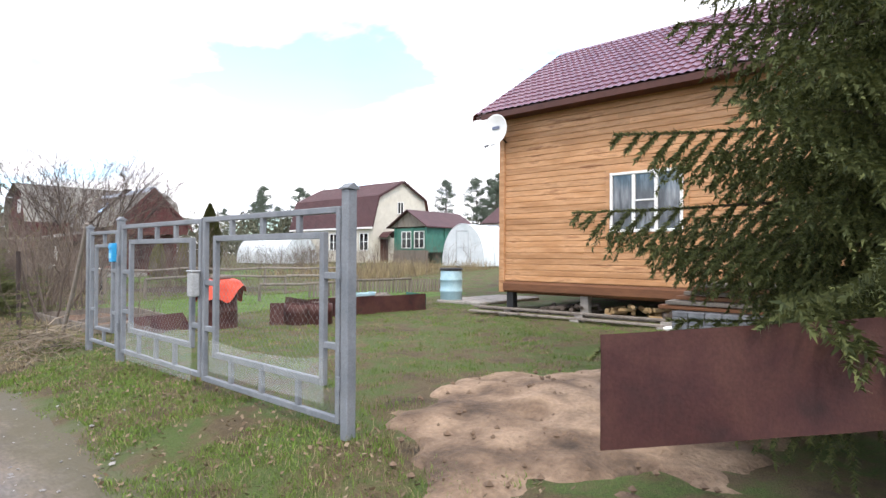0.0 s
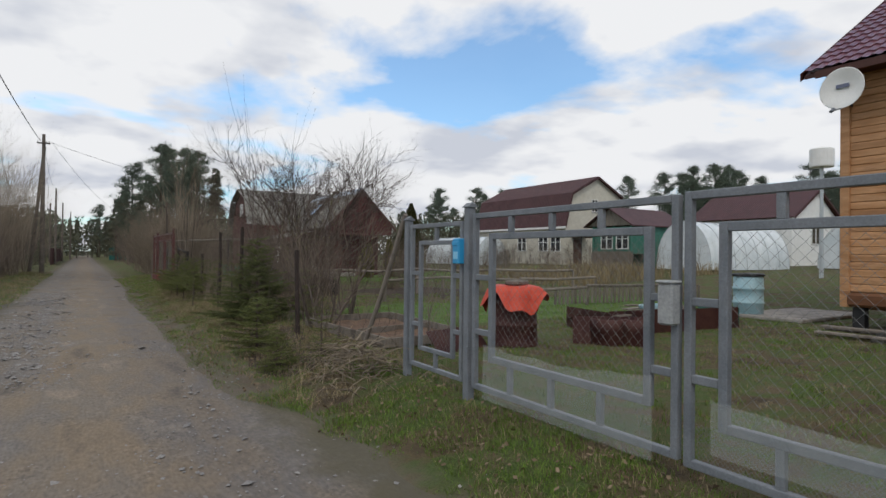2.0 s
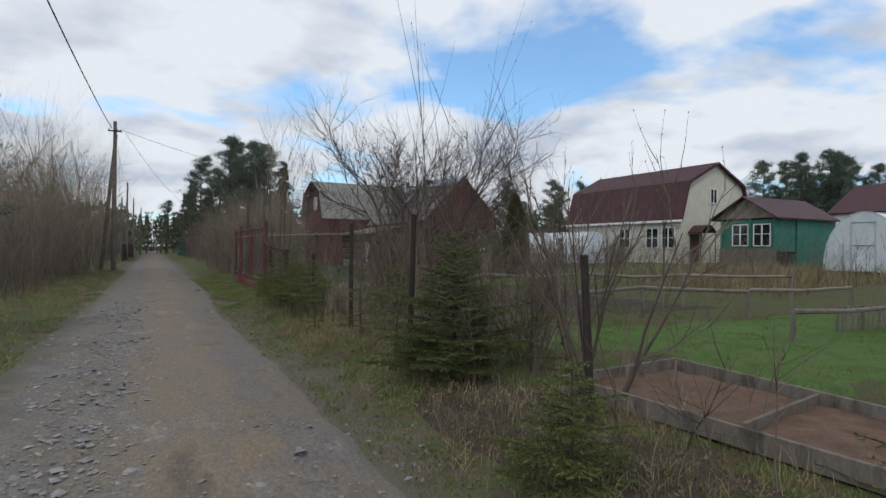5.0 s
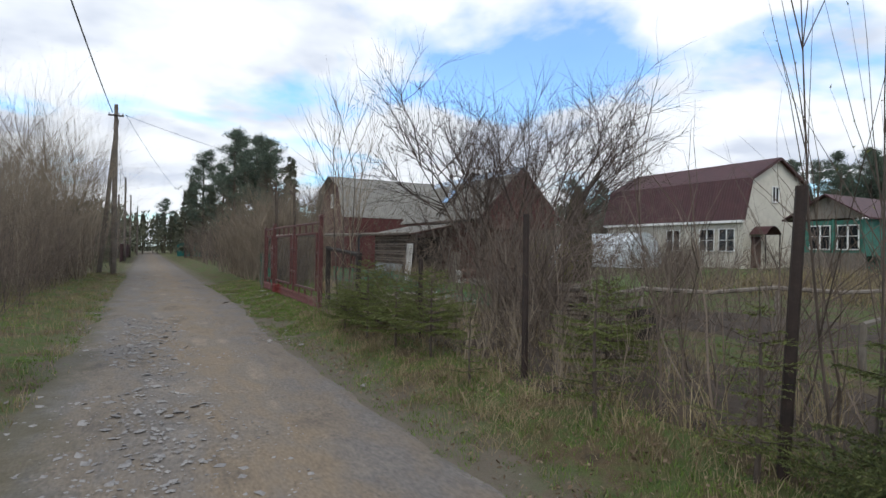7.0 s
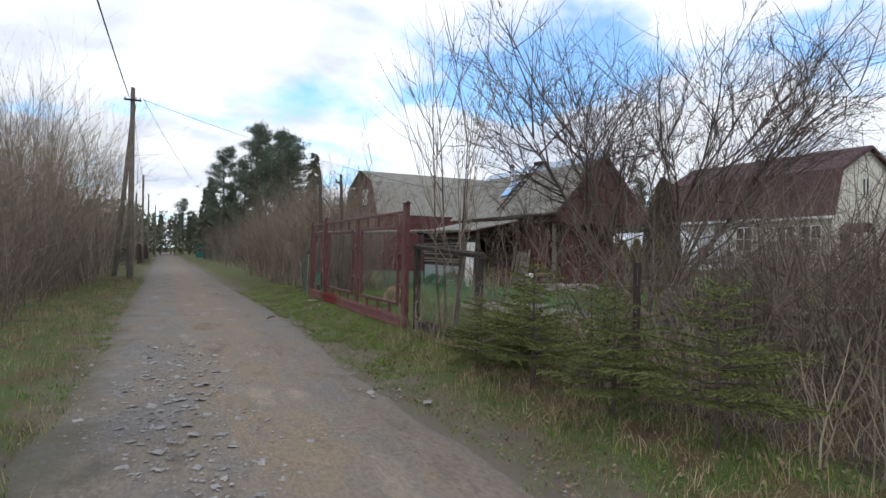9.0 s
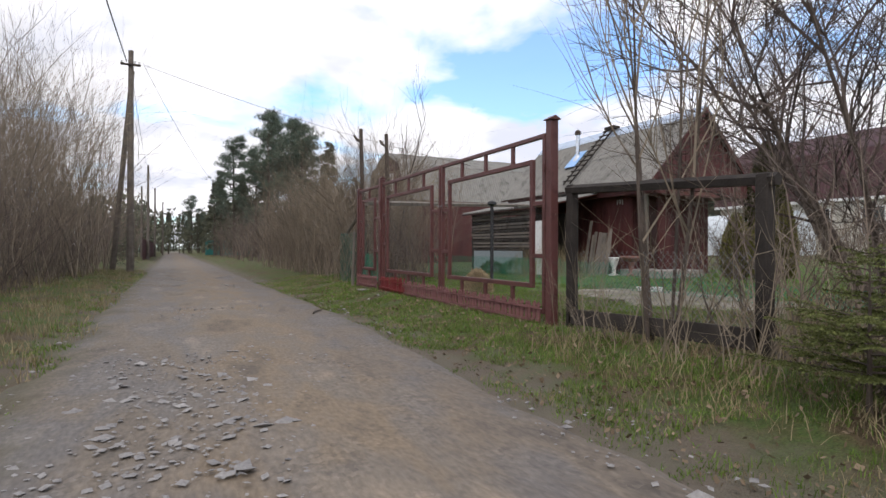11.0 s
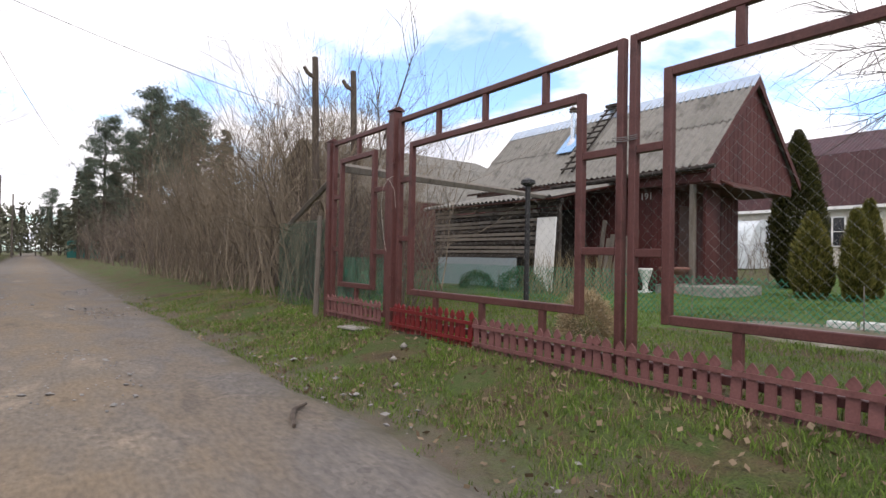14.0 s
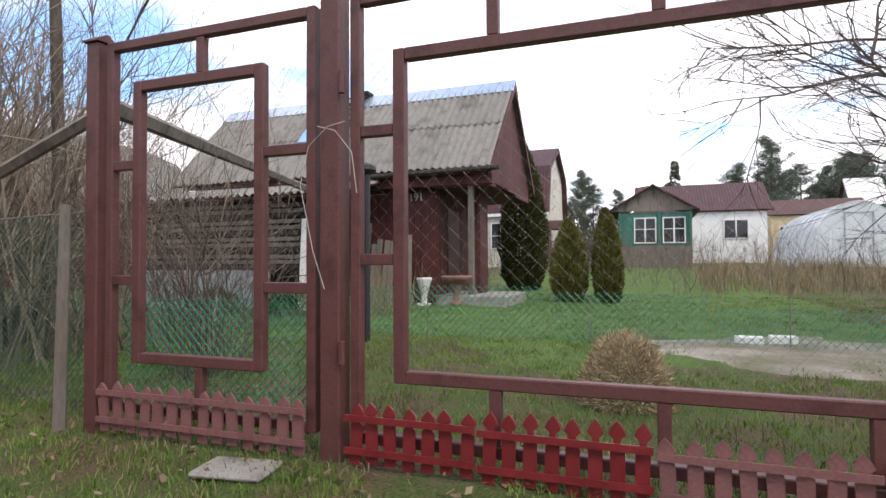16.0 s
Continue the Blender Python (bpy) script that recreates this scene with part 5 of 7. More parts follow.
stack = thing("paver_stack", "stack of grey concrete pavers", "pavers", (8.1, 1.5, 0.2))
pm = M().box((0, 0, 0), (0.195, 0.195, 0.072), bevel=0.008).mesh("paver", PAVER)
for r in range(9):
    for i in range(4):
        for j in range(9):
            if i in (0, 3) or j in (0, 8) or r == 8:
                shared("paver", pm, stack, pose(7.74 + 0.2 * i + random.uniform(-0.006, 0.006), 2.18 - 0.2 * j + random.uniform(-0.006, 0.006), 0.24 + 0.075 * r, 0, 0, random.uniform(-1.5, 1.5)))
for k in range(6):
    pl = thing("plank", "wet grey board stacked on the pavers", "plank", (8.1, 1.3, 0.9), "boards on the pavers")
    part("board", M().box((8.0 + random.uniform(-0.1, 0.1), 1.35 - 0.1 * k, 0.915 + 0.062 * k), (0.5, 2.3, 0.05), Matrix.Rotation(radians(random.uniform(-3, 3)), 3, "Z"), 0.006), OLD_WOOD if k % 2 else PINE_DARK, pl)
rim = thing("wheel_rims", "white wheel rims stacked on the grass", "wheel rim", (8.75, 2.55, 0.2))
for k in range(2):
    part("rim", M().lathe((8.75, 2.55, 0.2 + 0.17 * k), [(0.21, 0), (0.24, 0.01), (0.24, 0.03), (0.19, 0.05), (0.19, 0.12), (0.24, 0.14), (0.24, 0.16), (0.17, 0.16), (0.17, 0.02)], 24), WHITE, rim, smooth=False)
part("bag", M().lathe((8.85, 2.5, 0.54), [(0.06, 0), (0.10, 0.05), (0.09, 0.2), (0.03, 0.30)], 12), WHITE, rim, "white plastic bag", smooth=True)

tub = thing("garden_pond", "blue-green moulded plastic pond lying on the sand", "pond", (6.9, 1.9, 0.2))
ring = []
for s, z in ((1.0, 0.0), (1.04, 0.02), (1.04, 0.09), (1.0, 0.11), (0.93, 0.10), (0.88, 0.04), (0.02, 0.03)):
    ring.append([(6.95 + 0.85 * s * math.cos(a), 1.75 + 0.50 * s * math.sin(a), 0.25 + z) for a in np.linspace(0, 2 * math.pi, 37)])
part("shell", M().grid(ring), plain("teal_plastic", (0.10, 0.26, 0.28), 0.35), tub, smooth=True)
part("block", M().box((6.75, 1.35, 0.40), (0.16, 0.16, 0.12), bevel=0.02), BLUE_BARREL, tub, "pale blue plastic cube")
pl = thing("plank", "wet brown plank across the pond's edge", "plank", (6.3, 1.35, 0.3))
part("board", M().box((6.35, 1.25, 0.36), (0.22, 1.7, 0.06), Matrix.Rotation(radians(20), 3, "Z"), 0.008), OLD_WOOD, pl)
rag = thing("rubber_rag", "black rubber rag and cable on the sand", "rag", (4.9, 1.85, 0.25))
part("sheet", M().grid([[(4.75 + 0.5 * i / 10, 1.6 + 0.45 * j / 10, ground(4.9, 1.8) + 0.02 + 0.07 * abs(noise.noise((i * 0.5, j * 0.5, 3)))) for j in range(11)] for i in range(11)]), BLACK, rag, smooth=True)
part("cable", M().tube([(5.2, 1.75, 0.3), (5.3, 1.4, 0.28), (5.15, 1.2, 0.27), (5.4, 1.0, 0.29), (5.25, 0.85, 0.27)], [0.018] * 5, 6), BLACK, rag, smooth=True)

# rusty sheet on stakes beside the spruce
sp = sheet_panel((2.34, 0.66), (3.95, -1.0), 0.46, "large dark red rusted sheet fixed to stakes", RUST, 0.0, (0.81, 0.95))
for t in (0.62, 0.95):
    x, y = 2.34 + 1.61 * t, 0.66 - 1.66 * t
    part("stake", M().tube([(x + 0.03, y + 0.03, 0.05), (x + 0.03, y + 0.03, 1.25)], [0.025, 0.025], 6), OLD_WOOD, sp)

# sand dug up at the gate
rows = []
for i in range(71):
    row = []
    for j in range(71):
        x, y = 2.4 + 5.2 * i / 70, 0.2 + 3.7 * j / 70
        e = math.hypot((x - 4.9) / 2.5, (y - 2.0) / 1.75) + 0.26 * noise.noise((x * 1.3, y * 1.3, 8)) + 0.10 * noise.noise((x * 4, y * 4, 2))
        row.append((x, y, ground(x, y) + 0.02 + 0.05 * max(0.0, 1 - e) + 0.05 * noise.noise((x * 3, y * 3, 1)) - 0.16 * smooth_step(0.72, 1.02, e)))
    rows.append(row)
tagged(part("sand", M().grid(rows), SAND, smooth=True), "heaped and trodden sand inside the gateway", "sand", kind="structure")

clods = M()
for _ in range(260):
    x, y = random.gauss(4.7, 1.1), random.gauss(2.1, 0.8)
    if math.hypot((x - 4.9) / 2.5, (y - 2.0) / 1.75) < 0.95:
        r = random.uniform(0.01, 0.04)
        z = ground(x, y) + 0.04
        clods.add([(x + r * random.uniform(.6, 1.2) * a, y + r * random.uniform(.6, 1.2) * b, z + r * 0.7 * c) for a, b, c in ((1, 0, 0), (0, 1, 0), (-1, 0, 0), (0, -1, 0), (0, 0, 1), (0, 0, -1))], [(0, 1, 4), (1, 2, 4), (2, 3, 4), (3, 0, 4), (1, 0, 5), (2, 1, 5), (3, 2, 5), (0, 3, 5)])
tagged(part("clods", clods, CLOD), "dark clods of earth scattered over the sand", "clods", kind="stuff")

# ---- garden between the gates ----
def rail_run(pts, h, label):
    f = thing("rail_fence", label, "fence", (pts[0][0], pts[0][1], ground(*pts[0])), "garden rails")
    for (xa, ya), (xb, yb) in zip(pts, pts[1:]):
        part("rail", M().tube([(xa, ya, ground(xa, ya) + h + random.uniform(-0.04, 0.04)), ((xa + xb) / 2, (ya + yb) / 2, ground(xa, ya) + h + random.uniform(-0.08, 0.03)), (xb, yb, ground(xb, yb) + h + random.uniform(-0.04, 0.04))], [0.045, 0.04, 0.04], 6), OLD_WOOD, f)
    for x, y in pts:
        part("post", M().tube([(x, y, ground(x, y) - 0.1), (x + random.uniform(-0.05, 0.05), y, ground(x, y) + h - 0.02)], [0.05, 0.045], 6), OLD_WOOD, f)
    return f


rail_run([(5.4, 20.5), (7.1, 21.2), (9.6, 20.2), (12.0, 19.2), (15.0, 18.2)], 0.82, "rickety rail fence of bare grey poles")
rail_run([(5.4, 20.5), (6.0, 23.0), (7.0, 26.0)], 0.85, "rickety rail fence of bare grey poles")
rail_run([(7.0, 17.5), (9.2, 17.9), (11.5, 17.0), (14.0, 16.2)], 0.62, "low rails round a vegetable bed")
rail_run([(9.0, 14.5), (11.5, 14.2), (14.5, 13.8)], 0.5, "low rails round a vegetable bed")
pale = thing("picket_fence", "low grey paling fence round the vegetable beds", "fence", (13, 15.4, 0.3))
pmesh = M().box((0, 0, 0.26), (0.02, 0.085, 0.52), bevel=0.004).mesh("pale", OLD_WOOD)
for k in range(40):
    shared("pale", pmesh, pale, pose(11.0 + 0.14 * k, 14.9 - 0.02 * k, ground(12, 15) - 0.05, random.uniform(-4, 4), 0, 90))
for x, y, z1, lean_v in ((2.74, 15.80, 2.10, -0.10), (2.92, 19.03, 2.08, 0.02), (2.9, 12.6, 1.6, 0.12), (2.95, 21.9, 1.5, 0.0)):
    fp = thing("fence_post", "rusty iron pipe post of a vanished fence", "fence post", (x, y, 0.2), "old pipe posts")
    part("pipe", M().tube([(x, y - lean_v, 0.05), (x, y, z1)], [0.04, 0.036], 8), material("rust_brown_pipe", [(0.020, 0.015, 0.013), (0.045, 0.030, 0.025)], 8), fp)
pile = thing("plank_pile", "pile of weathered grey boards under the fruit tree", "planks", (7.1, 23.9, ground(7.1, 23.9)))
for k in range(8):
    for q in range(3):
        if k == 7 and q == 1:
            continue
        turn = Matrix.Rotation(radians(-58 + random.uniform(-4, 4)), 3, "Z")
        c = Vector((7.1, 23.9, ground(7.1, 23.9) + 0.05 + 0.095 * k)) + turn @ Vector((random.uniform(-0.15, 0.15), 0.26 * (q - 1), 0))
        part("board", M().box(c, (2.1 + random.uniform(-0.3, 0.3), 0.2, 0.06), turn @ Matrix.Rotation(random.uniform(-0.012, 0.012), 3, "Y"), 0.006), OLD_WOOD, pile)
stump = thing("stump", "dark rotting stump under the rails", "stump", (6.6, 20.7, 0.2))
part("trunk", M().lathe((6.6, 20.7, 0.1), [(0.36, 0), (0.30, 0.15), (0.27, 0.5), (0.24, 0.62), (0.02, 0.60)], 12), DARK_WOOD, stump)

# ---- far along the lane ----
teal = thing("sheet_fence", "teal profiled sheet fence at the bend of the lane", "fence", (8, 105, 0))
part("sheet", M().grid([[(3.2 + 6.0 * k / 120, 103 + 0.25 * 0.0 + 0.03 * math.sin(k * 1.6), z) for k in range(121)] for z in (0.0, 2.1)]), plain("teal_sheet", (0.015, 0.12, 0.11), 0.5), teal)
mar = thing("sheet_fence", "maroon sheet fence along the far lane", "fence", (-3, 85, 0))
part("sheet", M().grid([[(-2.9 + 0.03 * math.sin(k * 1.6), 72 + 34 * k / 200, z) for k in range(201)] for z in (0.0, 1.8)]), MAROON, mar)


def pole(x, y, h, strut, label, arms=True, r=0.13):
    p = thing("utility_pole", label, "utility pole", (x, y, ground(x, y)), "utility poles")
    z0 = ground(x, y) - 0.3
    part("shaft", M().tube([(x, y, z0), (x, y, h)], [r * 1.25, r * 0.8], 8), POLE, p)
    if strut:
        part("strut", M().tube([(x + strut[0], y + strut[1], z0), (x + 0.05, y + 0.1, h - 0.8)], [r, r * 0.75], 8), POLE, p)
    if arms:
        part("crossarm", M().box((x, y - 0.15, h - 0.62), (0.75, 0.07, 0.09), bevel=0.01), DARK_WOOD, p)
        for dx in (-0.32, 0.32, 0.14):
            part("insulator", M().lathe((x + dx, y - 0.15, h - 0.57), [(0.02, 0), (0.045, 0.03), (0.04, 0.1), (0.02, 0.12)], 8), WHITE, p)
    return p


pole(-2.45, 49.2, 9.25, (-0.75, 1.0), "concrete utility pole with a leaning strut")
for y, h, x in ((78, 8.3, -2.7), (98, 8.2, -2.6), (120, 8.2, -2.0), (88, 7.4, -3.6)):
    pole(x, y, h, None, "far wooden utility pole by the lane", False, 0.11)


def cable(a, b, sag, r=0.010):
    c = thing("cable", "thin overhead electric cable", "cable", a, "overhead cables")
    a, b = Vector(a), Vector(b)
    part("wire", M().tube([tuple(a.lerp(b, t) - Vector((0, 0, sag * 4 * t * (1 - t)))) for t in np.linspace(0, 1, 17)], [r] * 17, 4), BLACK, c)


cable((-2.6, 49.05, 8.75), (-3.2, -12, 8.6), 0.9, 0.022)
cable((-2.0, 49.05, 8.75), (4.0, 78, 5.6), 0.8, 0.012)
cable((-2.0, 49.05, 8.7), (11.9, 46.0, 5.0), 0.3, 0.010)
cable((-2.45, 49.3, 8.7), (-2.7, 78, 8.1), 0.8, 0.012)
cable((-2.7, 78, 8.1), (-2.6, 98, 8.0), 0.6, 0.012)


# ---- plants ----
rng = random.Random(7)


def wobble(d, a):
    return (d + Vector((rng.uniform(-a, a), rng.uniform(-a, a), rng.uniform(-a, a)))).normalized()


def twig(m, p, d, length, r, segs=3, lift=0.1, crook=0.12, n=3):
    """One crooked tapering shoot; returns its points and directions."""
    pts, dirs, rad = [Vector(p)], [d], [r]
    for i in range(segs):
        d = wobble(d + Vector((0, 0, lift)), crook)
        pts.append(pts[-1] + d * length / segs)
        dirs.append(d)
        rad.append(r * (1 - 0.8 * (i + 1) / segs))
    m.tube(pts, rad, n, False)
    return pts, dirs


def branching(m, p, d, length, r, depth, spread=0.7, kids=4, lift=0.12, crook=0.13, thin=0.55, least=0.0025, buds=None):
    pts, dirs = twig(m, p, d, length, r, 4 if depth else 3, lift, crook, 5 if r > 0.03 else 3)
    if depth == 0:
        if buds is not None:
            for q in pts[1:]:
                leaf_bit(buds, q, wobble(Vector((0, 0, 1)), 0.9), 0.03, 0.012)
        return
    for k in range(kids):
        t = rng.uniform(0.25, 1.0)
        i = min(len(pts) - 2, int(t * (len(pts) - 1)))
        q = pts[i].lerp(pts[i + 1], t * (len(pts) - 1) - i)
        branching(m, q, wobble(dirs[i], spread), length * rng.uniform(0.45, 0.72), max(least, r * thin * rng.uniform(0.7, 1.0)), depth - 1, spread, kids, lift, crook, thin, least, buds)


def leaf_bit(m, p, d, length, width):
    """A single pointed blade."""
    side = d.cross(Vector((rng.uniform(-1, 1), rng.uniform(-1, 1), rng.uniform(-1, 1)))).normalized() * width / 2
    m.add((p - side, p + side, p + d * length), [(0, 1, 2)])


def bush_mesh(stems, height, spread, depth=1, kids=5, r=0.012, base=0.35, lift=0.12, buds=None):
    m = M()
    for _ in range(stems):
        a, b = rng.uniform(0, 6.283), rng.uniform(0, base)
        d = Vector((math.cos(a) * spread * rng.random(), math.sin(a) * spread * rng.random(), 1)).normalized()
        branching(m, (b * math.cos(a), b * math.sin(a), -0.05), d, height * rng.uniform(0.55, 1.0), r * rng.uniform(0.6, 1.1), depth, 0.85, kids, lift * 0.6, 0.22, 0.5, 0.0022, buds)
    return m


def needles(m, a, b, length, width, n, flat=0.85):
    """Needles set round a shoot from a to b."""
    ax = (b - a)
    d = ax.normalized()
    side = d.cross(Vector((0, 0, 1)))
    side = side.normalized() if side.length > 0.05 else Vector((1, 0, 0))
    up = side.cross(d)
    for k in range(n):
        th = rng.uniform(0, 6.283)
        out = (d * 0.75 + side * math.cos(th) + up * math.sin(th) * flat).normalized()
        p = a + ax * ((k + rng.random()) / n)
        w = d.cross(out).normalized() * width / 2
        m.add((p - w, p + w, p + out * length * rng.uniform(0.7, 1.1)), [(0, 1, 2)])


def spruce(name, h, radius, first, whorl, per, twig_step, needle, dens, droop, label, at, skirt=0.0, mat=None):
    """A young or old spruce: trunk, whorls of limbs, side shoots and single needles."""
    t = thing(name, label, "tree", at, "spruces")
    wood, leaf = M(), M()
    wood.tube([(0, 0, -0.1), (rng.uniform(-.03, .03) * h, 0, h * 0.5), (0, 0, h)], [0.012 * h + 0.008, 0.007 * h + 0.005, 0.003], 7, False)
    needles(leaf, Vector((0, 0, h * 0.85)), Vector((0, 0, h * 1.02)), needle, needle * 0.38, int(40 * dens))
    z = first
    while z < h * 0.97:
        f = 1 - (z - first) / (h - first)
        reach = radius * (f ** 0.8) * rng.uniform(0.85, 1.1) + 0.06
        n = max(4, int(per * (0.6 + 0.4 * f)))
        for k in range(n):
            a = 6.283 * (k + rng.uniform(-0.3, 0.3)) / n + z * 3
            L = reach * rng.uniform(0.45, 1.15)
            p0 = Vector((0, 0, z + rng.uniform(-0.04, 0.04)))
            out = Vector((math.cos(a), math.sin(a), 0))
            pts = [p0 + out * L * s + Vector((0, 0, L * (0.18 * (1 - f) * s + 0.12 * s - droop * s * s + droop * 0.55 * s ** 3))) for s in (0, 0.25, 0.5, 0.75, 1.0)]
            wood.tube(pts, [0.004 + 0.008 * L, 0.004 + 0.006 * L, 0.003 + 0.004 * L, 0.003, 0.002], 3, False)
            for q0, q1 in zip(pts[1:], pts[2:]):
                needles(leaf, q0, q1, needle, needle * 0.38, int(dens * 30 * (q1 - q0).length / 0.15))
            s = 0.18
            while s < 1.0:
                i = min(3, int(s * 4))
                q = pts[i].lerp(pts[i + 1], s * 4 - i)
                for sgn in (-1, 1):
                    dirn = (out * 0.75 + Vector((-out.y, out.x, 0)) * sgn * 0.75 + Vector((0, 0, rng.uniform(-0.15, 0.1) - skirt))).normalized()
                    tl = L * 0.42 * (1.05 - s) + 0.05
                    e = q + dirn * tl + Vector((0, 0, -skirt * tl * 0.5))
                    needles(leaf, q, e, needle, needle * 0.38, max(6, int(dens * 30 * tl / 0.15)))
                    if tl > 0.22:
                        for u in (0.4, 0.7):
                            q2 = q.lerp(e, u)
                            e2 = q2 + (dirn + Vector((-dirn.y, dirn.x, -skirt * 1.5)) * rng.choice((-0.8, 0.8))).normalized() * tl * 0.4 + Vector((0, 0, -skirt * 0.25))
                            needles(leaf, q2, e2, needle, needle * 0.38, max(5, int(dens * 30 * tl * 0.4 / 0.15)))
                s += twig_step / max(L, 0.1)
        z += whorl * rng.uniform(0.8, 1.2)
    part("trunk", wood, BARK, None).parent = t
    part("crown", leaf, mat or NEEDLE, None).parent = t
    return t


def pine(name, h, label, clear=0.45, limbs=44, span=2.7, tufts=13, mat=None):
    t = thing(name, label, "tree", (0, 0, 0), "pines beyond the gardens")
    wood, leaf = M(), M()
    wood.tube([(0, 0, -0.3), (rng.uniform(-.2, .2), 0, h * 0.5), (rng.uniform(-.2, .2), 0.1, h)], [0.17, 0.12, 0.03], 7, False)
    for k in range(limbs):
        f = (k + rng.random()) / limbs
        z = h * (clear + (1 - clear) * f)
        a, L = rng.uniform(0, 6.283), span * (math.sin(math.pi * min(0.95, 0.25 + 0.72 * f)) ** 0.8) * rng.uniform(0.55, 1.1)
        out = Vector((math.cos(a), math.sin(a), 0))
        pts = [Vector((0, 0, z)) + out * L * s + Vector((0, 0, L * 0.30 * s * s)) for s in (0, 0.35, 0.7, 1.0)]
        wood.tube(pts, [0.05, 0.035, 0.02, 0.01], 4, False)
        for _ in range(tufts):
            s = rng.uniform(0.35, 1.05)
            c = Vector((0, 0, z)) + out * L * s + Vector((rng.uniform(-.35, .35), rng.uniform(-.35, .35), L * 0.30 * s * s + rng.uniform(-.1, .25)))
            for _ in range(20):
                d = wobble(Vector((0, 0, 0.35)), 1.0)
                leaf_bit(leaf, c + Vector((rng.gauss(0, .22), rng.gauss(0, .22), rng.gauss(0, .13))), d, rng.uniform(0.2, 0.4), 0.05)
    part("trunk", wood, BARK, None).parent = t
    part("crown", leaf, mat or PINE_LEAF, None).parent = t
    return t


def conic(name, h, label, r=1.6, mat=None):
    t = thing(name, label, "tree", (0, 0, 0), "far spruces")
    wood, leaf = M(), M()
    wood.tube([(0, 0, -0.3), (0, 0, h)], [0.14, 0.02], 6, False)
    for k in range(int(h * 26)):
        f = rng.random() ** 0.8
        a = rng.uniform(0, 6.283)
        L = r * (1 - f) * rng.uniform(0.7, 1.1) + 0.12
        c = Vector((0, 0, h * (0.10 + 0.9 * f)))
        out = Vector((math.cos(a), math.sin(a), -0.25))
        for _ in range(9):
            leaf_bit(leaf, c + out * L * rng.uniform(0.2, 1), wobble(out + Vector((0, 0, -0.2)), 0.6), rng.uniform(0.25, 0.55), 0.15)
    part("trunk", wood, BARK, None).parent = t
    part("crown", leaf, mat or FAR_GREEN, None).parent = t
    return t


# big old spruce at the start of the walk
spruce("spruce_tree", 8.5, 2.15, 0.75, 0.26, 9, 0.12, 0.050, 1.25, 0.32, "large dark spruce with drooping boughs beside the gate", (5.12, -0.42, 0.2), 0.55, NEEDLE_BIG)
# young self-sown spruces on the verge
s1 = spruce("young_spruce", 1.18, 0.66, 0.08, 0.095, 8, 0.065, 0.026, 1.1, 0.02, "young bushy self-sown spruce on the grassy verge", (2.9, 23.7, 0.15))
s2 = spruce("young_spruce", 0.82, 0.58, 0.05, 0.085, 8, 0.06, 0.024, 1.1, 0.04, "small bushy spruce on the grassy verge", (2.03, 11.7, 0.1))
s4 = spruce("young_spruce", 1.35, 0.76, 0.38, 0.12, 7, 0.075, 0.027, 0.85, 0.02, "young spruce with a bare lower stem among dry canes", (2.37, 22.75, 0.15))
s5 = spruce("young_spruce", 1.3, 0.48, 0.25, 0.17, 5, 0.085, 0.024, 0.7, 0.0, "thin straggling spruce seedling on the verge", (2.6, 17.5, 0.18))
s3 = spruce("young_spruce", 1.72, 1.02, 0.15, 0.10, 9, 0.075, 0.028, 1.0, 0.0, "taller young spruce with a long bare leader", (2.8, 14.75, 0.15), 0.0, NEEDLE_BIG)
ld = M()
lpts, _ = twig(ld, (0, 0, 1.6), Vector((0, 0, 1)), 0.85, 0.012, 4, 0.3, 0.03, 5)
for q in lpts[1:]:
    for _ in range(3):
        twig(ld, q, wobble(Vector((0, 0, 0.7)), 0.8), 0.18, 0.006, 2, 0.1, 0.1)
part("leader", ld, BARK, None, "long bare leading shoot").parent = s3
for src, x, y, rz, sc in ((s2, 1.95, 10.4, 210, 0.66), (s5, 2.4, 10.0, 40, 0.75), (s4, 2.4, 21.6, 80, 0.82), (s4, 2.55, 20.7, 200, 0.95), (s4, 3.2, 22.6, 140, 0.85),
                          (s5, 2.55, 15.95, 160, 1.0), (s5, 2.3, 19.2, 300, 0.7), (s5, 5.0, 20.1, 200, 0.7), (s4, 3.5, 18.3, 75, 0.9), (s5, 3.6, 14.3, 90, 0.9), (s4, 2.35, 23.9, 10, 0.7)):
    c = copy_thing(src, pose(x, y, ground(x, y) - 0.02, 0, 0, rz))
    c.scale = (sc, sc, sc)


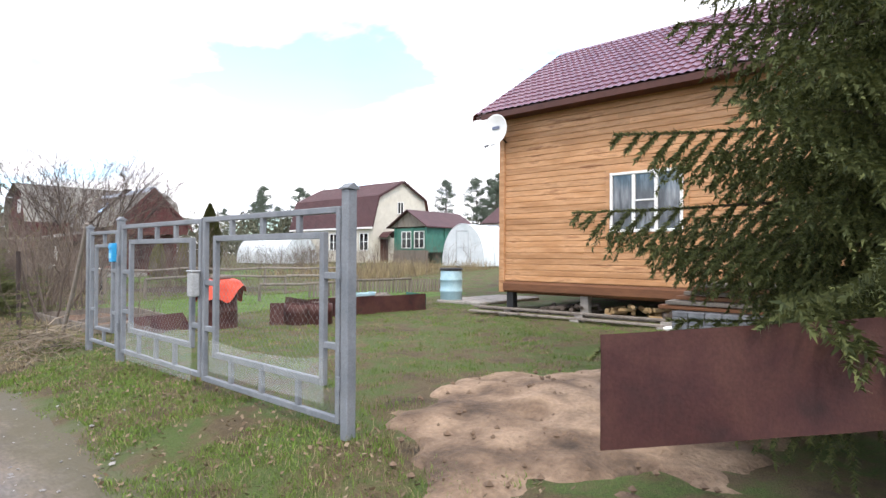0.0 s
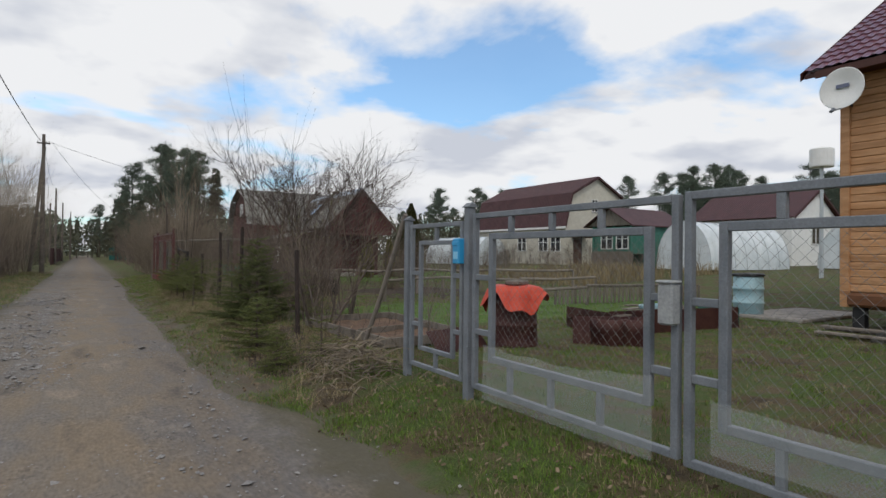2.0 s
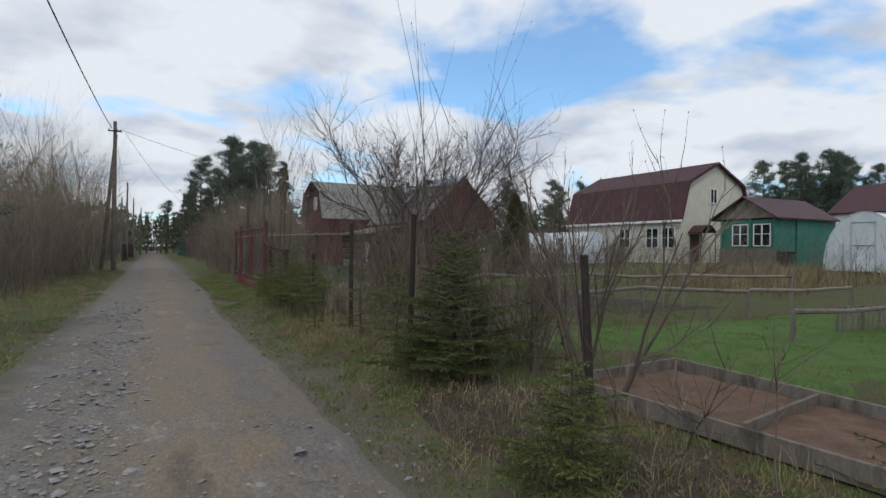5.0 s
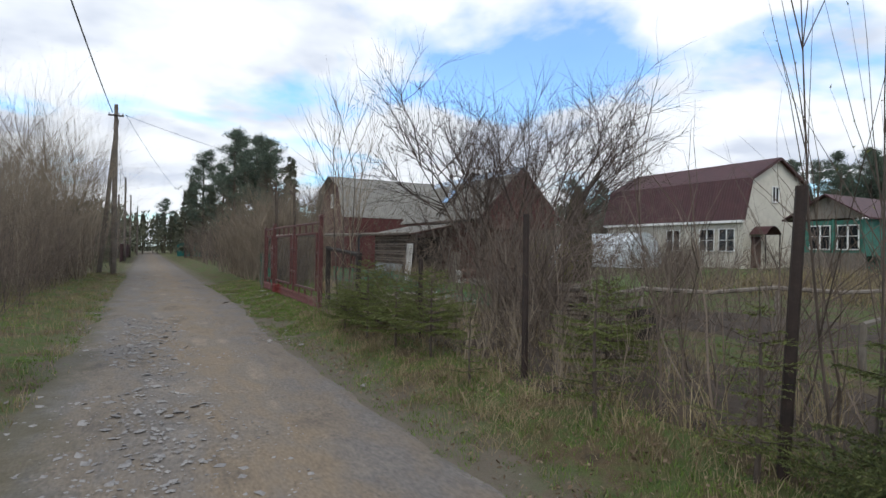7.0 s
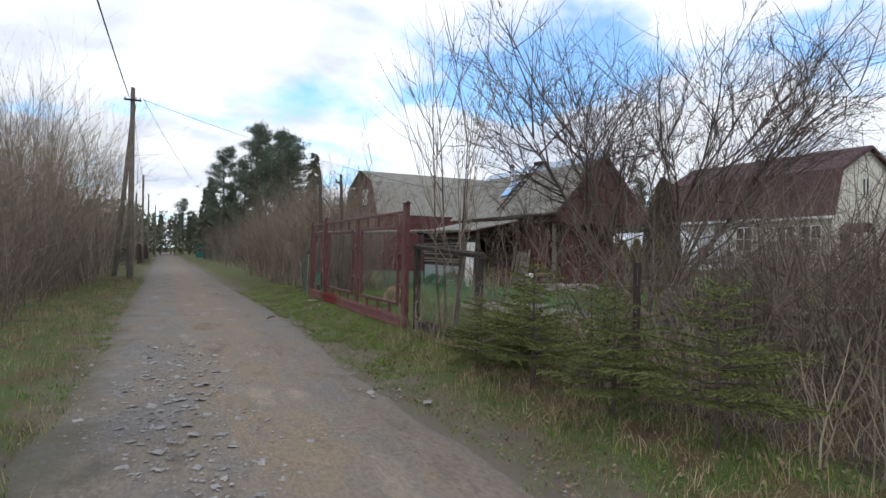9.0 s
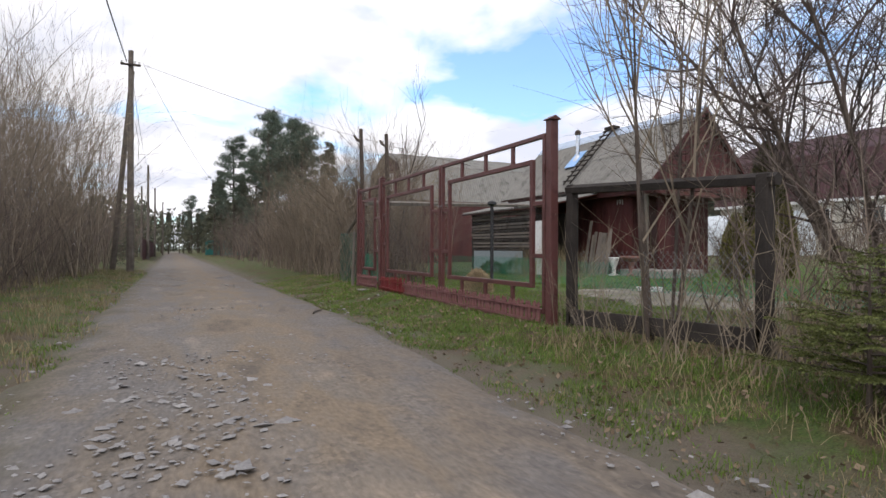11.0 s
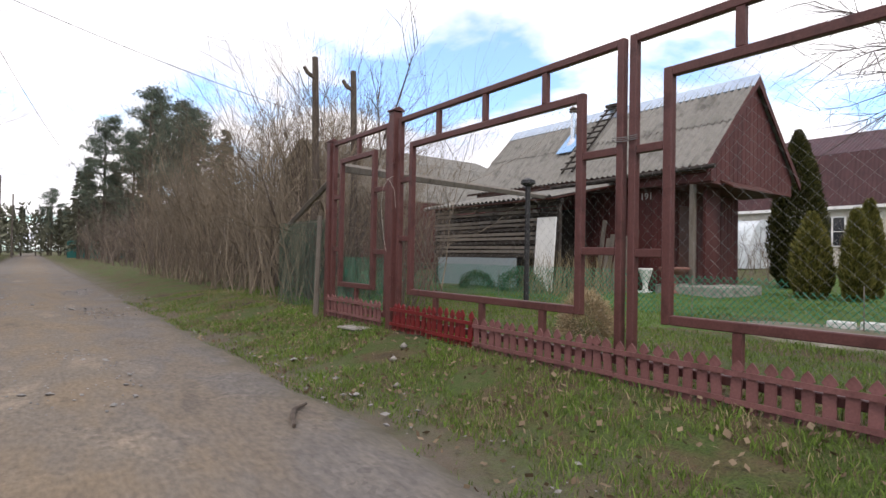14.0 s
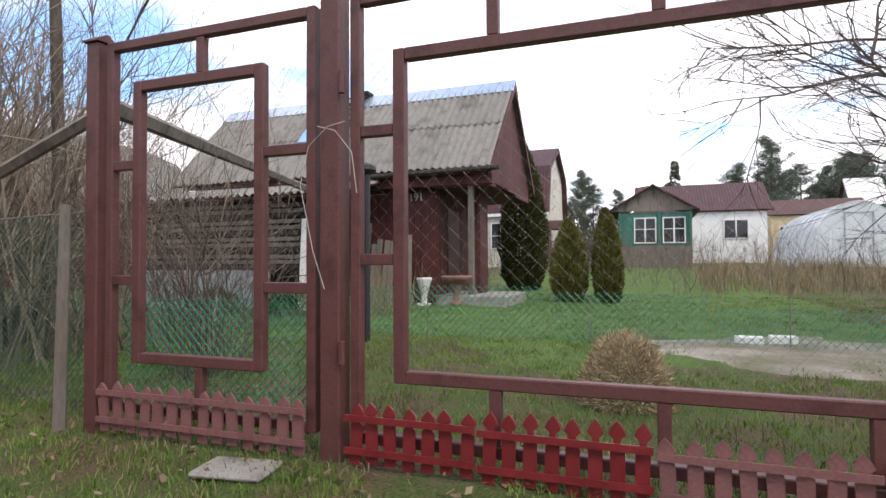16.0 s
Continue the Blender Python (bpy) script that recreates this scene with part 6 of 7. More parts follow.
def bare_tree(name, label, at, stems, height, spread, depth, kids, r, mat=TWIG, lift=0.05, crook=0.10, buds=False, fan=0.6):
    t = thing(name, label, "tree", at)
    m, bud = M(), M() if buds else None
    for k in range(stems):
        a = 6.283 * (k + rng.uniform(-0.3, 0.3)) / stems
        d = Vector((math.cos(a) * spread, math.sin(a) * spread, 1)).normalized()
        limb, r0 = M(), r * rng.uniform(0.7, 1.1)
        length = height * rng.uniform(0.6, 0.8)
        pts, dirs = twig(limb, (0.12 * math.cos(a), 0.12 * math.sin(a), -0.15), d, length, r0, 4, lift, crook * 0.6, 6)
        part("limb", limb, BARK, None).parent = t
        for _ in range(kids + 1):
            u = rng.uniform(0.25, 1.0)
            i = min(3, int(u * 4))
            branching(m, pts[i].lerp(pts[i + 1], u * 4 - i), wobble(dirs[i], fan), length * rng.uniform(0.34, 0.58), r0 * rng.uniform(0.35, 0.5), depth - 1, fan, kids, lift, crook, 0.52, 0.003, bud)
    c = part("crown", m, mat, None)
    c.parent = t
    tagged(c, kind="stuff")
    if bud:
        b = part("bud_cloud", bud, BUD, None, "swelling yellow-green buds")
        b.parent = t
        tagged(b, kind="stuff")
    return t


bare_tree("bare_tree", "old leafless fruit tree with many spreading stems", (7.9, 26.5, 0.2), 11, 6.5, 0.66, 3, 8, 0.060, TWIG_DARK, lift=0.05, crook=0.24, fan=0.85)
bare_tree("bare_tree", "slender leafless sapling by the old fence", (3.2, 15.65, 0.2), 3, 4.9, 0.07, 1, 9, 0.013, BARK, 0.12, 0.09, True, 0.45)
bare_tree("bare_tree", "thin pale birch sapling by the red gate", (3.0, 25.9, 0.2), 4, 5.0, 0.12, 2, 7, 0.026, TWIG_LIGHT, 0.14, 0.06)
bare_tree("bare_tree", "small crooked shrub behind the grey gate", (3.5, 13.0, 0.2), 5, 2.5, 0.45, 2, 4, 0.030, TWIG, 0.06, 0.18, True)
bare_tree("bare_tree", "crooked budding shrub beside the bed", (4.6, 14.6, 0.2), 4, 2.9, 0.30, 2, 4, 0.026, TWIG, 0.06, 0.18, True)
bare_tree("bare_tree", "leafless tree beside the red cottage's shed", (5.0, 38.4, 0.2), 6, 4.2, 0.32, 3, 5, 0.05)
bare_tree("bare_tree", "leafless tree behind the wicket", (3.9, 37.5, 0.2), 5, 3.7, 0.35, 2, 6, 0.045, TWIG_LIGHT)
bare_tree("bare_tree", "leafless budding tree over the thicket", (4.4, 40.6, 0.2), 5, 3.9, 0.4, 3, 5, 0.045, TWIG, 0.05, 0.12, True)
for x, y, h in ((3.6, 36.7, 4.2), (4.35, 36.8, 4.15)):
    lop = thing("lopped_trunk", "dead lopped trunk with a stub of a branch", "tree trunk", (x, y, 0.15), "lopped trunks")
    part("trunk", M().tube([(x, y, 0.05), (x + 0.05, y, h * 0.5), (x, y + 0.03, h)], [0.07, 0.06, 0.05], 8), BARK, lop)
    part("stub", M().tube([(x, y, h - 0.35), (x - 0.11, y + 0.07, h - 0.27), (x - 0.16, y + 0.1, h - 0.17)], [0.04, 0.035, 0.03], 6), BARK, lop)


def thicket(name, label, n, area, h0, h1, mat, depth=1, kids=5, r=0.012, spread=0.22, buds=None, lift=0.12, keep=None):
    """Countless stems over a strip: one object."""
    m, bud = M(), M() if buds else None
    for _ in range(n):
        x, y = rng.uniform(area[0], area[1]), rng.uniform(area[2], area[3])
        if keep and not keep(x, y):
            continue
        a = rng.uniform(0, 6.283)
        d = Vector((math.cos(a) * spread * 1.5 * rng.random(), math.sin(a) * spread * 1.5 * rng.random(), 1)).normalized()
        h = rng.uniform(h0, h1)
        branching(m, (x, y, ground(x, y) - 0.05), d, h, r * (0.5 + h / h1) * rng.uniform(0.6, 1.1), depth, 0.85, kids, lift * 0.6, 0.26, 0.45, 0.0022, bud)
    ob = part(name, m, mat)
    tagged(ob, label, "thicket", kind="stuff")
    if bud and bud.v:
        b = part("thicket_buds", bud, BUD)
        tagged(b, "yellow-green opening buds on the thicket", "buds", kind="stuff")
    return ob


thicket("thicket", "tall leafless willow saplings along the lane", 300, (-10.5, -3.9, 30, 42), 2.2, 4.2, TWIG_LIGHT, 2, 5, 0.011, 0.14)
thicket("thicket", "tallest saplings crowding round the utility pole", 260, (-8.5, -3.3, 38, 51), 3.2, 6.0, TWIG_LIGHT, 2, 5, 0.014, 0.14)
thicket("thicket", "tall slender saplings above the thicket", 55, (-7.5, -3.3, 40, 53), 4.4, 6.4, TWIG_LIGHT, 1, 9, 0.030, 0.10)
thicket("thicket", "dense brown undergrowth below the saplings", 1250, (-10.0, -3.6, 28, 50), 0.8, 2.7, TWIG, 1, 7, 0.010, 0.45)
thicket("thicket", "low brown scrub on the far side of the lane", 260, (-9, -5.2, 18, 31), 0.8, 2.2, TWIG, 1, 7, 0.010, 0.45)
thicket("thicket", "far brown thickets along the lane", 420, (-12, -3.8, 50, 100), 2.2, 4.6, TWIG, 1, 7, 0.028)
thicket("thicket", "dense leafless thicket beyond the red gate", 560, (3.0, 6.2, 36.2, 50), 1.7, 3.3, TWIG_LIGHT, 2, 5, 0.012, 0.35)
thicket("thicket", "brown undergrowth beyond the red gate", 300, (2.9, 5.8, 35.8, 50), 0.6, 2.0, TWIG, 1, 7, 0.009, 0.45)
thicket("thicket", "far thickets along the lane", 520, (3.4, 10, 50, 92), 1.6, 3.6, TWIG, 1, 8, 0.024, 0.3)
thicket("thicket", "tangled bramble and bushes between the plots", 230, (3.3, 6.5, 19.6, 26.6), 0.6, 1.9, TWIG, 2, 4, 0.009, 0.5)
thicket("thicket", "dry raspberry canes along the lost fence", 150, (2.65, 3.6, 17.3, 25.2), 0.35, 0.95, TWIG_LIGHT, 1, 5, 0.007, 0.4)
thicket("thicket", "dry canes before the sagging fence", 46, (2.45, 2.85, 24.4, 26.7), 0.4, 1.1, TWIG_LIGHT, 1, 5, 0.006, 0.4)
thicket("thicket", "low bushes behind the young spruces", 90, (2.6, 4.6, 9.4, 19.5), 0.4, 1.1, TWIG, 1, 6, 0.007, 0.5)
thicket("thicket", "currant bushes in the gardens", 330, (7.5, 19, 19.5, 31.5), 0.6, 1.5, TWIG, 1, 6, 0.008, 0.5, keep=lambda x, y: y < 26 or x > 15)
thicket("thicket", "bare bushes before the far houses", 420, (19, 31, 20, 42), 0.7, 1.7, TWIG, 1, 6, 0.012, 0.45, keep=lambda x, y: y > 26 or x < 27)
thicket("thicket", "grey bushes behind the grey wicket", 45, (3.0, 6.0, 15.5, 20), 0.8, 2.2, TWIG, 1, 7, 0.010, 0.35)
bushes = bush_mesh(46, 1.9, 0.55, 1, 7, 0.011)
bm_me = bushes.mesh("bush", TWIG)
for x, y, s, rz in ((4.4, 20.8, 1.15, 0), (5.0, 22.4, 1.2, 70), (9.8, 22.6, 0.9, 130), (12.0, 25.0, 1.3, 10), (23, 33, 0.9, 0), (26, 36, 1.0, 50), (4.2, 34.8, 0.9, 200), (3.9, 14.8, 0.8, 20)):
    b = thing("bush", "leafless rounded bush with fine brown twigs", "bush", (x, y, ground(x, y)), "bare bushes")
    o = tagged(new("crown", bm_me), kind="stuff")
    o.parent = b
    b.matrix_basis = pose(x, y, ground(x, y), 0, 0, rz)
    b.scale = (s, s, s)


def thuja(x, y, h, r, label):
    t = thing("thuja", label, "conifer", (x, y, ground(x, y)), "thujas")
    z0 = ground(x, y)
    wood, leaf = M(), M()
    wood.tube([(x, y, z0 - 0.1), (x, y, z0 + h * 0.9)], [0.05, 0.01], 6, False)
    for _ in range(int(6500 * h)):
        f = rng.random()
        prof = r * (math.sin(math.pi * (0.10 + 0.90 * f) ** 0.75) ** 0.75) * rng.uniform(0.55, 1.06)
        a = rng.uniform(0, 6.283)
        lump = 1 + 0.13 * noise.noise((math.cos(a) * 2, math.sin(a) * 2, f * h * 2.2 + x))
        p = Vector((x + prof * lump * math.cos(a), y + prof * lump * math.sin(a), z0 + h * f * 0.97))
        leaf_bit(leaf, p, wobble(Vector((math.cos(a) * 0.6, math.sin(a) * 0.6, 0.8)), 0.4), rng.uniform(0.06, 0.14), 0.04)
    part("trunk", wood, BARK, t)
    part("foliage", leaf, THUJA if h > 3 else THUJA_PALE, t)
    return t


thuja(17.6, 35.1, 4.6, 0.70, "tall dark columnar thuja beside the cottage")
thuja(13.6, 33.2, 1.9, 0.38, "low yellowish-green thuja on the lawn")
thuja(13.4, 32.3, 1.9, 0.25, "young thuja in a short row")
thuja(14.75, 32.5, 2.2, 0.27, "young thuja in a short row")


def dome(x, y, r, mat, label, name="shrub", tall=0.95, n=2600, width=0.022):
    t = thing(name, label, "shrub", (x, y, ground(x, y)))
    m = M()
    for _ in range(n):
        d = Vector((rng.gauss(0, 1), rng.gauss(0, 1), abs(rng.gauss(0, 1)))).normalized()
        p = Vector((x, y, ground(x, y))) + Vector((d.x, d.y, d.z * tall)) * r * rng.uniform(0.7, 1.03) * (1 + 0.12 * noise.noise(d * 2.5))
        leaf_bit(m, p, wobble(d, 0.6), 0.05, width)
    part("foliage", m, mat, t)


dome(8.9, 37.3, 0.55, leaf_material("box_leaf", (0.015, 0.04, 0.015), (0.05, 0.09, 0.025)), "clipped dark green garden shrub")
dome(4.3, 31.6, 0.28, leaf_material("straw_blade", (0.24, 0.18, 0.10), (0.48, 0.38, 0.24)), "dry tufted ornamental grass clump on the lawn", "grass_clump", 1.55, 6500, 0.008)
dome(9.0, 39.0, 0.45, THUJA, "low dull green juniper by the shed")

# ---- woods ----
p1, p2 = pine("pine_tree", 14.3, "tall Scots pine with a broken open crown"), pine("pine_tree", 12.5, "Scots pine with a bushy top", 0.32, 44, 2.9)
f1 = conic("spruce_tree", 11, "dark spruce standing beyond the gardens", 1.9)
f2 = conic("spruce_tree", 8.5, "dark far spruce with a thin tip", 1.6)
for o, x, y in ((p1, 7.9, 80.3), (p2, 5.2, 86), (f1, 15.6, 89), (f2, 3.6, 92)):
    o.matrix_basis = pose(x, y, ground(x, y) - 0.1)
spots = [(p2, 6.9, 83, 0.85), (p2, 9.4, 84, 0.95), (f1, 5.9, 86, 0.8), (f1, 8.7, 88, 0.95), (p2, 11.9, 84, 1.0), (p1, 11.2, 86, 1.05), (p2, 13.6, 91, 1.25), (p1, 10.0, 92, 1.1), (f1, 14.8, 84, 1.15), (f1, 12.6, 88, 1.2), (f2, 6.4, 90, 1.0), (f2, 4.8, 99, 1.1), (f1, 5.5, 110, 1.1), (p2, -3.35, 20.5, 0.34), (f2, -3.6, 57.0, 0.28), (f2, -3.2, 62.0, 0.33)]
for k in range(42):
    a = radians(rng.uniform(28, 63))
    d = rng.uniform(82, 125)
    spots.append((rng.choice((p1, p2, p2, f1)), 2 + d * math.sin(a), 10 + d * math.cos(a), rng.uniform(0.65, 1.0)))
for k in range(80):
    a = radians(rng.uniform(63, 115))
    d = rng.uniform(66, 100)
    spots.append((rng.choice((p1, p2, f1)), 2 + d * math.sin(a), 22 + d * math.cos(a), rng.uniform(0.75, 1.05)))
for k in range(60):
    spots.append((rng.choice((f1, f2, f1, p2)), rng.uniform(-24, 16), rng.uniform(128, 170), rng.uniform(0.6, 0.95)))
for src, x, y, sc in spots:
    c = copy_thing(src, pose(x, y, ground(x, y) - 0.1, 0, 0, rng.uniform(0, 360)))
    c.scale = (sc, sc, sc)
m = M()
for _ in range(2600):
    a = radians(rng.uniform(-8, 118))
    d = rng.uniform(78, 130)
    x, y = 2 + d * math.sin(a), 20 + d * math.cos(a)
    if -3 < x < 6 and y < 132:
        continue
    h = rng.uniform(4, 8.5)
    twig(m, (x, y, 0.5), wobble(Vector((0, 0, 1)), 0.15), h, 0.10, 2, 0.1, 0.1)
    for _ in range(5):
        c = Vector((x, y, 0.6 + h * rng.uniform(0.2, 1)))
        for _ in range(4):
            leaf_bit(m, c + Vector((rng.uniform(-1, 1), rng.uniform(-1, 1), 0)), wobble(Vector((0, 0, 0.6)), 0.9), rng.uniform(0.6, 1.3), 0.35)
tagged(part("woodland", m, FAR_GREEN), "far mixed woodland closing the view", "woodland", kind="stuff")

# ---- grass, leaves and stones ----
nrng = np.random.default_rng(11)


def blades(name, label, n, area, h0, h1, w, mat, lean=0.5, keep=None, clump=0.0):
    xs, ys = nrng.uniform(area[0], area[1], n), nrng.uniform(area[2], area[3], n)
    if clump:
        k = max(1, n // 14)
        cx, cy = nrng.uniform(area[0], area[1], k), nrng.uniform(area[2], area[3], k)
        pick = nrng.integers(0, k, n)
        xs, ys = cx[pick] + nrng.normal(0, clump, n), cy[pick] + nrng.normal(0, clump, n)
    verts, faces = [], []
    for x, y in zip(xs.tolist(), ys.tolist()):
        if keep and not keep(x, y):
            continue
        z = ground(x, y) - 0.01
        h, a, b = nrng.uniform(h0, h1), nrng.uniform(0, 6.283), nrng.uniform(0, 6.283)
        l = nrng.uniform(0.05, lean) * h
        dx, dy = math.cos(a) * w / 2, math.sin(a) * w / 2
        lx, ly = math.cos(b) * l, math.sin(b) * l
        k = len(verts)
        verts += [(x - dx, y - dy, z), (x + dx, y + dy, z), (x + lx * 0.4 + dx * 0.7, y + ly * 0.4 + dy * 0.7, z + h * 0.6), (x + lx * 0.4 - dx * 0.7, y + ly * 0.4 - dy * 0.7, z + h * 0.6), (x + lx, y + ly, z + h * 0.95)]
        faces += [(k, k + 1, k + 2, k + 3), (k + 3, k + 2, k + 4)]
    m = M()
    m.v, m.f = verts, faces
    return tagged(part(name, m, mat), label, "grass", kind="stuff")


off_road = lambda x, y: x > road_right(y) - 0.10 + 0.30 * noise.noise((x * 2, y * 2, 0)) or x < road_left(y) + 0.10 + 0.30 * noise.noise((x * 2, y * 2, 4))
patchy = lambda x, y: off_road(x, y) and noise.noise((x * 1.1, y * 1.1, 2)) > -0.24
not_sand = lambda x, y: math.hypot((x - 4.9) / 2.5, (y - 2.0) / 1.75) > 0.80 + 0.35 * noise.noise((x * 1.5, y * 1.5, 1))
blades("grass", "short new grass on the verge", 60000, (1.25, 3.1, -1, 40), 0.02, 0.075, 0.006, BLADE, 0.7, lambda x, y: patchy(x, y) and not_sand(x, y), 0.06)
blades("grass", "dense short grass along the red gate", 36000, (1.35, 2.75, 24, 36.5), 0.015, 0.065, 0.006, BLADE, 1.1, patchy, 0.05)
blades("grass", "dense short grass before the grey gate", 20000, (1.4, 2.95, 2.5, 9.5), 0.015, 0.06, 0.006, BLADE, 1.1, patchy, 0.05)
blades("grass", "dry winter grass on the verge", 42000, (1.25, 3.2, -1, 40), 0.02, 0.08, 0.005, BLADE_DRY, 1.0, patchy, 0.08)
blades("grass", "short grass on the far side of the lane", 16000, (-4.2, -1.65, 6, 50), 0.02, 0.08, 0.008, BLADE, 0.8, patchy, 0.08)
blades("grass", "dry grass under the saplings", 16000, (-5.0, -1.7, 8, 50), 0.03, 0.18, 0.008, BLADE_DRY, 0.9, off_road, 0.10)
blades("grass", "thin lawn inside the grey gate", 60000, (2.95, 13, 1.5, 20), 0.025, 0.07, 0.008, BLADE, 0.7, lambda x, y: not_sand(x, y) and noise.noise((x * 0.7, y * 0.7, 6)) > -0.25 and not (3.4 < x < 5.1 and 10.4 < y < 13.6) and not (x > 12.3 and y < 8.4), 0.07)
blades("grass", "dry thatch on the lawn inside the grey gate", 15000, (2.95, 12.3, 3, 14), 0.02, 0.06, 0.007, BLADE_DRY, 1.2, not_sand, 0.07)
blades("grass", "green lawn behind the red gate", 44000, (2.95, 16, 26.5, 40), 0.03, 0.08, 0.008, BLADE, 0.7, lambda x, y: (not (5.4 < x < 8.3 and 26.4 < y < 31.8) or noise.noise((x * 2, y * 2, 0)) > 0.25) and not (x > 11.6 and y > 34.5), 0.07)
blades("grass", "fresh green lawn just inside the red gate", 42000, (2.9, 7.6, 26.8, 37), 0.02, 0.065, 0.006, BLADE, 0.9, lambda x, y: not (5.4 < x and y < 31.8) or noise.noise((x * 2, y * 2, 0)) > 0.1, 0.07)
blades("grass", "dry thatch in the lawn behind the red gate", 14000, (2.9, 9, 26.8, 37), 0.015, 0.05, 0.006, BLADE_DRY, 1.3, None, 0.08)
fringe = lambda x, y: (abs(x - road_right(y)) < 0.30 + 0.25 * noise.noise((x * 3, y * 1.5, 8)) or abs(x - road_left(y)) < 0.30 + 0.25 * noise.noise((x * 3, y * 1.5, 9))) and noise.noise((x * 1.7, y * 1.7, 3)) > -0.12
blades("grass", "ragged low tufts creeping into the lane", 34000, (1.1, 2.4, 1, 40), 0.012, 0.05, 0.008, BLADE, 1.2, fringe, 0.05)
blades("grass", "ragged low tufts creeping into the lane", 26000, (-2.5, -1.3, 4, 48), 0.012, 0.06, 0.010, BLADE, 1.2, fringe, 0.06)
blades("dry_grass", "tall bleached grass among the young spruces", 6500, (1.9, 3.4, 9, 26.6), 0.06, 0.22, 0.006, BLADE_DRY, 1.3, None, 0.10)
blades("dry_grass", "bleached reeds between the plots", 1500, (2.9, 5.5, 15, 26), 0.2, 0.6, 0.007, BLADE_DRY, 1.3, None, 0.12)
blades("dry_grass", "dry weeds beside the cottage", 500, (8.3, 10.6, 35.6, 37.0), 0.5, 1.2, 0.010, BLADE_DRY, 0.5, None, 0.2)
m = M()
for _ in range(300):
    x, y = rng.gauss(2.62, 0.26), rng.gauss(9.55, 0.50)
    high = max(0.0, 1 - math.hypot((x - 2.62) / 0.6, (y - 9.55) / 1.1)) * 0.38
    a = rng.uniform(0, 6.283)
    twig(m, (x, y, ground(x, y) + rng.uniform(0, high)), Vector((math.cos(a), math.sin(a), rng.uniform(0.0, 0.7))).normalized(), rng.uniform(0.2, 0.7), rng.uniform(0.004, 0.010), 4, -0.22, 0.28)
tagged(part("stalk_heap", m, TWIG_LIGHT), "heap of dead pale stalks beside the grey wicket", "stalks", kind="stuff")
blades("dry_grass", "flattened bleached tufts on the verge", 5000, (1.6, 2.7, 8.5, 24), 0.05, 0.20, 0.006, BLADE_DRY, 2.0, lambda x, y: off_road(x, y) and noise.noise((x * 1.3, y * 0.7, 7)) > -0.05, 0.07)
blades("dry_grass", "bleached weeds in the far garden", 5000, (17, 28, 20, 30), 0.3, 0.8, 0.02, BLADE_DRY, 0.7, None, 0.2)

m = M()
for _ in range(9000):
    x, y = rng.uniform(1.2, 3.2), rng.uniform(0, 36)
    if off_road(x, y):
        p = Vector((x, y, ground(x, y) + rng.uniform(0.01, 0.05)))
        a, b = wobble(Vector((1, 0, 0)), 1.0) * rng.uniform(0.008, 0.026), wobble(Vector((0, 1, 0)), 1.0) * rng.uniform(0.008, 0.022)
        m.add((p - a, p - b, p + a, p + b), [(0, 1, 2, 3)])
tagged(part("fallen_leaves", m, DEAD_LEAF), "brown fallen leaves on the verge", "leaves", kind="stuff")

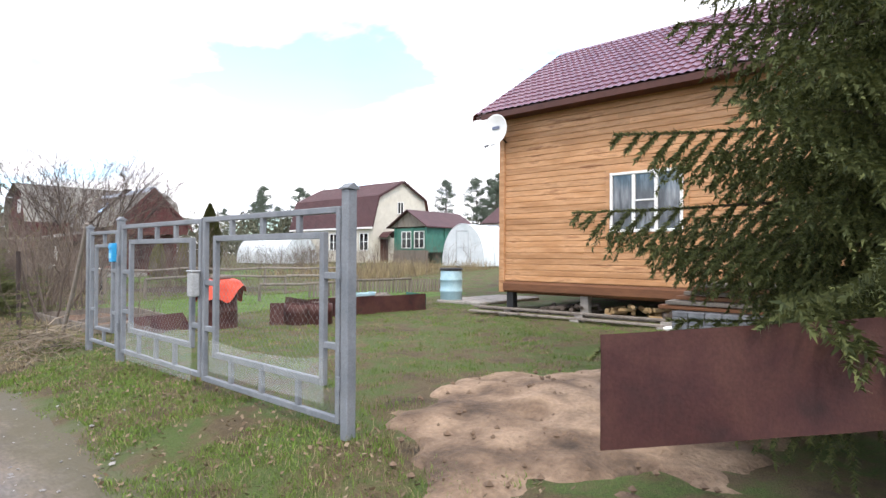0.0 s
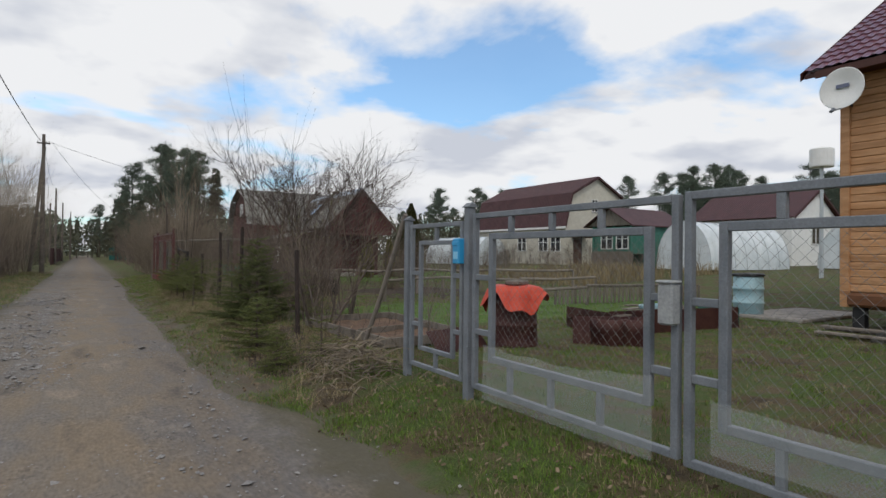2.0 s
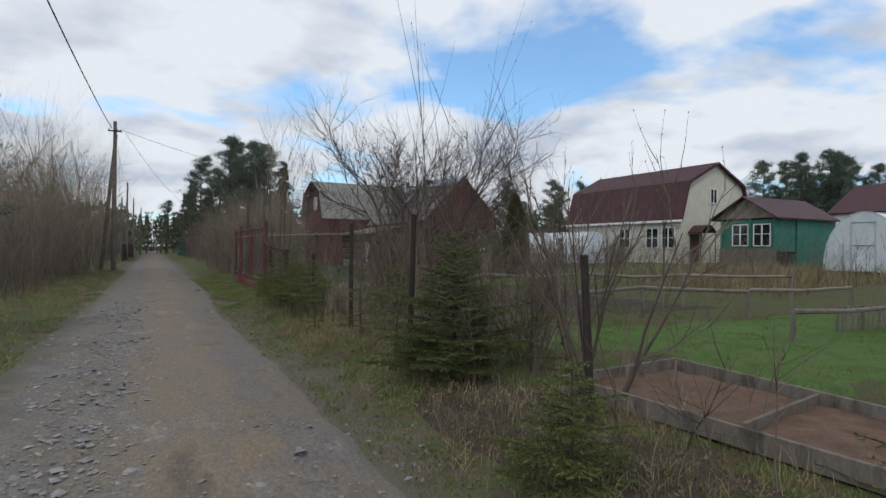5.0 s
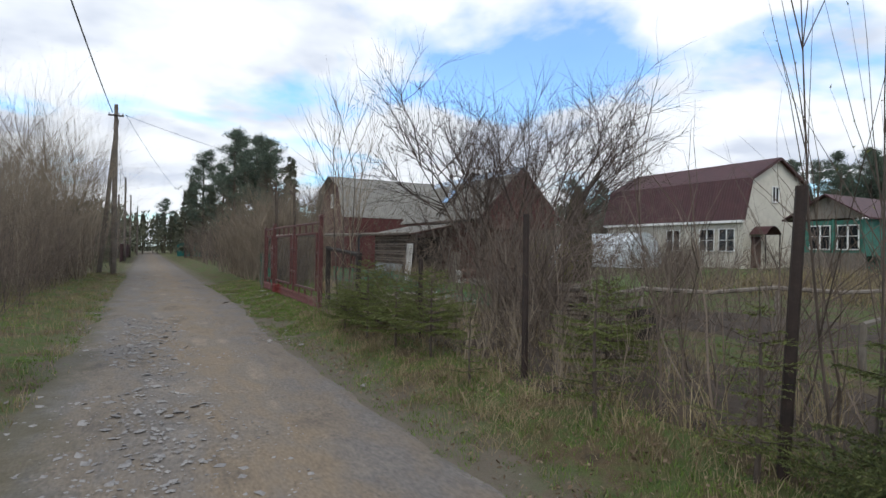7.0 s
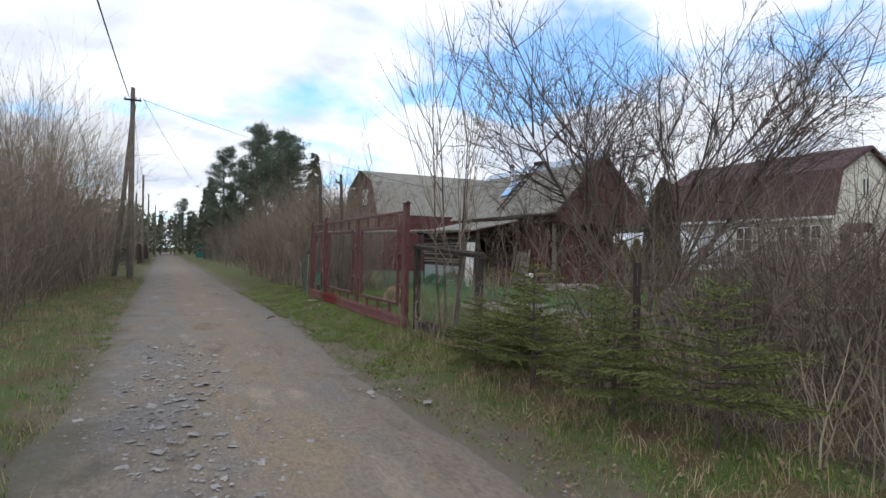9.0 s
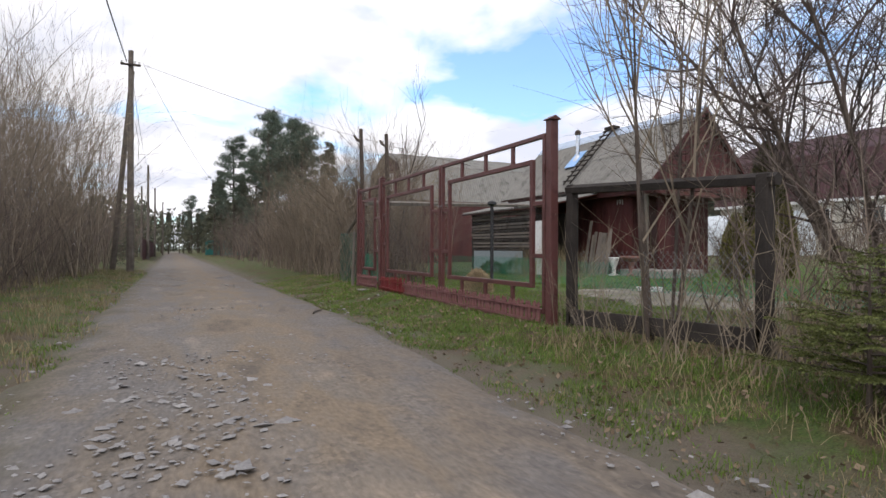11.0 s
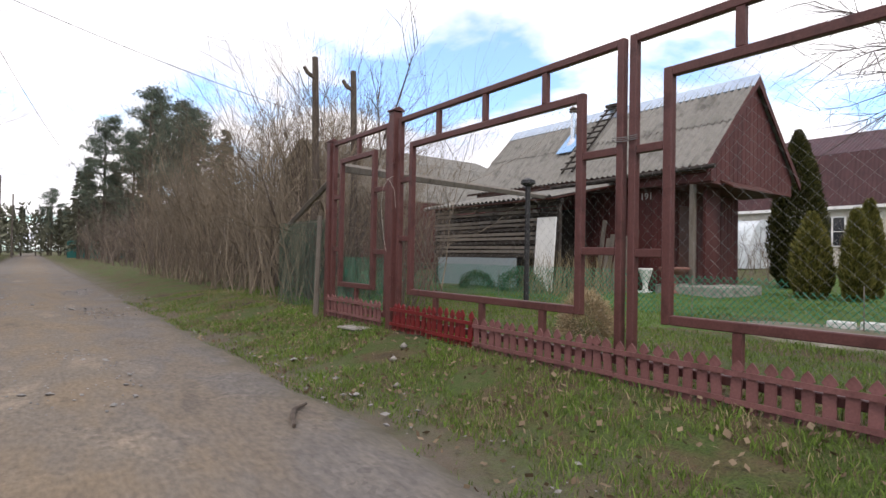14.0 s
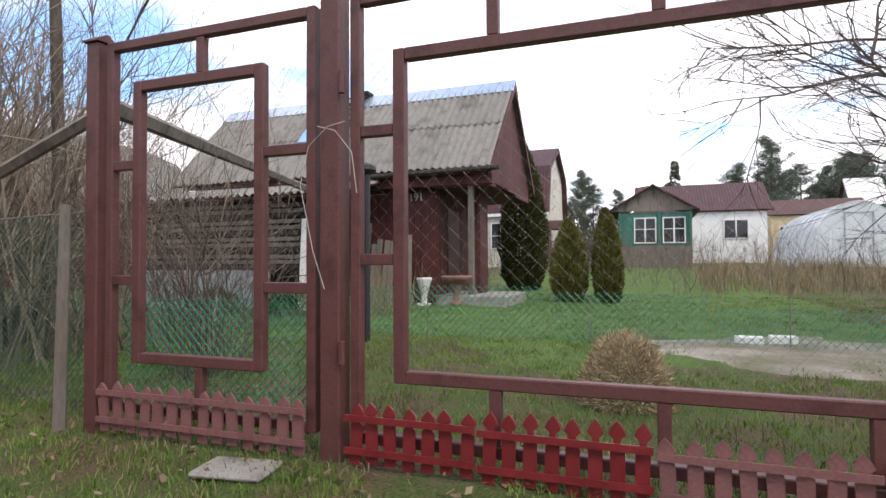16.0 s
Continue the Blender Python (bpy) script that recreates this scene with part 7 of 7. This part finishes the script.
m = M()
octa = [(1, 0, 0), (0, 1, 0), (-1, 0, 0), (0, -1, 0), (0, 0, 0.7), (0, 0, -0.7)]
octf = [(0, 1, 4), (1, 2, 4), (2, 3, 4), (3, 0, 4), (1, 0, 5), (2, 1, 5), (3, 2, 5), (0, 3, 5)]
for k in range(12000):
    y = rng.uniform(2, 44)
    if k > 9500:
        x, y = rng.gauss(-0.95, 0.45), rng.uniform(11, 28)
    elif k % 3:
        x = rng.gauss(-0.85, 0.42) if k % 2 else rng.gauss(0.75, 0.35)
    else:
        x = rng.uniform(road_left(y) - 0.2, road_right(y) + 0.35)
    stony = x < -0.2 and 12 < y < 27
    if not road_left(y) - 0.3 < x < road_right(y) + 0.4 or noise.noise((x * 0.8, y * 0.35, 6)) < (-0.42 if stony else 0.06):
        continue
    s = min(0.06, 0.006 + rng.expovariate(1 / (0.011 if stony else 0.007)))
    c, turn = Vector((x, y, max(0.012, ground(x, y)) * (1.0 if x > 1.5 else 0.6) + 0.022)), Matrix.Rotation(rng.uniform(0, 6.3), 3, "Z") @ Matrix.Rotation(rng.uniform(-0.4, 0.4), 3, "X")
    sx, sy = s * rng.uniform(0.7, 1.3), s * rng.uniform(0.7, 1.3)
    m.add([c + turn @ Vector((p[0] * sx * rng.uniform(.8, 1.1), p[1] * sy * rng.uniform(.8, 1.1), p[2] * s * (0.35 if stony else 0.6))) for p in octa], octf)
tagged(part("gravel", m, STONE), "loose grey stones pressed into the lane", "gravel", kind="stuff")
for x, y, s in ((0.3, 28.8, 0.04), (2.45, 32.0, 0.045), (2.2, 31.75, 0.04), (1.9, 31.2, 0.035)):
    st = thing("stone", "pale loose stone on the ground", "stone", (x, y, ground(x, y)))
    part("stone", M().add([Vector((x, y, max(0.0, ground(x, y)) + 0.018)) + Vector((p[0] * s * rng.uniform(.8, 1.2), p[1] * s * rng.uniform(.8, 1.2), p[2] * s)) for p in octa], octf), CONCRETE, st, smooth=True)
stick = thing("stick", "dark dead stick lying on the lane", "stick", (1.08, 30.9, 0.03))
part("stick", M().tube([(1.0, 30.75, 0.045), (1.05, 30.9, 0.055), (1.12, 31.05, 0.045), (1.22, 31.12, 0.05)], [0.012, 0.016, 0.014, 0.008], 6), BARK, stick)
slabstone = thing("stepping_stone", "flat concrete step before the wicket", "slab", (2.62, 33.2, 0.2))
part("slab", M().box((2.58, 33.15, ground(2.58, 33.15) + 0.01), (0.22, 0.34, 0.03), Matrix.Rotation(0.15, 3, "Z"), 0.012), CONCRETE, slabstone)
